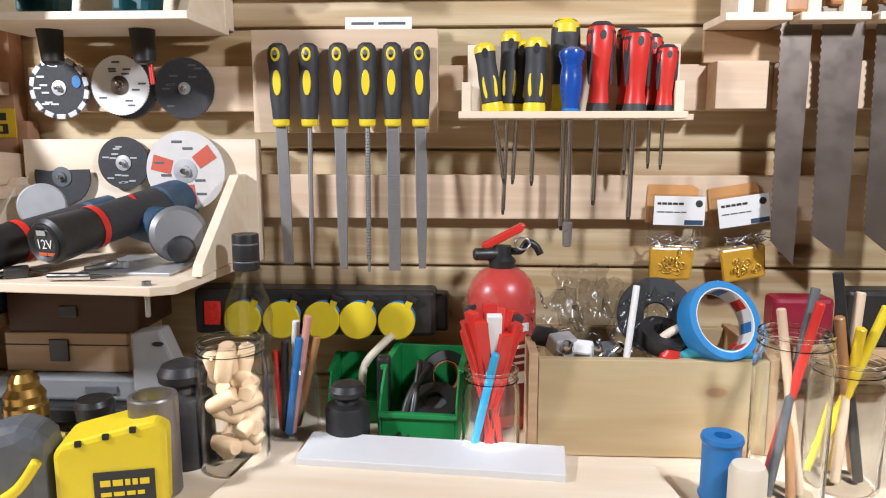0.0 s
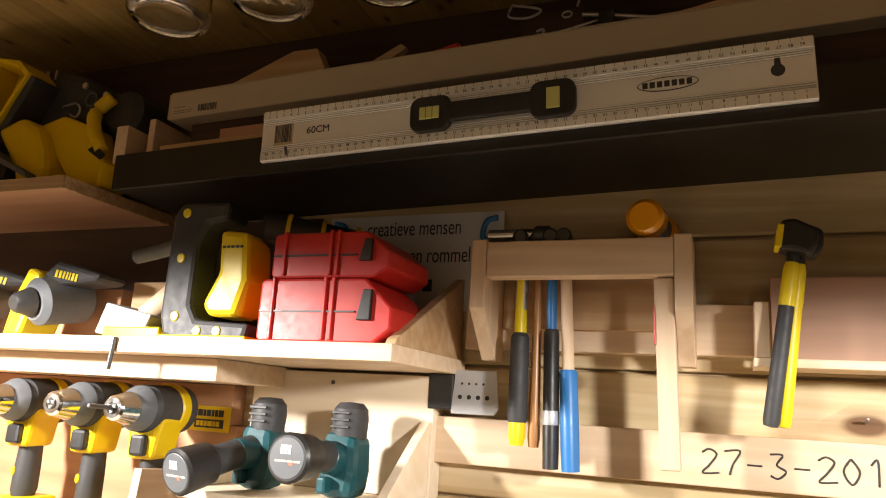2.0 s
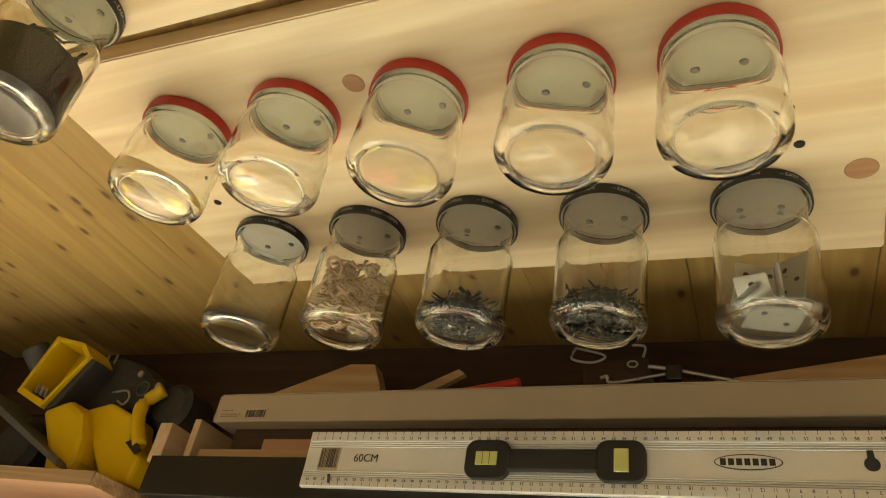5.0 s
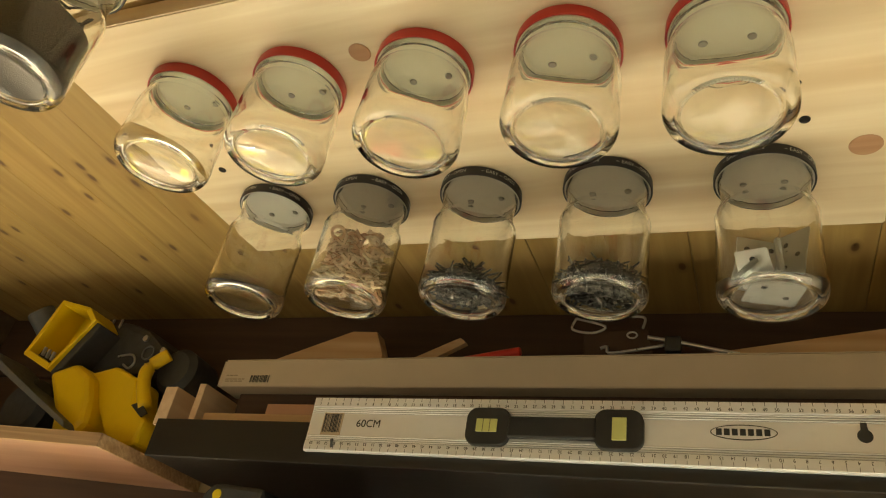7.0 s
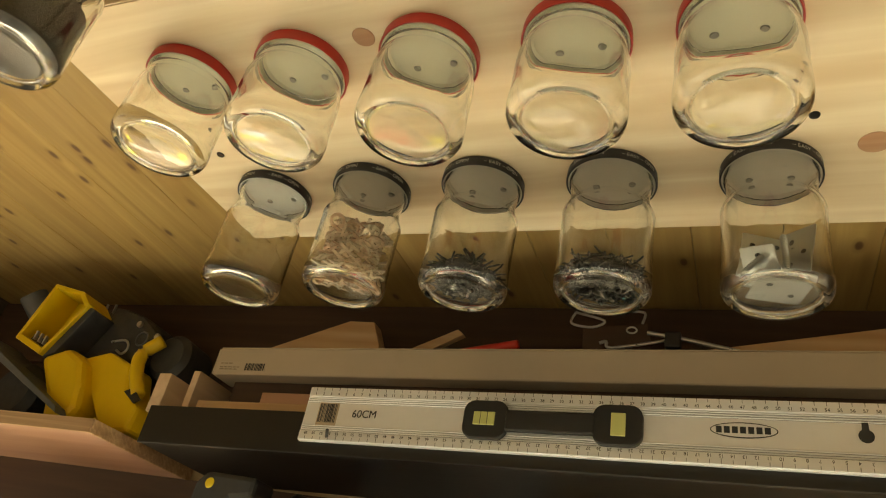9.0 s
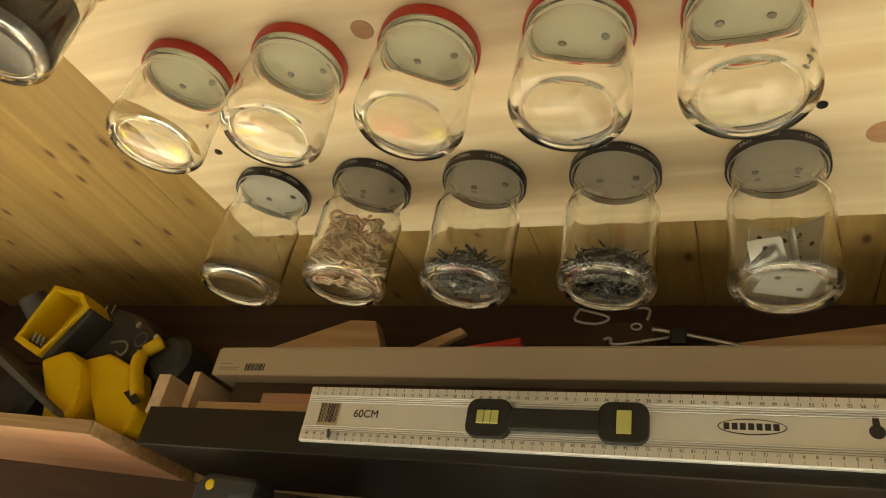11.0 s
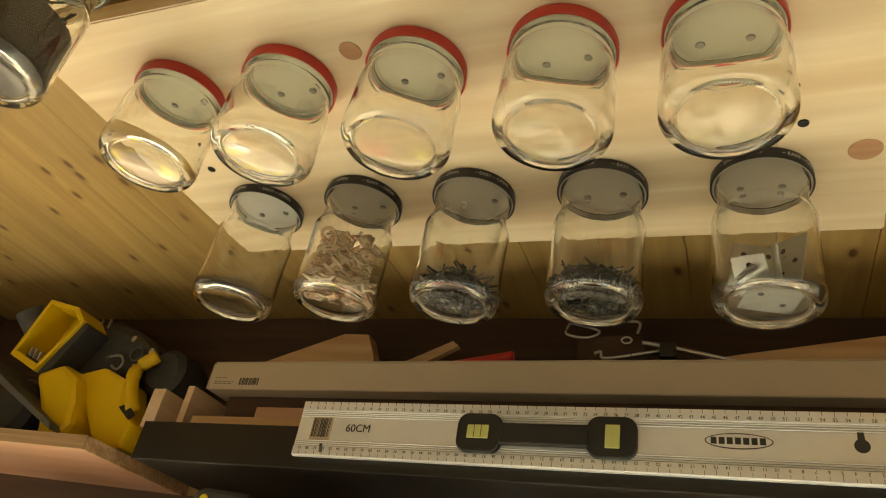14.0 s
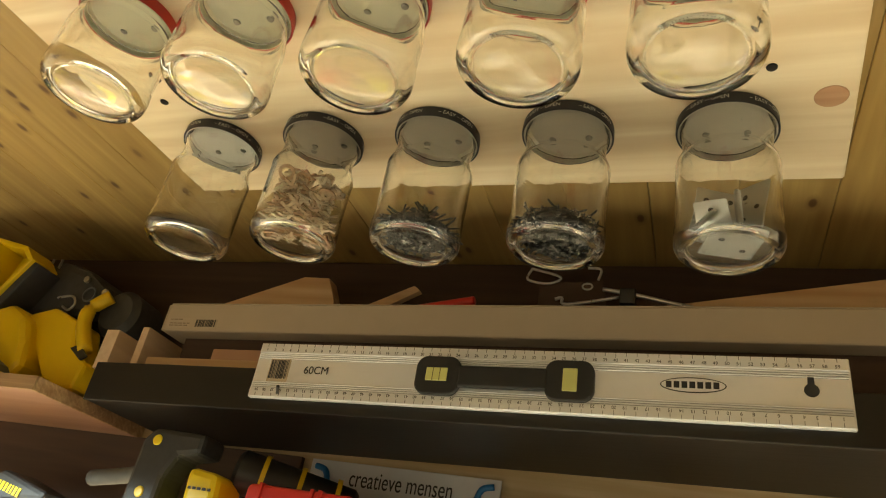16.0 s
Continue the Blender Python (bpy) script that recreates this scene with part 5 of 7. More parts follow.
drill(-0.845, -0.105, 1.3685, "yellow and black cordless drill on the wooden shelf")
drill(-0.727, -0.105, 1.3685, "yellow and black cordless drill between two others")
drill(-0.628, -0.105, 1.3685, "yellow and black cordless drill with a bit fitted", True)
SIGNY = paint("yellow_sign", (0.72, 0.48, 0.02), 0.45, 0, 0.05)


def badge(x, y, z, w, h, label):
    o = thing("sign_plate", label, "sign", pose(x, y, z), "yellow plates on the cabinet")
    part("plate", box(-w / 2, -0.002, -h / 2, w / 2, 0, h / 2, 0.0006), SIGNY, o)
    b = bars(7, w * 0.095, h * 0.26, w * 0.018, 8)
    part("print", b, NUM, o, "plain black bars").data.transform(pose(-w * 0.39, -0.002, h * 0.10))
    part("print_field", box(-w * 0.36, -0.0026, -h * 0.36, w * 0.36, -0.002, -h * 0.02, 0.0003), NUM, o)
    b = bars(6, w * 0.09, h * 0.20, w * 0.02, 9)
    part("print", b, SIGNY, o).data.transform(pose(-w * 0.31, -0.0026, -h * 0.29))


badge(-0.606, -0.030, 1.508, 0.068, 0.034, "yellow metal plate with black bars above a drill")
badge(-0.598, -0.030, 1.315, 0.074, 0.038, "yellow metal plate with black bars below the drill shelf")

ch = thing("battery_charger", "black battery charger with yellow label lying on the shelf", "charger", pose(-0.640, -0.120, 1.2365, 0, 0, -28), "chargers on the shelf")
part("case", slab([(-0.075, 0.0), (0.075, 0.0), (0.070, 0.045), (0.045, 0.052), (-0.06, 0.022)], 0.075, 0.005, None, pose(0, -0.04, 0)), BLACKP, ch)
part("label", box(-0.060, -0.042, 0.005, -0.030, -0.040, 0.015, 0.0004), YELLOWB, ch, "yellow label")
part("rail", box(-0.03, -0.025, 0.034, 0.03, 0.02, 0.042, 0.002), GREYP, ch)
part("dock", slab([(-0.05, 0.024), (0.05, 0.050), (0.05, 0.058), (-0.05, 0.032)], 0.030, 0.003, None, pose(0, -0.018, 0)), GREYP, ch, "grey battery dock")
part("tab", box(0.046, -0.016, 0.056, 0.060, 0.010, 0.062, 0.001), YELLOWB, ch, "yellow tab")
c2 = copy_thing(ch, pose(-0.745, -0.120, 1.2365, 0, 0, -28))
ba = thing("battery_pack", "yellow battery pack on a black charger", "battery", pose(-0.765, -0.115, 1.2830, 0, -12, -28))
part("shell", slab([(-0.055, 0.0), (0.055, 0.0), (0.060, 0.030), (0.040, 0.048), (-0.035, 0.048), (-0.060, 0.022)], 0.075, 0.008, None, pose(0, -0.04, 0)), YELLOWB, ba)
for k in range(6):
    part("rib", box(-0.035 + k * 0.013, -0.0425, 0.012, -0.028 + k * 0.013, -0.039, 0.036, 0.002), YELLOW, ba)
part("base", box(-0.06, -0.042, -0.012, 0.06, 0.036, 0.001, 0.003), BLACKP, ba, "black base")
sb = thing("round_blade", "grey round saw blade leaning on the cabinet back", "blade", pose(-0.690, -0.042, 1.290, -8))
part("disc", lathe([(0, 0.0012), (0.053, 0.0012), (0.054, 0), (0, 0)], 48, None, pose(0, 0, 0, 90)), GREYSTEEL, sb)

# lower shelf: yellow tool, dark cap, blue sander
yt = thing("cordless_sander", "yellow and black cordless tool on the lower shelf", "power tool", pose(-0.735, -0.125, 1.0825))
part("body", slab([(-0.06, 0.0), (-0.01, 0.0), (-0.005, 0.03), (-0.03, 0.05), (-0.005, 0.09), (0.02, 0.115), (-0.02, 0.13), (-0.06, 0.12)], 0.07, 0.008, None, pose(0, -0.035, 0)), YELLOWB, yt)
part("cap", lathe([(0, 0.05), (0.03, 0.045), (0.037, 0.03), (0.038, 0.0), (0, 0)], 26, None, pose(0.060, -0.030, 0.038, 70, 0, 20)), RUBBER, yt, "charcoal dust cap")
part("grip", slab([(0.02, 0.075), (0.075, 0.07), (0.08, 0.105), (0.02, 0.118)], 0.05, 0.010, None, pose(0, -0.02, 0)), BLACKP, yt)
bs = thing("battery_box", "dark blue plastic power tool with red switch on the shelf", "power tool", pose(-0.585, -0.145, 1.0825, 0, 0, 18))
part("body", box(-0.035, -0.055, 0.0, 0.055, 0.045, 0.072, 0.008), NAVY, bs)
part("dust_box", box(-0.052, -0.058, 0.012, -0.033, 0.03, 0.088, 0.004), GREYSTEEL, bs, "pale grey dust box")
part("badge", slab([(0.005, 0.012), (0.042, 0.012), (0.036, 0.034), (0.010, 0.034)], 0.002, 0.0005, None, pose(0, -0.0565, 0)), GREYSTEEL, bs, "pale badge")
part("switch", box(0.016, -0.0595, 0.010, 0.030, -0.055, 0.020, 0.002), REDP, bs, "red switch")
part("handle", tube([(-0.03, -0.02, 0.07), (-0.01, -0.02, 0.098), (0.03, -0.02, 0.098), (0.048, -0.02, 0.07)], 0.013, 14), GREYP, bs, "grey round handle")
part("red_tab", box(-0.026, -0.0575, 0.055, -0.016, -0.0545, 0.068, 0.001), REDP, bs)

# ---- top shelf with its things ----
tp = thing("top_shelf", "pale wooden shelf under the black shelf", "shelf", pose(0, 0, 0))
part("board", box(-1.30, -0.222, 1.583, -0.602, -0.003, 1.601, 0.001), PINE, tp)
part("board", box(-0.600, -0.222, 1.583, -0.245, -0.003, 1.601, 0.001), PINE, tp)
part("ledger", box(-1.30, -0.175, 1.556, -0.490, -0.003, 1.5825, 0.001), PINE, tp)
part("end_cheek", cheek([(-0.003, 1.6015), (-0.205, 1.6015), (-0.200, 1.608), (-0.003, 1.708)], -0.262), OLDBOX, tp, "triangular reddish end cheek")
part("pin", rod((-0.601, -0.2245, 1.600), (-0.604, -0.2245, 1.562), 0.0028), DARKSTEEL, tp)


def case(x, y, z, w, h, label):
    o = thing("tool_case", label, "case", pose(x, y, z), "red tool cases")
    b = slab([(0, 0.004), (0.004, 0), (w * 0.88, 0), (w, h * 0.22), (w, h * 0.55), (w * 0.80, h), (0.004, h), (0, h - 0.004)], 0.11, 0.006, None, pose(0, -0.0, 0))
    c = part("shell", b, REDCASE, o)
    for f in (0.10, 0.50, 0.56):
        part("rib", box(w * f, -0.003, 0.003, w * f + 0.004, 0.10, h + 0.0015, 0.001), REDCASE, c)
    part("latch", slab([(w * 0.76, h * 0.35), (w * 0.86, h * 0.35), (w * 0.86, h * 0.82), (w * 0.80, h * 0.82)], 0.006, 0.001, None, pose(0, -0.004, 0)), BLACKP, o, "dark latch")
    part("seam", box(0.002, -0.0015, h * 0.47, w * 0.74, 0.002, h * 0.47 + 0.0018, 0), BLACKP, o)


case(-0.424, -0.200, 1.6015, 0.165, 0.070, "red plastic tool case lying under another case")
case(-0.416, -0.195, 1.6730, 0.148, 0.052, "smaller red plastic tool case on top of another")
rs = thing("reciprocating_saw", "black and yellow corded saw standing on the shelf", "power saw", pose(-0.522, -0.165, 1.6015) @ Matrix.Scale(0.95, 4))
part("handle", slab([(-0.050, 0.005), (-0.030, 0.0), (0.075, 0.0), (0.080, 0.022), (0.0, 0.026), (-0.012, 0.045), (-0.012, 0.125), (0.0, 0.150), (0.03, 0.155), (0.03, 0.178), (-0.045, 0.180), (-0.058, 0.165), (-0.058, 0.03)], 0.045, 0.006, None, pose(0, -0.022, 0)), RUBBER, rs, "black looped handle")
for x, zz in ((-0.035, 0.165), (-0.035, 0.105), (-0.032, 0.03), (0.005, 0.012), (0.035, 0.012)):
    part("screw_boss", lathe([(0, 0.002), (0.0055, 0.0015), (0.0065, 0), (0, 0)], 18, None, pose(x, -0.0225, zz, 90)), YELLOWB, rs, "yellow screw boss")
part("foot", box(-0.055, -0.024, -0.0005, 0.078, 0.026, 0.007, 0.002), YELLOWB, rs)
part("shell", slab([(0.020, 0.030), (0.062, 0.030), (0.075, 0.075), (0.068, 0.135), (0.025, 0.140), (0.030, 0.085), (0.010, 0.045)], 0.055, 0.008, None, pose(0, -0.028, 0)), YELLOWB, rs, "yellow shell")
part("vent", bars(5, 0.004, 0.003, 0.002, 5), BLACKP, rs).data.transform(pose(0.034, -0.0285, 0.115))
part("barrel", rod((0.055, 0.02, 0.150), (0.185, 0.09, 0.135), 0.026, 0.022), BLACKP, rs, "black barrel behind")
for f in (0.2, 0.5, 0.8):
    part("barrel_ring", rod((0.055 + 0.13 * f, 0.02 + 0.07 * f, 0.150 - 0.015 * f), (0.062 + 0.13 * f, 0.024 + 0.07 * f, 0.1495 - 0.015 * f), 0.0275, 0.0275), YELLOW, rs, "yellow ring")
part("cable", tube([(-0.055, 0.0, 0.13), (-0.09, 0.01, 0.125), (-0.15, 0.02, 0.118)], 0.010, 10), GREYP, rs, "thick grey cable sleeve")
hp = thing("hand_trowel", "grey steel trowel with a wooden handle on the shelf", "trowel", pose(-0.665, -0.150, 1.6015))
part("blade", slab([(-0.03, 0.004), (0.045, 0.004), (0.055, 0.04), (-0.022, 0.045)], 0.05, 0.002, None, pose(0, -0.02, 0, 0, 8, 0)), GREYSTEEL, hp, "grey steel blade")
part("handle", rod((0.03, 0.0, 0.03), (0.075, 0.02, 0.075), 0.014, 0.018), PINE_Z, hp, "wooden handle")
part("wedge", box(-0.005, -0.03, 0.0, 0.085, 0.03, 0.016, 0.002), YELLOW, hp, "yellow wedge")
ih = thing("impact_driver", "yellow and black impact driver on the top shelf", "drill", pose(-0.785, -0.150, 1.6015))
part("motor", rod((0.0, 0.04, 0.062), (-0.01, -0.035, 0.045), 0.034, 0.032, 28), GREYP, ih, "grey motor ring")
part("chuck", rod((-0.01, -0.035, 0.045), (-0.013, -0.060, 0.040), 0.020, 0.013, 24), DARKSTEEL, ih, "dark chuck")
part("shell", slab([(-0.065, 0.0), (-0.035, 0.0), (-0.022, 0.04), (-0.012, 0.085), (-0.035, 0.095), (-0.055, 0.05)], 0.06, 0.006, None, pose(0, -0.03, 0)), YELLOWB, ih, "yellow shell")
part("top", slab([(-0.02, 0.085), (0.005, 0.105), (0.085, 0.085), (0.080, 0.075), (0.0, 0.07)], 0.05, 0.006, None, pose(0, -0.02, 0)), RUBBER, ih, "black grip")
part("vents", bars(7, 0.004, 0.010, 0.0025, 6), YELLOWB, ih).data.transform(pose(0.005, -0.0205, 0.082, 0, 10, 0))
ih2 = copy_thing(ih, pose(-0.945, -0.150, 1.6015, 0, 0, 20))
single("wooden_board", box(-0.72, -0.09, 1.6015, -0.60, -0.06, 1.69, 0.001), OLDBOX, "brown wooden board standing on the shelf", "board")
single("wooden_board", box(-1.02, -0.09, 1.6015, -0.74, -0.06, 1.68, 0.001), BROWNPLY, "brown wooden board leaning behind the tools", "board")

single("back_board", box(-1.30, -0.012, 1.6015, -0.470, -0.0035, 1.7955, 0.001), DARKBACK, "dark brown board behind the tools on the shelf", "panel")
# enamel sign with two legible lines
sn = thing("wall_sign", "pale enamel sign with blue corner scrolls and black lettering", "sign", pose(-0.328, -0.006, 1.732))
part("plate", box(-0.128, -0.002, -0.068, 0.128, 0.0, 0.064, 0.001), paint("pale_enamel", (0.60, 0.62, 0.66), 0.35), sn)
for text, zz in (("creatieve mensen", 0.044), ("hebben geen rommel", 0.006)):
    b = words(text, 0.026)
    b.transform(pose(0.0, -0.0022, zz) @ Matrix.Diagonal((0.76, 1, 1.15, 1)))
    part("lettering", b, NUM, sn, "black lettering")
part("print", bars(5, 0.02, 0.016, 0.006, 4), NUM, sn, "plain dark bars").data.transform(pose(-0.065, -0.002, -0.042))
for sx in (-1, 1):
    b = tube([(sx * 0.120, -0.003, 0.055), (sx * 0.105, -0.003, 0.050), (sx * 0.100, -0.003, 0.030), (sx * 0.112, -0.003, 0.020), (sx * 0.118, -0.003, 0.034), (sx * 0.122, -0.003, 0.0)], 0.004, 8)
    part("scroll", b, BLUEP, sn, "blue painted scroll")

# ---- hammer rack ----
hr = thing("hammer_rack", "planed pine rack with a cross rail and two side arms", "tool rack", pose(0, 0, 0))
part("rail", box(-0.190, -0.104, 1.690, 0.014, -0.080, 1.731, 0.0015), PINE, hr)
for x in (-0.2085, 0.0145):
    part("arm", cheek([(-0.104, 1.734), (-0.0225, 1.734), (-0.0225, 1.600), (-0.050, 1.600), (-0.104, 1.655)], x, 0.018), PINE_Z, hr)
part("back", box(-0.190, -0.030, 1.640, 0.014, -0.0225, 1.725, 0.001), OLDBOX, hr)


def hammer(x, y, low, body, label, grip=None, gl=0.4, lean=0.0, r=0.009, head=True):
    n = 1.728 - low
    r *= 0.82
    o = thing("hammer", label, "hammer", pose(x, y, low, 0, lean, 0), "hammers hung in the rack")
    part("shaft", flatlathe([(0, n), (r * 0.72, n), (r * 0.75, n * 0.5), (r * 0.9, n * 0.2), (r, 0.01), (r * 0.8, 0), (0, 0)], 1.2, 18), body, o)
    if grip:
        part("grip", flatlathe([(r * 0.95, n * gl), (r * 1.12, n * gl - 0.004), (r * 1.15, n * 0.1), (r * 1.1, 0.0), (0, -0.001)], 1.2, 18), grip, o, "coloured grip")
    if head:
        part("head", rod((-0.004, 0.022, n + 0.010), (0.004, -0.030, n + 0.010), 0.011, 0.009, 16), DARKSTEEL, o, "dark steel head")
    return o


o = hammer(-0.157, -0.068, 1.506, YELLOWB, "yellow and grey handled hammer hanging in the rack", None, 0.6, 0, 0.0115)
part("sleeve", flatlathe([(0.0075, 0.125), (0.0105, 0.120), (0.0110, 0.03), (0.0098, 0.025)], 1.2, 18), RUBBER, o, "dark grey grip sleeve")
part("neck", rod((0, 0, 0.150), (0, 0, 0.215), 0.0078, 0.0078), STEEL, o, "steel neck")
hammer(-0.139, -0.062, 1.505, HANDLEWOOD, "dark wooden handled hammer hanging in the rack", None, 0.4, 0, 0.0085)
o = hammer(-0.118, -0.068, 1.484, BLUEP, "blue and black handled hammer hanging in the rack", BLACKP, 0.62, -1, 0.0095)
part("tape", flatlathe([(0.0088, 0.062), (0.0094, 0.060), (0.0094, 0.048), (0.0088, 0.046)], 1.2, 18), GREYSTEEL, o, "pale tape band")
o = hammer(-0.096, -0.068, 1.483, PINE_Z, "pale wooden hammer with a blue painted grip", BLUEP, 0.44, -2.5, 0.0108)
hk = thing("wrapped_stick", "pale wooden stick in clear wrap with a red end", "stick", pose(0.008, -0.085, 1.494, 0, -1.5, 0))
part("stick", box(-0.010, -0.010, 0, 0.010, 0.010, 0.195, 0.002), PINE_Z, hk)
part("red_end", box(-0.0115, -0.0108, 0.125, -0.0098, 0.0105, 0.165, 0.0005), REDP, hk, "red edge")
hd = thing("chrome_tool_head", "small chrome tool lying on the hammer rack", "tool head", pose(-0.165, -0.085, 1.742, 0, 90, 0))
part("barrel", rod((0, 0, -0.03), (0, 0, 0.035), 0.008, 0.007), CHROME, hd)
part("collar", rod((0, 0, 0.025), (0, 0, 0.045), 0.0105, 0.0105), DARKSTEEL, hd)
ml = thing("amber_mallet", "small mallet with an amber plastic face on the rack", "mallet", pose(-0.012, -0.070, 1.7545))
part("face", rod((-0.004, -0.034, 0), (0.0, -0.006, 0), 0.0205, 0.0205, 28, None, 0.005), AMBER, ml, "clear amber plastic face")
part("core", rod((0.0, -0.006, 0), (0.006, 0.030, 0), 0.016, 0.016, 24), GREYP, ml, "grey core")
part("rear_face", rod((0.006, 0.030, 0), (0.010, 0.050, 0), 0.0195, 0.0195, 28, None, 0.004), AMBER, ml)

# scraper plate left of the hammers
sp = thing("filling_knife", "wide grey steel scraper plate with punched holes on the wall", "scraper", pose(-0.235, -0.030, 1.562))
part("handle", box(-0.045, -0.006, -0.022, -0.012, 0.006, 0.022, 0.002), BLACKP, sp, "dark handle")
part("blade", slab([(-0.014, -0.026), (0.040, -0.026), (0.046, -0.018), (0.042, 0.026), (-0.010, 0.026)], 0.0015, 0.0004, None, pose(0, -0.006, 0)), GREYSTEEL, sp, "steel plate")
b = bmesh.new()
for k in range(4):
    lathe([(0, 0.0003), (0.0028, 0.0003), (0.0028, 0), (0, 0)], 12, b, pose(-0.003 + k * 0.0115, -0.006, -0.006, 90))
    lathe([(0, 0.0003), (0.0015, 0.0003), (0.0015, 0), (0, 0)], 10, b, pose(-0.001 + k * 0.009, -0.006, 0.010, 90))
part("holes", b, BLACKP, sp, "dark punched holes")

# date written on the batten
b = bmesh.new()
STROKES = {"2": [(0, 0.85), (0.3, 1), (0.6, 0.8), (0.3, 0.35), (0, 0), (0.7, 0.05)], "7": [(0, 0.95), (0.65, 1), (0.35, 0.45), (0.2, 0)],
           "-": [(0, 0.45), (0.6, 0.45)], "3": [(0, 0.95), (0.5, 0.95), (0.25, 0.55), (0.6, 0.3), (0.3, 0), (0, 0.1)],
           "0": [(0.3, 1), (0, 0.5), (0.3, 0), (0.6, 0.5), (0.3, 1)], "1": [(0.1, 0.8), (0.35, 1), (0.35, 0)],
           "9": [(0.55, 0.75), (0.3, 0.95), (0.1, 0.7), (0.3, 0.55), (0.55, 0.75), (0.5, 0)]}
for k, c in enumerate("27-3-2019"):
    w_ = tube([(0.036 + k * 0.0222 + 0.024 * u, -0.0222, 1.491 + 0.025 * v) for u, v in STROKES[c]], 0.0011, 6)
    join(b, w_)
single("written_date", b, NUM, "date handwritten in black marker on the batten", "writing")

# ---- right of the hammers ----
rb = thing("hammer_box", "pinkish plywood holder with a thin ledge for hammers", "tool rack", pose(0, 0, 0))
part("back", box(0.108, -0.034, 1.610, 0.300, -0.0225, 1.700, 0.001), PINKPLY, rb)
part("ledge", box(0.088, -0.085, 1.600, 0.300, -0.0225, 1.609, 0.001), PINE, rb)
part("end_block", box(0.090, -0.080, 1.6095, 0.104, -0.035, 1.666, 0.001), PINE_Z, rb)
for x, lean, gripmat, lab in ((0.112, 9.0, RUBBER, "black and yellow handled claw hammer leaning on the holder"), (0.123, 7.5, YELLOWB, "yellow handled hammer hanging beside a black one")):
    o = thing("claw_hammer", lab, "hammer", pose(x - 0.012, -0.098 + (0.012 if gripmat is YELLOWB else 0), 1.542, 0, lean, 0), "hammers on the holder")
    part("grip", flatlathe([(0, 0), (0.0065, 0.001), (0.0078, 0.006), (0.0076, 0.06), (0.0072, 0.120), (0, 0.122)], 1.1, 18), gripmat, o, "thick grip")
    part("shaft", flatlathe([(0.0072, 0.118), (0.0078, 0.125), (0.0075, 0.155), (0.006, 0.162), (0, 0.162)], 1.1, 18), YELLOWB, o, "yellow shaft")
    part("neck", rod((0, 0, 0.158), (0, 0, 0.185), 0.006), BLACKP, o)
    part("head", slab([(-0.014, 0.170), (0.0, 0.172), (0.014, 0.168), (0.020, 0.180), (0.018, 0.196), (-0.004, 0.204), (-0.016, 0.200)], 0.03, 0.004, None, pose(0, -0.018, 0)), BLACKP, o, "black head")
    part("head_side", box(-0.018, -0.020, 0.172, -0.012, 0.010, 0.196, 0.002), YELLOWB, o)
single("nail_hook", rod((0.195, 0.0, 1.552), (0.194, -0.022, 1.556), 0.0014), STEEL, "thin nail in the wall", "nail")

# ---- packets on the batten ----
def packet(x, tilt, label):
    o = thing("screw_packet", label, "packet", pose(x, -0.0225, 1.236, 0, tilt, 0), "packets hung on the batten")
    part("card", slab([(-0.036, -0.05), (0.028, -0.05), (0.030, -0.005), (0.022, 0.0), (-0.034, 0.0)], 0.001, 0, None, pose(0, -0.003, 0)), paint("orange_card", (0.62, 0.30, 0.10), 0.6), o, "orange hanging card")
    part("box", box(-0.033, -0.024, -0.082, 0.033, -0.004, -0.012, 0.003), BOXCLEAR, o, "clear plastic box").visible_shadow = False
    part("label", box(-0.031, -0.0252, -0.050, 0.033, -0.0242, -0.013, 0.0003), PAPER, o, "white paper label")
    part("print", bars(5, 0.006, 0.003, 0.0012, 3), NUM, o, "small dark bars").data.transform(pose(-0.027, -0.0252, -0.024))
    part("print", bars(4, 0.008, 0.0016, 0.0014, 6), GREYP, o).data.transform(pose(-0.027, -0.0252, -0.034))
    part("mark", box(0.008, -0.0257, -0.049, 0.031, -0.0252, -0.043, 0), NAVY, o, "dark blue field")
    part("cross_mark", lathe([(0, 0.0004), (0.0045, 0.0004), (0.0045, 0), (0, 0)], 18, None, pose(0.025, -0.0252, -0.022, 90)), NUM, o, "round dark mark")
    b = bmesh.new()
    rnd = random.Random(int(x * 1000))
    for k in range(26):
        p = Vector((rnd.uniform(-0.026, 0.026), rnd.uniform(-0.021, -0.008), rnd.uniform(-0.079, -0.066)))
        q = p + Vector((rnd.uniform(-1, 1), rnd.uniform(-0.3, 0.3), rnd.uniform(-0.5, 0.5))).normalized() * 0.011
        rod(p, q, 0.0013, 0.0008, 6, b)
    tagged(part("screws", b, STEEL, o, "small steel screws"), kind="stuff")
    bag = part("bag", slab([(-0.029, -0.124), (0.024, -0.122), (0.027, -0.080), (-0.030, -0.080)], 0.010, 0.003, None, pose(0, -0.016, 0)), paint("amber_bag", (0.55, 0.30, 0.03), 0.25, 0, 0.25, 60, 0.4), o, "amber plastic bag")
    b = bmesh.new()
    for k in range(16):
        rnd_a = rnd.uniform(0, 180)
        join(b, tube([(0.004 * math.cos(a), 0, 0.004 * math.sin(a)) for a in (0, 1.2, 2.4, 3.6, 4.8, 5.9)], 0.0011, 6), pose(rnd.uniform(-0.020, 0.016), -0.0165, rnd.uniform(-0.113, -0.095), 0, rnd_a, rnd.uniform(-50, 50)))
    tagged(part("brass_ring_pile", b, paint("brass_rings", (0.70, 0.45, 0.08), 0.3, 0.6), bag, "small brass rings"), kind="stuff")


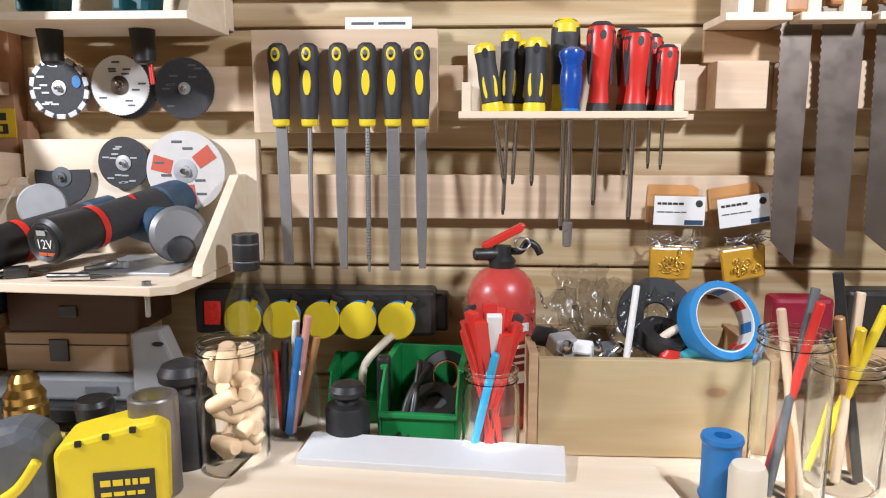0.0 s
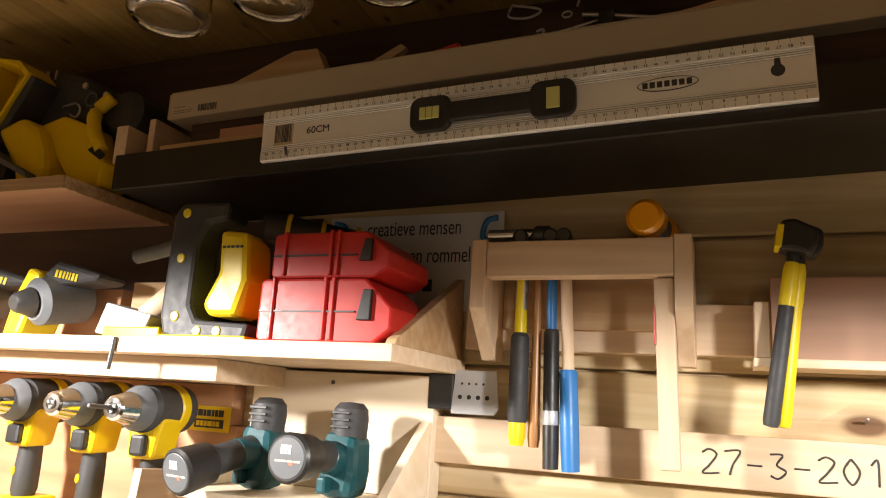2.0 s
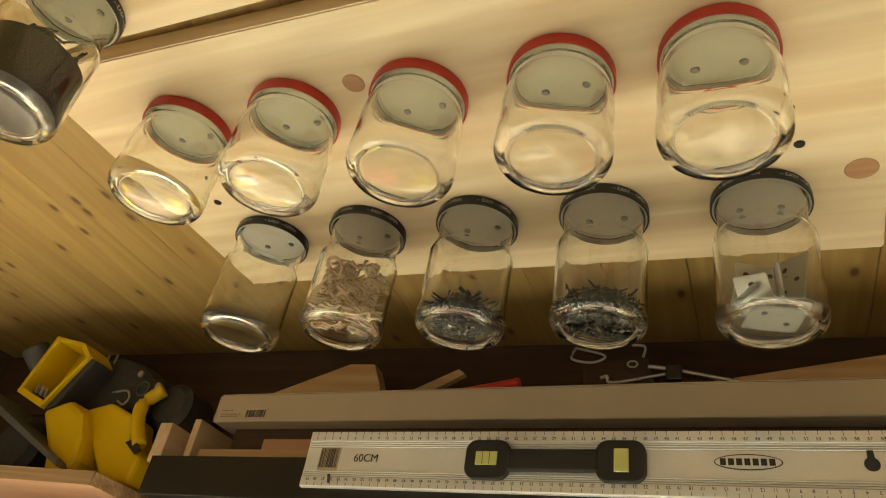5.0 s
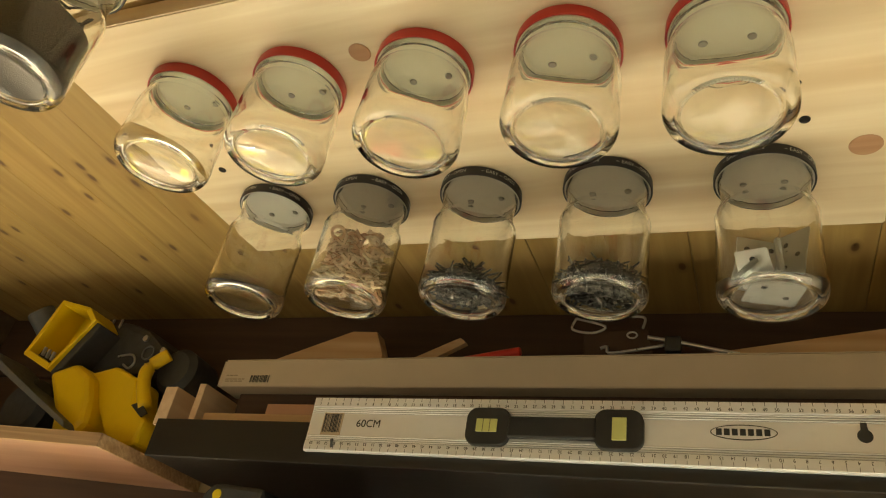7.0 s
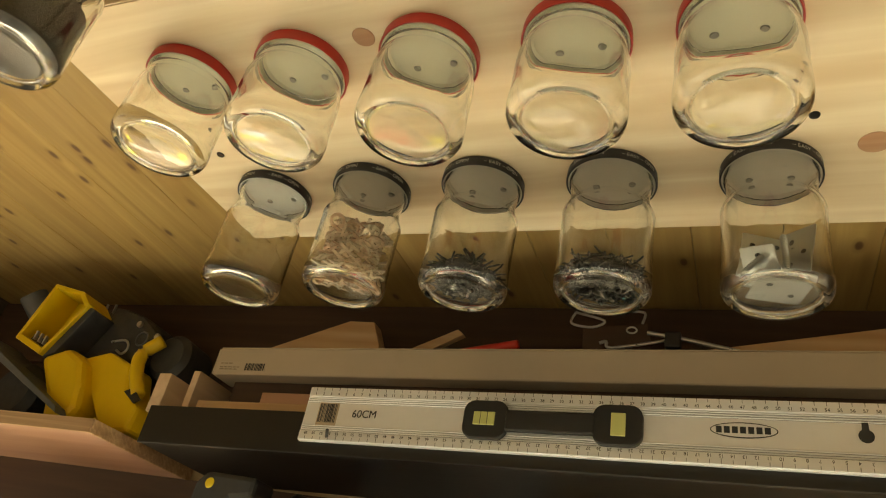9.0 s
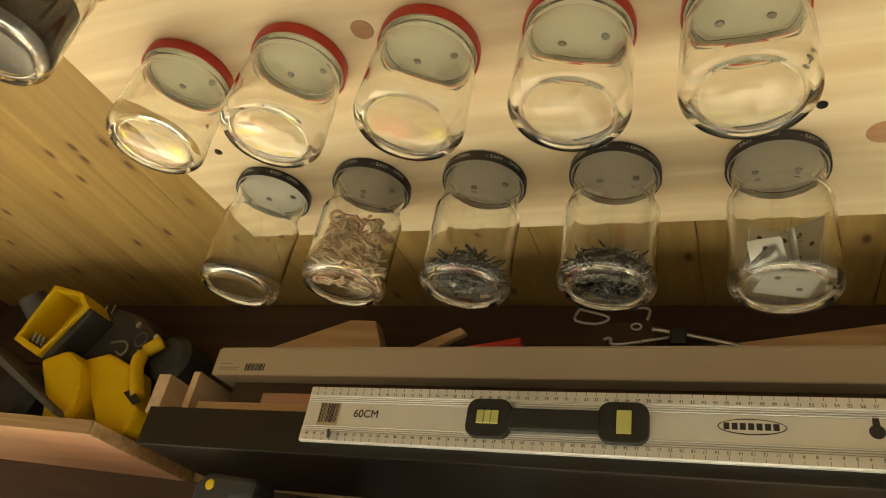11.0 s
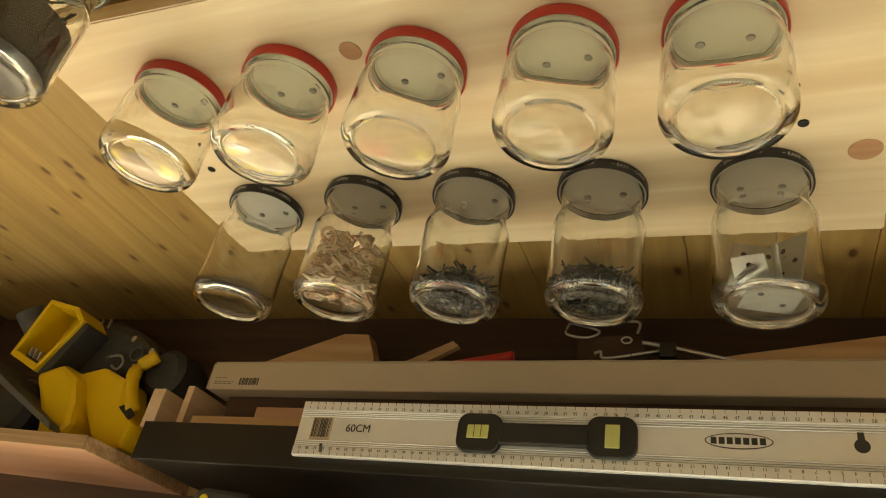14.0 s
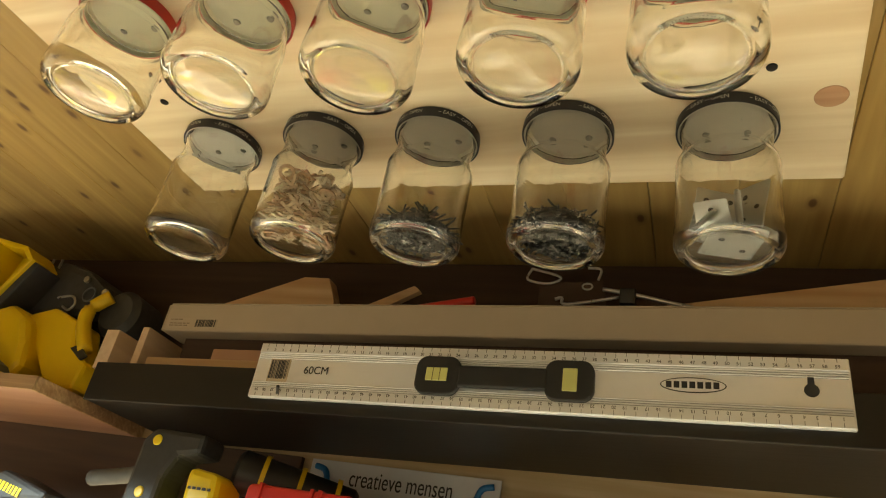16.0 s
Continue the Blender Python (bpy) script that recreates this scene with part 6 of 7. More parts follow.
packet(0.305, 1, "clear screw box and amber bag hung from an orange card")
packet(0.380, -9, "tilted screw box and amber bag hung from an orange card")

# ---- hand saws in their rack ----
sr = thing("saw_rack", "pale wooden rack with slots for hand saws", "tool rack", pose(0, 0, 0))
for x0, x1 in ((0.330, 0.405), (0.415, 0.492), (0.502, 0.60)):
    part("rail", box(x0, -0.105, 1.428, x1, -0.022, 1.437, 0.001), PLY, sr)
part("back", box(0.330, -0.030, 1.3885, 0.60, -0.0225, 1.4275, 0.001), OLDBOX, sr)
part("block", box(0.338, -0.060, 1.331, 0.400, -0.0225, 1.388, 0.001), PINE, sr)
part("block", box(0.4205, -0.055, 1.331, 0.60, -0.0225, 1.388, 0.001), PINE, sr)
for x0, x1 in ((0.350, 0.368), (0.385, 0.405), (0.43, 0.445), (0.47, 0.49)):
    part("divider", box(x0, -0.085, 1.4375, x1, -0.022, 1.54, 0.001), PLY, sr)
SAWSTEEL = paint("brownish_saw_steel", (0.24, 0.20, 0.17), 0.35, 0.8, 0.25, 30, 0.1)
for x, w, low in ((0.424, 0.036, 1.140), (0.478, 0.050, 1.148), (0.540, 0.048, 1.150)):
    o = thing("hand_saw", "brownish steel hand saw blade hanging in the rack", "saw", pose(x, -0.072, low), "saws in the rack")
    part("blade", slab([(-w * 0.35, 0.03), (w * 0.45, 0.0), (w * 0.5, 0.30), (-w * 0.5, 0.30)], 0.0012, 0, None, pose(0, 0, 0)), SAWSTEEL, o)
    t_ = [(-w * 0.36 - 0.15 * w * k / 60 + (0.0012 if k % 2 else -0.0012), 0.03 + 0.27 * k / 60) for k in range(61)]
    part("teeth", slab(t_ + [(-w * 0.40, 0.30), (-w * 0.30, 0.03)], 0.0010, 0, None, pose(0, 0.0001, 0)), SAWSTEEL, o)
    part("handle", slab([(-0.02, 0.30), (0.02, 0.30), (0.028, 0.38), (-0.028, 0.38)], 0.020, 0.004, None, pose(0, -0.010, 0)), HANDLEWOOD, o, "wooden handle")

# ---- fire extinguisher ----
fe = thing("fire_extinguisher", "small red fire extinguisher with black valve on the bench", "fire extinguisher", pose(0.080, -0.105, BENCH))
part("cylinder", lathe([(0, 0), (0.036, 0), (0.041, 0.006), (0.042, 0.012), (0.042, 0.155), (0.0405, 0.168), (0.036, 0.180), (0.027, 0.190), (0.016, 0.196), (0, 0.197)], 48), paint("extinguisher_red", (0.54, 0.060, 0.050), 0.32, 0, 0.08, 30, 0.03, 0.35, 0.3), fe)
part("label", lathe([(0.0424, 0.020), (0.0426, 0.021), (0.0426, 0.112), (0.0424, 0.113)], 48), paint("dark_red_label", (0.20, 0.012, 0.012), 0.4), fe, "dark printed label")
b = bmesh.new()
for k, (zz, w, h) in enumerate([(0.125, 0.020, 0.010), (0.105, 0.022, 0.004), (0.094, 0.018, 0.003), (0.086, 0.022, 0.003), (0.062, 0.022, 0.014)]):
    join(b, box(-w / 2, -0.0436, zz, w / 2, -0.0428, zz + h, 0), pose(0, 0, 0, 0, 0, 32))
part("print", b, PAPER, fe, "pale bars of print")
part("neck", lathe([(0, 0.192), (0.016, 0.192), (0.0165, 0.205), (0.012, 0.210), (0.011, 0.222), (0, 0.223)], 24), BLACKP, fe, "black valve body")
part("nozzle", rod((0.0, 0, 0.212), (-0.034, -0.012, 0.213), 0.0085, 0.0075), BLACKP, fe, "black nozzle")
part("lever", slab([(-0.022, 0.216), (0.024, 0.240), (0.028, 0.248), (0.022, 0.250), (-0.026, 0.224)], 0.015, 0.002, None, pose(0, -0.008, 0)), REDP, fe, "red lever")
part("carry_handle", tube([(0.008, 0, 0.216), (0.022, 0, 0.216), (0.030, 0, 0.226), (0.040, 0, 0.222), (0.046, 0, 0.212)], 0.0045, 10), BLACKP, fe, "black handle")
part("pin_ring", tube([(0.024 + 0.009 * math.cos(a), -0.010, 0.226 + 0.007 * math.sin(a)) for a in (0, 0.9, 1.8, 2.7, 3.6, 4.5, 5.4, 6.2)], 0.0013, 8), STEEL, fe, "steel pin ring")

# ---- socket strip ----
st = thing("power_strip", "black power strip with round yellow covers along the wall", "power strip", pose(0, -0.006, 0))
part("body", box(-0.327, -0.045, 1.036, -0.004, 0.0, 1.098, 0.006), BLACKP, st)
part("end_bracket", box(-0.008, -0.030, 1.040, 0.012, -0.006, 1.092, 0.004), BLACKP, st)
part("switch", box(-0.312, -0.049, 1.050, -0.290, -0.044, 1.082, 0.002), paint("red_switch", (0.65, 0.03, 0.02), 0.3), st, "red rocker switch")
for x, tilt in ((-0.257, 3), (-0.205, -6), (-0.152, 4), (-0.104, 0), (-0.053, 6)):
    c = part("socket_ring", lathe([(0, 0.004), (0.020, 0.004), (0.023, 0.001), (0.023, 0), (0, 0)], 30, None, pose(x, -0.045, 1.062, 90)), BLUEP, st, "blue socket ring")
    part("cover", lathe([(0, 0.0045), (0.0232, 0.0045), (0.0246, 0.003), (0.0246, 0.0), (0, 0)], 36, None, pose(x - 0.002, -0.051, 1.059, 82)), YELLOWB, c, "round yellow cover")
    part("tab", slab([(0.006, 0.014), (0.014, 0.010), (0.020, 0.024), (0.012, 0.028)], 0.003, 0.0006, None, pose(x, -0.053, 1.060)), YELLOWB, c)
    part("clip", slab([(0.010, 0.026), (0.022, 0.022), (0.028, 0.028), (0.014, 0.034)], 0.006, 0.001, None, pose(x, -0.053, 1.060)), BLACKP, c)
part("plug_cable", tube([(-0.060, -0.060, 1.042), (-0.075, -0.075, 1.030), (-0.092, -0.085, 1.010), (-0.095, -0.090, 0.985), (-0.094, -0.095, 0.950)], 0.0052, 10), CREAM, st, "cream cable")

# ---- bottle, jars and tins on the bench ----
bo = thing("glass_bottle", "empty clear glass bottle with a black screw cap", "bottle", pose(-0.212, -0.175, BENCH))
g = part("glass", lathe([(0, 0), (0.022, 0), (0.027, 0.004), (0.027, 0.150), (0.024, 0.168), (0.015, 0.190), (0.013, 0.200), (0.013, 0.222), (0.011, 0.222), (0.011, 0.200), (0.022, 0.166), (0.025, 0.150), (0.025, 0.008), (0, 0.006)], 36), GLASS, bo)
g.visible_shadow = False
part("cap", lathe([(0, 0.244), (0.0145, 0.244), (0.0150, 0.242), (0.0150, 0.204), (0.0140, 0.203), (0, 0.203)], 30), BLACKP, bo, "black screw cap")
for zz in (0.212, 0.232):
    part("cap_ring", lathe([(0.0151, zz), (0.0155, zz + 0.001), (0.0151, zz + 0.002)], 30), GREYP, bo)


def open_jar(x, y, r, h, label, m=JARGLASS):
    o = thing("glass_jar", label, "jar", pose(x, y, BENCH))
    w = 0.0022
    out = [(0, 0.0), (r - 0.006, 0.0), (r - 0.001, 0.003), (r, 0.008), (r, h - 0.030), (r * 0.97, h - 0.024), (r * 0.90, h - 0.018), (r * 0.90, h - 0.014), (r * 0.945, h - 0.012), (r * 0.90, h - 0.0095), (r * 0.90, h - 0.006), (r * 0.95, h - 0.003), (r * 0.92, h)]
    inn = [(q - w, max(zz, 0.005)) for q, zz in reversed(out[2:])] + [(0, 0.005)]
    part("glass", lathe(out + inn, 44), m, o).visible_shadow = False
    return o


DOW = wood("pale_dowel", (0.70, 0.52, 0.33), (0.56, 0.38, 0.22), "z", 0, 0.6)
dj = open_jar(-0.210, -0.245, 0.0375, 0.142, "clear glass jar full of pale wooden plugs and corks")
rnd = random.Random(12)
for k in range(24):
    a, d = rnd.uniform(0, 6.28), rnd.uniform(0.004, 0.020)
    zz = 0.020 + 0.0045 * k
    m = pose(d * math.cos(a), d * math.sin(a), zz, rnd.uniform(50, 130) if k < 19 else rnd.uniform(10, 35), 0, rnd.uniform(0, 360))
    part("plug", lathe([(0, -0.017), (0.0075, -0.017), (0.0090, -0.014), (0.0090, 0.014), (0.0075, 0.017), (0, 0.017)], 14, None, m), DOW, dj, "pale wooden plug")
pj = open_jar(0.066, -0.215, 0.0315, 0.105, "clear glass jar holding red carpenter pencils and pens")
rnd = random.Random(5)
for k in range(14):
    a = 6.28 * k / 14 + 0.3
    top = Vector((0.030 * math.cos(a), 0.024 * math.sin(a), 0.158 + rnd.uniform(-0.012, 0.014)))
    low = Vector((-0.012 * math.cos(a), -0.012 * math.sin(a), 0.008))
    n = (top - low).length
    part("pencil", join(None, box(-0.0078, -0.0045, 0, 0.0078, 0.0045, n, 0.001), along(low, top)), REDP if k % 5 else (PAPER if k == 10 else NUM), pj, "flat carpenter pencil")
part("pen", rod((-0.02, -0.008, 0.01), (0.004, -0.024, 0.128), 0.0045), paint("sky_blue", (0.02, 0.35, 0.60), 0.4), pj, "light blue pen")
pj2 = open_jar(-0.165, -0.165, 0.030, 0.096, "clear plastic cup with pens and pencils", BOXCLEAR)
for k, (mt, dx, top) in enumerate([(BLUEP, 0.012, 0.125), (paint("pink_stick", (0.62, 0.30, 0.25), 0.6), 0.022, 0.150), (BLACKP, -0.008, 0.118), (REDP, -0.020, 0.105), (PAPER, 0.004, 0.140), (paint("orange_pen", (0.65, 0.16, 0.03), 0.5), -0.014, 0.112), (HANDLEWOOD, 0.026, 0.118)]):
    part("pen", rod((dx * 0.3 - 0.008, 0.004 * k - 0.012, 0.008), (dx, 0.005 * k - 0.014, top), 0.0045), mt, pj2, "pen")


def weight(x, y, r, h, label):
    o = thing("iron_weight", label, "weight", pose(x, y, BENCH), "old iron weights")
    part("body", lathe([(0, 0), (r * 0.96, 0), (r, 0.004), (r, h * 0.60), (r * 0.93, h * 0.66), (r * 0.55, h * 0.70), (r * 0.48, h * 0.76), (0, h * 0.76)], 36), IRON, o)
    part("knob", lathe([(0, h * 0.74), (r * 0.5, h * 0.75), (r * 0.78, h * 0.81), (r * 0.82, h * 0.88), (r * 0.66, h * 0.96), (r * 0.3, h), (0, h)], 32), IRON, o)


weight(-0.096, -0.195, 0.025, 0.080, "small black iron weight with a knob")
weight(-0.268, -0.235, 0.031, 0.115, "tall black iron weight with a knob")
sc_ = thing("steel_sleeve", "dull grey steel sleeve standing on the bench", "sleeve", pose(-0.268, -0.305, BENCH))
part("sleeve", lathe([(0, 0), (0.0225, 0), (0.0235, 0.002), (0.0235, 0.100), (0.0225, 0.102), (0.019, 0.102), (0.018, 0.010), (0, 0.010)], 36), paint("dull_sleeve", (0.26, 0.24, 0.22), 0.4, 0.7, 0.15), sc_)

# green storage bins


def storage_bin(x, y, rz, label, fill):
    o = thing("storage_bin", label, "storage bin", pose(x, y, BENCH, 0, 0, rz), "green storage bins")
    w, d, h = 0.092, 0.135, 0.082
    part("floor", box(-w / 2, -d / 2, 0, w / 2, d / 2, 0.003, 0.001), GREEN, o)
    for sx in (-1, 1):
        part("side", cheek([(-d / 2, 0.0032), (d / 2, 0.0032), (d / 2, h), (-d / 2 + 0.035, h), (-d / 2, 0.050)], sx * (w / 2 - 0.0015) - 0.0015, 0.003), GREEN, o)
        part("rim", box(sx * w / 2 - 0.004, -d / 2 + 0.034, h - 0.004, sx * w / 2 + 0.004, d / 2, h + 0.002, 0.001), GREEN, o)
    part("back", box(-w / 2 + 0.0032, d / 2 - 0.003, 0.0032, w / 2 - 0.0032, d / 2, h, 0.001), GREEN, o)
    part("front", box(-w / 2 + 0.0032, -d / 2, 0.0032, w / 2 - 0.0032, -d / 2 + 0.003, 0.036, 0.001), GREEN, o)
    part("lip", box(-w / 2, -d / 2 - 0.004, 0.034, w / 2, -d / 2 + 0.004, 0.040, 0.001), GREEN, o)
    return o


storage_bin(-0.012, -0.120, -4, "green plastic storage bin with black tape and clamps", True)
small = storage_bin(-0.098, -0.068, 3, "small green plastic storage bin standing at the wall", False)
small.scale = (0.85, 0.8, 0.72)
tr = thing("tape_roll", "roll of black tape in the green bin", "tape", pose(0.002, -0.150, BENCH + 0.034, 25, 0, 0))
part("roll", lathe([(0.014, -0.012), (0.029, -0.012), (0.030, -0.010), (0.030, 0.010), (0.029, 0.012), (0.014, 0.012), (0.013, 0.010), (0.013, -0.010), (0.014, -0.012)], 36), BLACKP, tr)
part("core", lathe([(0, -0.006), (0.0128, -0.006), (0.0128, 0.004), (0, 0.004)], 24), GREYP, tr)
tr = thing("tape_roll", "roll of dark tape standing in the green bin", "tape", pose(0.010, -0.085, BENCH + 0.050, 70, 0, 20))
part("roll", lathe([(0.020, -0.010), (0.032, -0.010), (0.033, 0.0), (0.032, 0.010), (0.020, 0.010), (0.019, 0.0), (0.020, -0.010)], 36), BLACKP, tr)
part("core", lathe([(0.0190, -0.0095), (0.0180, -0.0095), (0.0175, 0.0095), (0.0190, 0.0095)], 30), paint("orange_core", (0.45, 0.12, 0.04), 0.6), tr, "orange core")
sc2 = thing("spring_clamp", "black scissor clamp lying in the green bin", "clamp", pose(-0.040, -0.165, BENCH + 0.006))
part("arm", tube([(0, -0.02, 0.0), (0.012, 0.0, 0.045), (0.035, 0.03, 0.075)], 0.005, 10), BLACKP, sc2)
part("arm", tube([(0.012, -0.02, 0.002), (0.018, 0.0, 0.045), (0.022, 0.03, 0.080)], 0.004, 10), DARKSTEEL, sc2)
hl = thing("upright_tool", "upright black tool handle behind the bin", "handle", pose(-0.062, -0.135, BENCH))
part("handle", box(-0.008, -0.009, 0, 0.008, 0.009, 0.092, 0.004), BLACKP, hl)

# plywood sheet and aluminium bar
single("plywood_sheet", slab([(-0.185, -0.205), (0.235, -0.232), (0.270, -0.50), (-0.230, -0.50)], 0.011, 0.001, None, Matrix(((1, 0, 0, 0), (0, 0, 1, 0), (0, -1, 0, BENCH + 0.0115), (0, 0, 0, 1)))), PLY, "pale plywood sheet lying on the bench", "plywood")
ab = thing("aluminium_bar", "flat pale aluminium bar lying on the plywood", "bar", pose(0.003, -0.247, BENCH + 0.0118, 4, 0, -5.2))
part("bar", box(-0.140, -0.030, 0.001, 0.140, 0.030, 0.010, 0.001), paint("matt_aluminium", (0.72, 0.73, 0.74), 0.6, 0.1, 0.04), ab)

# ---- pine crate with bags, tape and hoses ----
cr = thing("pine_crate", "greenish pine box without lid full of odds and ends", "crate", pose(0.118, -0.205, BENCH))
W, D, H = 0.245, 0.150, 0.112
part("front", box(0, 0, 0.001, W, 0.012, H, 0.001), CRATEWOOD, cr)
part("back", box(0, D - 0.012, 0.001, W, D, H, 0.001), CRATEWOOD, cr)
part("side", box(-0.011, 0.0, 0.001, -0.0005, D, H + 0.006, 0.001), OLDBOX, cr)
part("side", box(W + 0.0005, 0.0, 0.001, W + 0.012, D, H + 0.004, 0.001), OLDBOX, cr)
part("bottom", box(0.001, 0.0125, 0.001, W - 0.001, D - 0.0125, 0.060, 0.001), CRATEWOOD, cr)


def crumpled(x, y, z, rx, rz, w, h, label, seed):
    b = bmesh.new()
    n = 14
    vs = [[b.verts.new((w * (i / n - 0.5), 0.020 * noise.noise(Vector((i * 0.35 + seed, j * 0.33, seed))) + 0.012 * noise.noise(Vector((i * 0.9, j * 0.8 + seed, 1.7))), h * j / n + 0.01 * noise.noise(Vector((i * 0.6, seed, j * 0.2))))) for i in range(n + 1)] for j in range(n + 1)]
    for j in range(n):
        for i in range(n):
            b.faces.new((vs[j][i], vs[j][i + 1], vs[j + 1][i + 1], vs[j + 1][i]))
    bmesh.ops.solidify(b, geom=b.faces[:], thickness=0.0010)
    for f in b.faces:
        f.smooth = True
    o = single("plastic_bag", b, BAGCLEAR, label, "bag", pose(x, y, z, rx, 0, rz))
    o.visible_shadow = False


crumpled(0.150, -0.150, 1.050, -38, 20, 0.075, 0.075, "small clear plastic bag of fittings in the crate", 2)
crumpled(0.205, -0.160, 1.040, -15, -10, 0.080, 0.095, "crumpled clear plastic bag standing in the crate", 5)
crumpled(0.180, -0.120, 1.050, -10, 15, 0.070, 0.095, "crumpled clear plastic bag behind another", 9)
for k, (x, y, z, rx, rz, w, h, mt) in enumerate([(0.145, -0.165, 1.055, 20, 30, 0.030, 0.020, GREYSTEEL), (0.170, -0.170, 1.052, 35, -20, 0.026, 0.016, PAPER), (0.160, -0.165, 1.046, 15, 60, 0.024, 0.014, YELLOW), (0.132, -0.150, 1.062, 40, -30, 0.028, 0.016, BLACKP), (0.195, -0.165, 1.046, 10, 15, 0.030, 0.018, GREYP)]):
    single("fitting", box(-w / 2, -0.010, 0, w / 2, 0.010, h, 0.003), mt, ("pale metal fitting", "white paper packet", "yellow plastic fitting", "black plastic fitting", "grey plastic fitting")[k] + " among bags in the crate", "fitting", pose(x, y, z, rx, 0, rz))
crumpled(0.228, -0.165, 1.048, -30, -35, 0.070, 0.080, "clear plastic bag of screws slumped in the crate", 13)
for k, (x, y, z, rx, rz) in enumerate([(0.150, -0.178, 1.058, 30, 25), (0.186, -0.176, 1.056, 22, -40), (0.208, -0.170, 1.054, 40, 70)]):
    fb = thing("pipe_fitting", "small chrome pipe fitting among the bags in the crate", "fitting", pose(x, y, z, rx, 0, rz), "chrome fittings in the crate")
    part("sleeve", lathe([(0.005, -0.012), (0.008, -0.012), (0.008, 0.006), (0.006, 0.012), (0.005, 0.012), (0.005, -0.012)], 18), CHROME, fb)
    part("nut", lathe([(0.008, -0.006), (0.0115, -0.006), (0.0115, 0.002), (0.008, 0.002), (0.008, -0.006)], 6), STEEL, fb, "hexagon nut")
single("white_stick", rod((0.215, -0.192, 1.052), (0.226, -0.180, 1.135), 0.0038), PAPER, "thin white plastic stick in the crate", "stick")
sd = thing("sanding_disc", "black rubber disc standing upright in the crate", "disc", pose(0.262, -0.125, 1.088, 78, 0, -10))
part("disc", lathe([(0.016, -0.006), (0.044, -0.006), (0.045, 0.0), (0.044, 0.006), (0.016, 0.006), (0.014, 0.0), (0.016, -0.006)], 44), RUBBER, sd)
hs = thing("hose", "pale plastic hose curled in the crate", "hose", pose(0.243, -0.175, 1.056))
part("hose", tube([(0, 0, 0), (0.018, -0.002, 0.022), (0.038, 0.0, 0.030), (0.044, 0.008, 0.012)], 0.005, 10), CREAM, hs)
co = thing("tape_roll", "black tape roll lying in the crate", "tape", pose(0.262, -0.165, 1.072, 20, 10, 0))
part("roll", lathe([(0.014, -0.009), (0.029, -0.009), (0.030, 0.0), (0.029, 0.009), (0.014, 0.009), (0.013, 0, ), (0.014, -0.009)], 36), BLACKP, co)
tb = thing("tape_roll", "blue masking tape roll with red and white core leaning in crate", "tape", pose(0.318, -0.178, 1.094, 62, 14, 12))
part("roll", lathe([(0.0365, -0.013), (0.0440, -0.013), (0.0447, -0.011), (0.0447, 0.011), (0.0440, 0.013), (0.0365, 0.013), (0.0365, -0.013)], 52), paint("blue_tape", (0.02, 0.22, 0.52), 0.5, 0, 0.05), tb)
part("core", lathe([(0.0364, -0.0125), (0.0350, -0.0125), (0.0350, 0.0125), (0.0364, 0.0125)], 52), PAPER, tb, "white cardboard core")
for k in range(8):
    b = box(-0.009, -0.0005, -0.009, 0.009, 0.0, 0.009, 0)
    part("core_mark", b, REDP if k % 2 else BLUEP, tb, "coloured core print").data.transform(pose(0, 0, 0, 0, 0, 45 * k) @ pose(0, 0.0349, 0))
for x, y, mt, lab in ((0.262, -0.186, REDP, "red plastic cap in the crate"), (0.345, -0.165, REDP, "red plastic fitting beside the tape")):
    single("cap", lathe([(0, 0.016), (0.008, 0.015), (0.012, 0.008), (0.012, 0.0), (0, 0)], 18), mt, lab, "cap", pose(x, y, 1.052, 20, 15, 0))
single("blue_rope", tube([(0.272, -0.185, 1.056), (0.300, -0.192, 1.064), (0.330, -0.188, 1.058), (0.352, -0.180, 1.060)], 0.007, 10), paint("turquoise_rope", (0.05, 0.35, 0.42), 0.8, 0, 0.2, 200, 0.5), "turquoise rope hanging in the crate", "rope")

# ---- right end of the bench ----
gj = open_jar(0.352, -0.290, 0.036, 0.170, "tall clear plastic jar of sticks")
for k, (mt, dx, dy, top) in enumerate([(REDP, 0.016, -0.01, 0.20), (PINE_Z, -0.012, 0.008, 0.19), (GREYP, 0.02, 0.01, 0.21), (HANDLEWOOD, 0.0, 0.016, 0.16)]):
    part("stick", rod((-dx, -dy, 0.008), (dx, dy, top), 0.0045), mt, gj, "stick")
gj2 = open_jar(0.420, -0.260, 0.036, 0.135, "clear glass jar of pens and brushes")
for k, (mt, dx, dy, top) in enumerate([(YELLOWB, 0.026, -0.01, 0.19), (BLACKP, -0.015, 0.008, 0.22), (PINE_Z, 0.01, 0.01, 0.20), (HANDLEWOOD, -0.02, -0.012, 0.18), (YELLOW, 0.0, -0.016, 0.17)]):
    part("brush", rod((-dx, -dy, 0.008), (dx, dy, top), 0.0050), mt, gj2, "brush handle")
rp = thing("red_box", "dark red plastic box at the wall", "box", pose(0.445, -0.085, 1.045))
part("body", box(-0.036, -0.018, 0.0, 0.036, 0.018, 0.060, 0.006), paint("dark_red", (0.25, 0.01, 0.03), 0.35), rp)
single("wall_ledge", box(0.385, -0.11, 1.030, 0.70, -0.002, 1.0445, 0.001), OLDBOX, "small wooden ledge at the wall", "ledge")
bk = thing("black_pouch", "black plastic case standing at the wall", "case", pose(0.540, -0.085, 1.045))
part("body", box(-0.045, -0.018, 0.0, 0.045, 0.018, 0.070, 0.006), BLACKP, bk)
br = thing("blue_roll", "blue plastic spool standing on the bench", "spool", pose(0.282, -0.312, BENCH + 0.012))
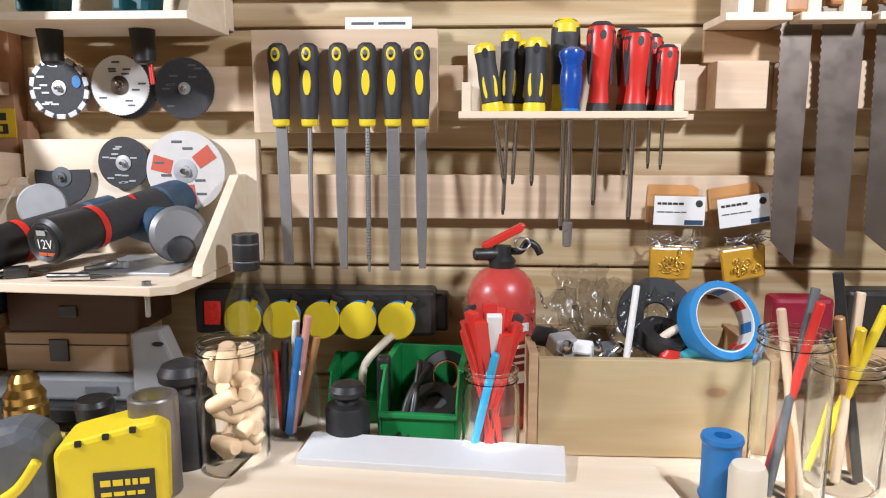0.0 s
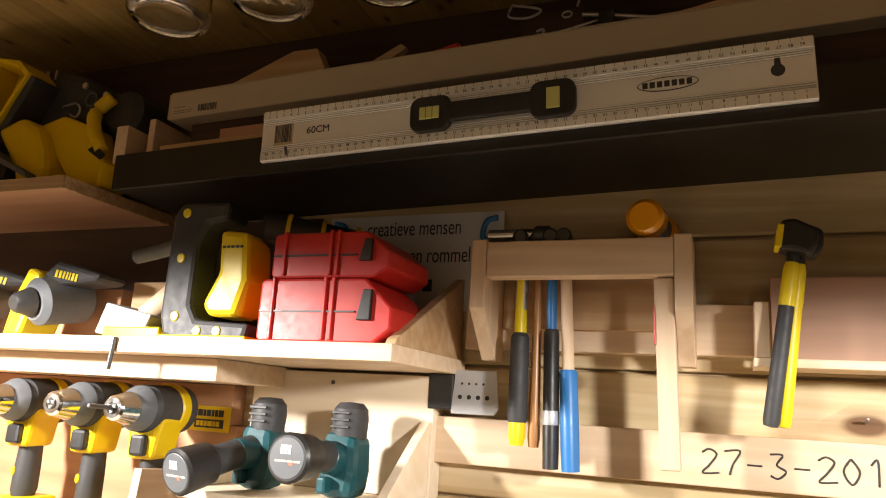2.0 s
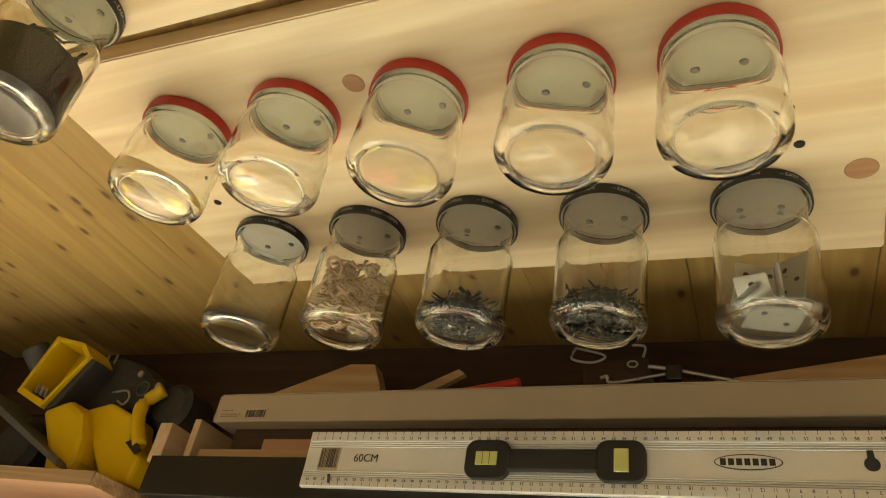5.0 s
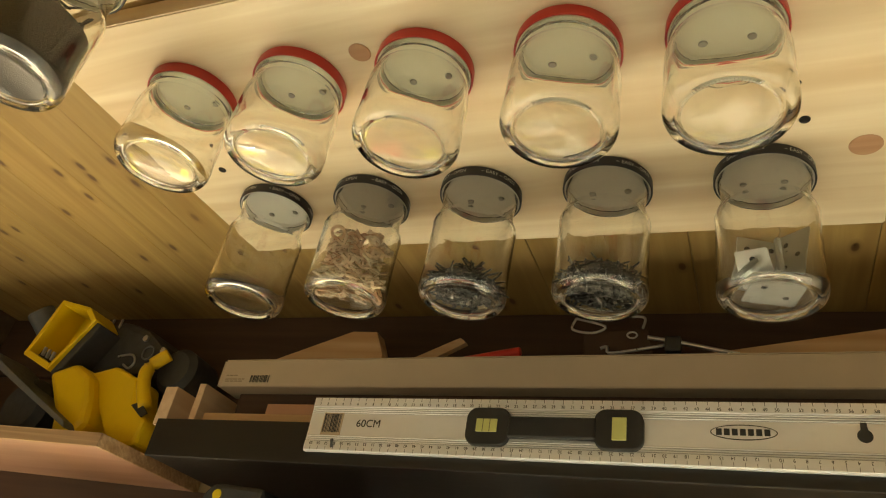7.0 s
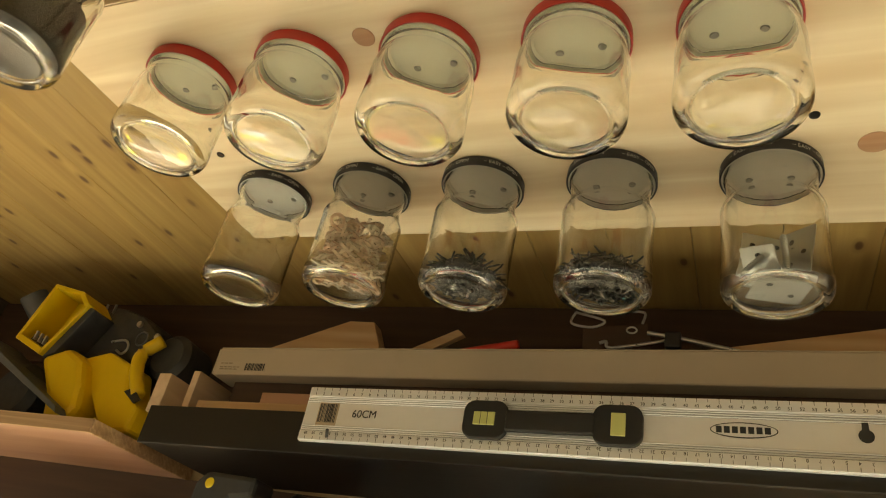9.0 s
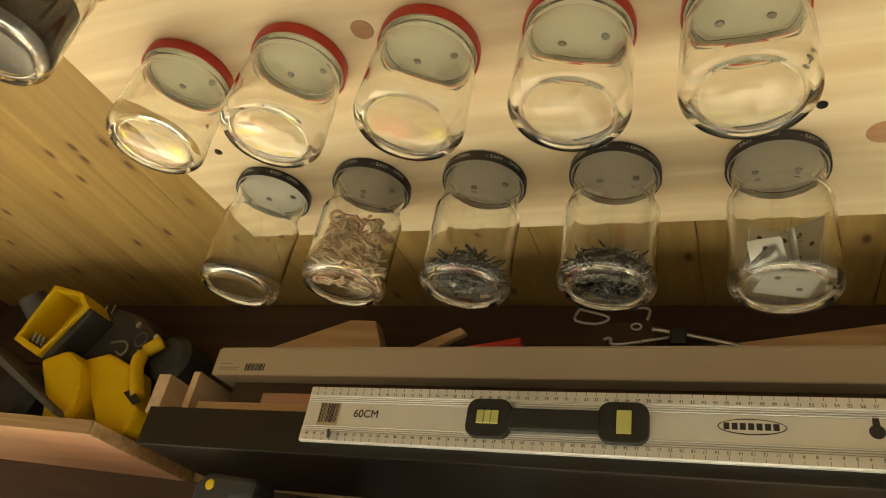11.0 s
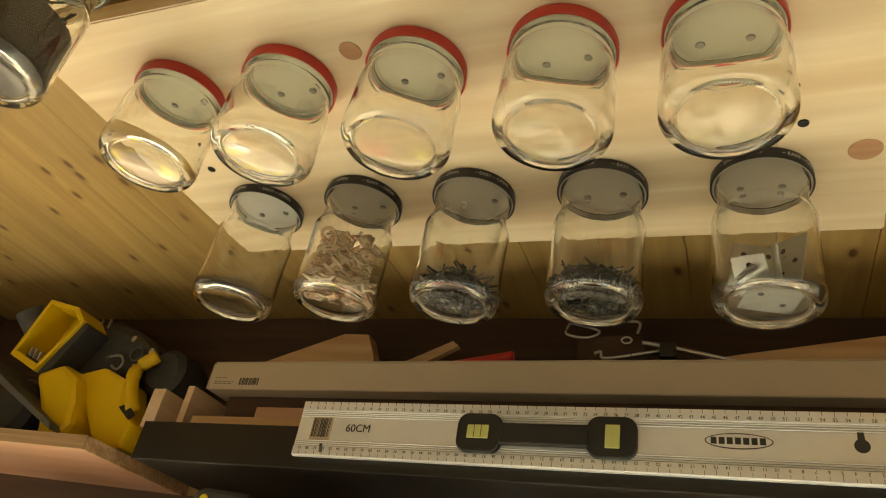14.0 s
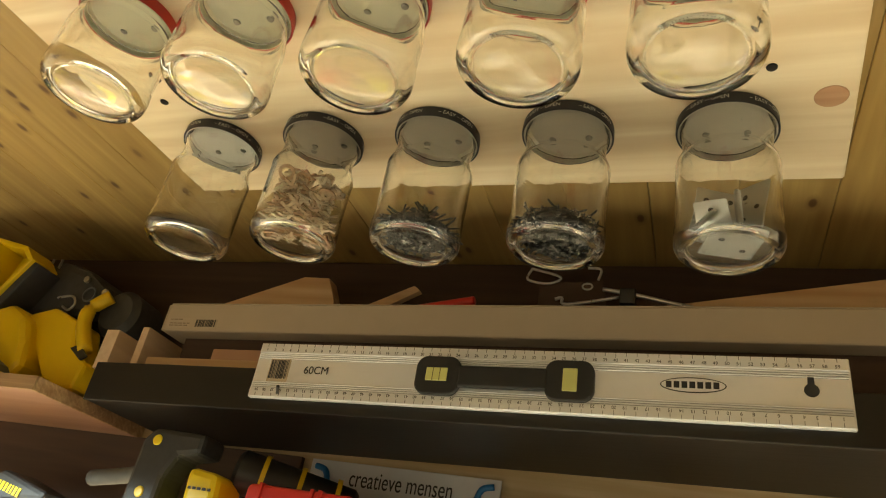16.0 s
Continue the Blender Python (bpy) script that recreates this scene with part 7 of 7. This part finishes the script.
part("spool", lathe([(0.008, 0), (0.019, 0), (0.020, 0.003), (0.018, 0.008), (0.018, 0.054), (0.020, 0.058), (0.019, 0.062), (0.008, 0.062), (0.008, 0)], 32), BLUEP, br)
cn = thing("cream_tube", "cream plastic tube with rounded top", "tube", pose(0.292, -0.352, BENCH + 0.012))
part("tube", lathe([(0, 0), (0.015, 0), (0.0165, 0.003), (0.0165, 0.046), (0.014, 0.052), (0, 0.054)], 30), CREAM, cn)

# ---- left end of the bench ----
bx = thing("wooden_case", "small pale wooden box with a dark metal clasp", "box", pose(-0.458, -0.130, 1.008))
part("body", box(-0.078, 0, 0, 0.078, 0.10, 0.050, 0.002), PINE, bx)
part("lid_line", box(-0.0785, -0.0006, 0.034, 0.0785, 0.003, 0.0355, 0), NUM, bx)
part("clasp", box(-0.020, -0.003, 0.014, 0.004, 0, 0.042, 0.001), DARKSTEEL, bx, "dark clasp")
bb = thing("brown_case", "dark brown wooden case on the pale box", "case", pose(-0.450, -0.130, 1.0585))
part("body", box(-0.080, 0, 0, 0.085, 0.10, 0.050, 0.003), wood("dark_brown_case", (0.12, 0.07, 0.045), (0.08, 0.045, 0.03), "x", 0, 0.5), bb)
part("clasp", box(-0.012, -0.003, 0.020, 0.010, 0, 0.034, 0.001), DARKSTEEL, bb)
gc = thing("grey_case", "grey plastic tool case lying under the wooden box", "case", pose(-0.455, -0.150, 0.978))
part("body", box(-0.085, 0, 0, 0.095, 0.13, 0.0295, 0.004), paint("mid_grey_case", (0.22, 0.23, 0.24), 0.45), gc)
part("latch", box(0.03, -0.003, 0.010, 0.07, 0, 0.020, 0.001), GREYP, gc)
dk = thing("black_case", "black plastic tool case lying on the bench", "case", pose(-0.450, -0.170, BENCH + 0.0005))
part("body", box(-0.10, 0, 0, 0.11, 0.15, 0.032, 0.004), BLACKP, dk)
part("handle", tube([(-0.03, -0.002, 0.016), (-0.02, -0.016, 0.016), (0.02, -0.016, 0.016), (0.03, -0.002, 0.016)], 0.005, 10), BLACKP, dk)
gp = thing("grey_case", "grey plastic case standing open beside the boxes", "case", pose(-0.352, -0.145, BENCH))
part("shell", slab([(-0.012, 0.0), (0.050, 0.0), (0.050, 0.060), (0.025, 0.125), (-0.012, 0.120)], 0.030, 0.004, None, pose(0, -0.01, 0)), paint("pale_grey_case", (0.30, 0.30, 0.30), 0.5), gp)
part("slot", slab(oval(0.030, 0.112, 0.007, 0.003, 14), 0.002, 0, None, pose(-0.008, -0.0108, -0.004)), BLACKP, gp)
bv = thing("brass_fitting", "worn brass fitting with a domed nut and holes", "fitting", pose(-0.452, -0.225, BENCH))
part("body", lathe([(0, 0), (0.021, 0), (0.023, 0.003), (0.023, 0.058), (0.021, 0.062), (0.0215, 0.070), (0.016, 0.078), (0.016, 0.086), (0.010, 0.094), (0, 0.095)], 32), BRASS, bv)
for a in (-50, 0, 50):
    for zz in (0.022, 0.042):
        part("hole", lathe([(0, 0.0006), (0.0035, 0.0006), (0.0035, 0), (0, 0)], 12, None, pose(0, 0, 0, 0, 0, a + zz * 900) @ pose(0, -0.0229, zz, 90)), NUM, bv)
yb = thing("yellow_ball", "yellow ball-shaped knob lying on the bench", "knob", pose(-0.405, -0.255, BENCH))
part("ball", lathe([(0, 0), (0.012, 0.003), (0.019, 0.012), (0.019, 0.022), (0.012, 0.034), (0, 0.037)], 26), paint("pale_yellow", (0.60, 0.50, 0.10), 0.4), yb)
cb = thing("cup_brush", "black wire cup brush on the bench", "brush", pose(-0.370, -0.230, BENCH))
part("cup", lathe([(0, 0.035), (0.012, 0.036), (0.019, 0.044), (0.021, 0.062), (0.018, 0.068), (0, 0.066)], 24), BLACKP, cb)
part("stem", rod((0, 0, 0.0), (0, 0, 0.040), 0.005), DARKSTEEL, cb)
hw = thing("wooden_tool", "reddish wooden tool handle lying on the bench", "handle", pose(-0.330, -0.230, BENCH + 0.03))
part("handle", rod((-0.055, -0.03, -0.015), (0.035, 0.01, 0.022), 0.009, 0.008), paint("red_brown_wood", (0.26, 0.10, 0.07), 0.5), hw)
# work light with ten diodes
wl = thing("work_light", "blue and silver cordless work light with ten diodes", "work light", pose(-0.512, -0.285, BENCH, -8, 6, 10))
part("head", box(-0.029, -0.011, 0.045, 0.029, 0.014, 0.130, 0.006), NAVY, wl, "dark lamp head")
part("bezel", slab(rrect(0, 0.0885, 0.056, 0.080, 0.007), 0.004, 0.001, None, pose(0, -0.0135, 0)), GREYSTEEL, wl, "silver bezel")
part("bezel_gap", slab(rrect(0, 0.0885, 0.046, 0.070, 0.006), 0.001, 0, None, pose(0, -0.0140, 0)), BLACKP, wl)
part("face", box(-0.020, -0.0148, 0.0565, 0.020, -0.0135, 0.1205, 0.001), PAPER, wl, "white diode panel")
for k in range(10):
    part("diode", lathe([(0, 0.002), (0.0045, 0.0022), (0.0055, 0.0008), (0.0055, 0), (0, 0)], 16, None, pose(-0.010 + 0.020 * (k % 2), -0.0148, 0.064 + 0.0125 * (k // 2), 90)), CHROME, wl, "clear diode lens")
part("cap", lathe([(0, 0.150), (0.015, 0.149), (0.019, 0.142), (0.020, 0.130), (0, 0.130)], 26), BLACKP, wl, "black cap")
part("base", box(-0.028, -0.014, 0.010, 0.028, 0.016, 0.044, 0.004), NAVY, wl, "blue base")
part("switch", box(-0.012, -0.017, 0.018, 0.012, -0.013, 0.036, 0.002), REDP, wl, "red switch")
for sx in (-1, 1):
    part("stand_leg", tube([(sx * 0.032, 0.0, 0.036), (sx * 0.040, -0.004, 0.020), (sx * 0.036, -0.014, 0.002)], 0.006, 10), GREYSTEEL, wl, "silver leg")
# yellow battery tool in front
yt2 = thing("cordless_tool", "grey and yellow cordless tool lying on the bench", "power tool", pose(-0.345, -0.335, BENCH, 0, 0, 14))
part("battery", slab([(0.0, 0.0), (0.098, 0.0), (0.100, 0.080), (0.090, 0.090), (0.006, 0.072), (0, 0.064)], 0.06, 0.006, None, pose(0, -0.03, 0)), YELLOWB, yt2, "yellow battery")
part("label", box(0.034, -0.0315, 0.006, 0.088, -0.0298, 0.044, 0.001), NUM, yt2, "black label")
part("print", bars(5, 0.007, 0.006, 0.002, 2), YELLOWB, yt2, "plain yellow bars").data.transform(pose(0.040, -0.0317, 0.030))
part("print", bars(4, 0.008, 0.004, 0.002, 6), YELLOWB, yt2).data.transform(pose(0.040, -0.0317, 0.020))
for k in range(3):
    part("slot", box(0.020 + k * 0.024, -0.0315, 0.070 + k * 0.005, 0.026 + k * 0.024, -0.028, 0.076 + k * 0.005, 0.001), BLACKP, yt2)
part("body", slab([(-0.085, 0.010), (-0.004, 0.0), (-0.004, 0.075), (-0.03, 0.092), (-0.075, 0.080)], 0.058, 0.014, None, pose(0, -0.028, 0)), GREYP, yt2, "grey body")
part("trim", tube([(-0.055, -0.031, 0.020), (-0.030, -0.032, 0.035), (-0.012, -0.032, 0.060)], 0.005, 10), YELLOWB, yt2, "yellow trim")
bg = thing("black_case", "black plastic moulded case at the cabinet foot", "case", pose(-0.66, -0.16, BENCH))
part("body", slab([(-0.12, 0), (0.085, 0), (0.080, 0.045), (0.03, 0.072), (-0.12, 0.080)], 0.12, 0.008, None, pose(0, -0.05, 0)), BLACKP, bg)
part("handle", tube([(-0.06, -0.055, 0.03), (-0.04, -0.072, 0.04), (0.02, -0.072, 0.036), (0.04, -0.055, 0.026)], 0.008, 10), BLACKP, bg)
pn = thing("blue_pens", "blue and white pens lying on the bench", "pen", pose(-0.60, -0.31, BENCH))
for k in range(3):
    part("pen", rod((-0.05, k * 0.012 - 0.01, 0.005), (0.04, k * 0.016 - 0.022, 0.006), 0.0045), (BLUEP, PAPER, BLUEP)[k], pn)

# rows of tiny print count as one loose field
for o in list(scene.objects):
    if o.name.split(".")[0] in ("print", "barcode") and o.parent:
        o["kind"] = "stuff"
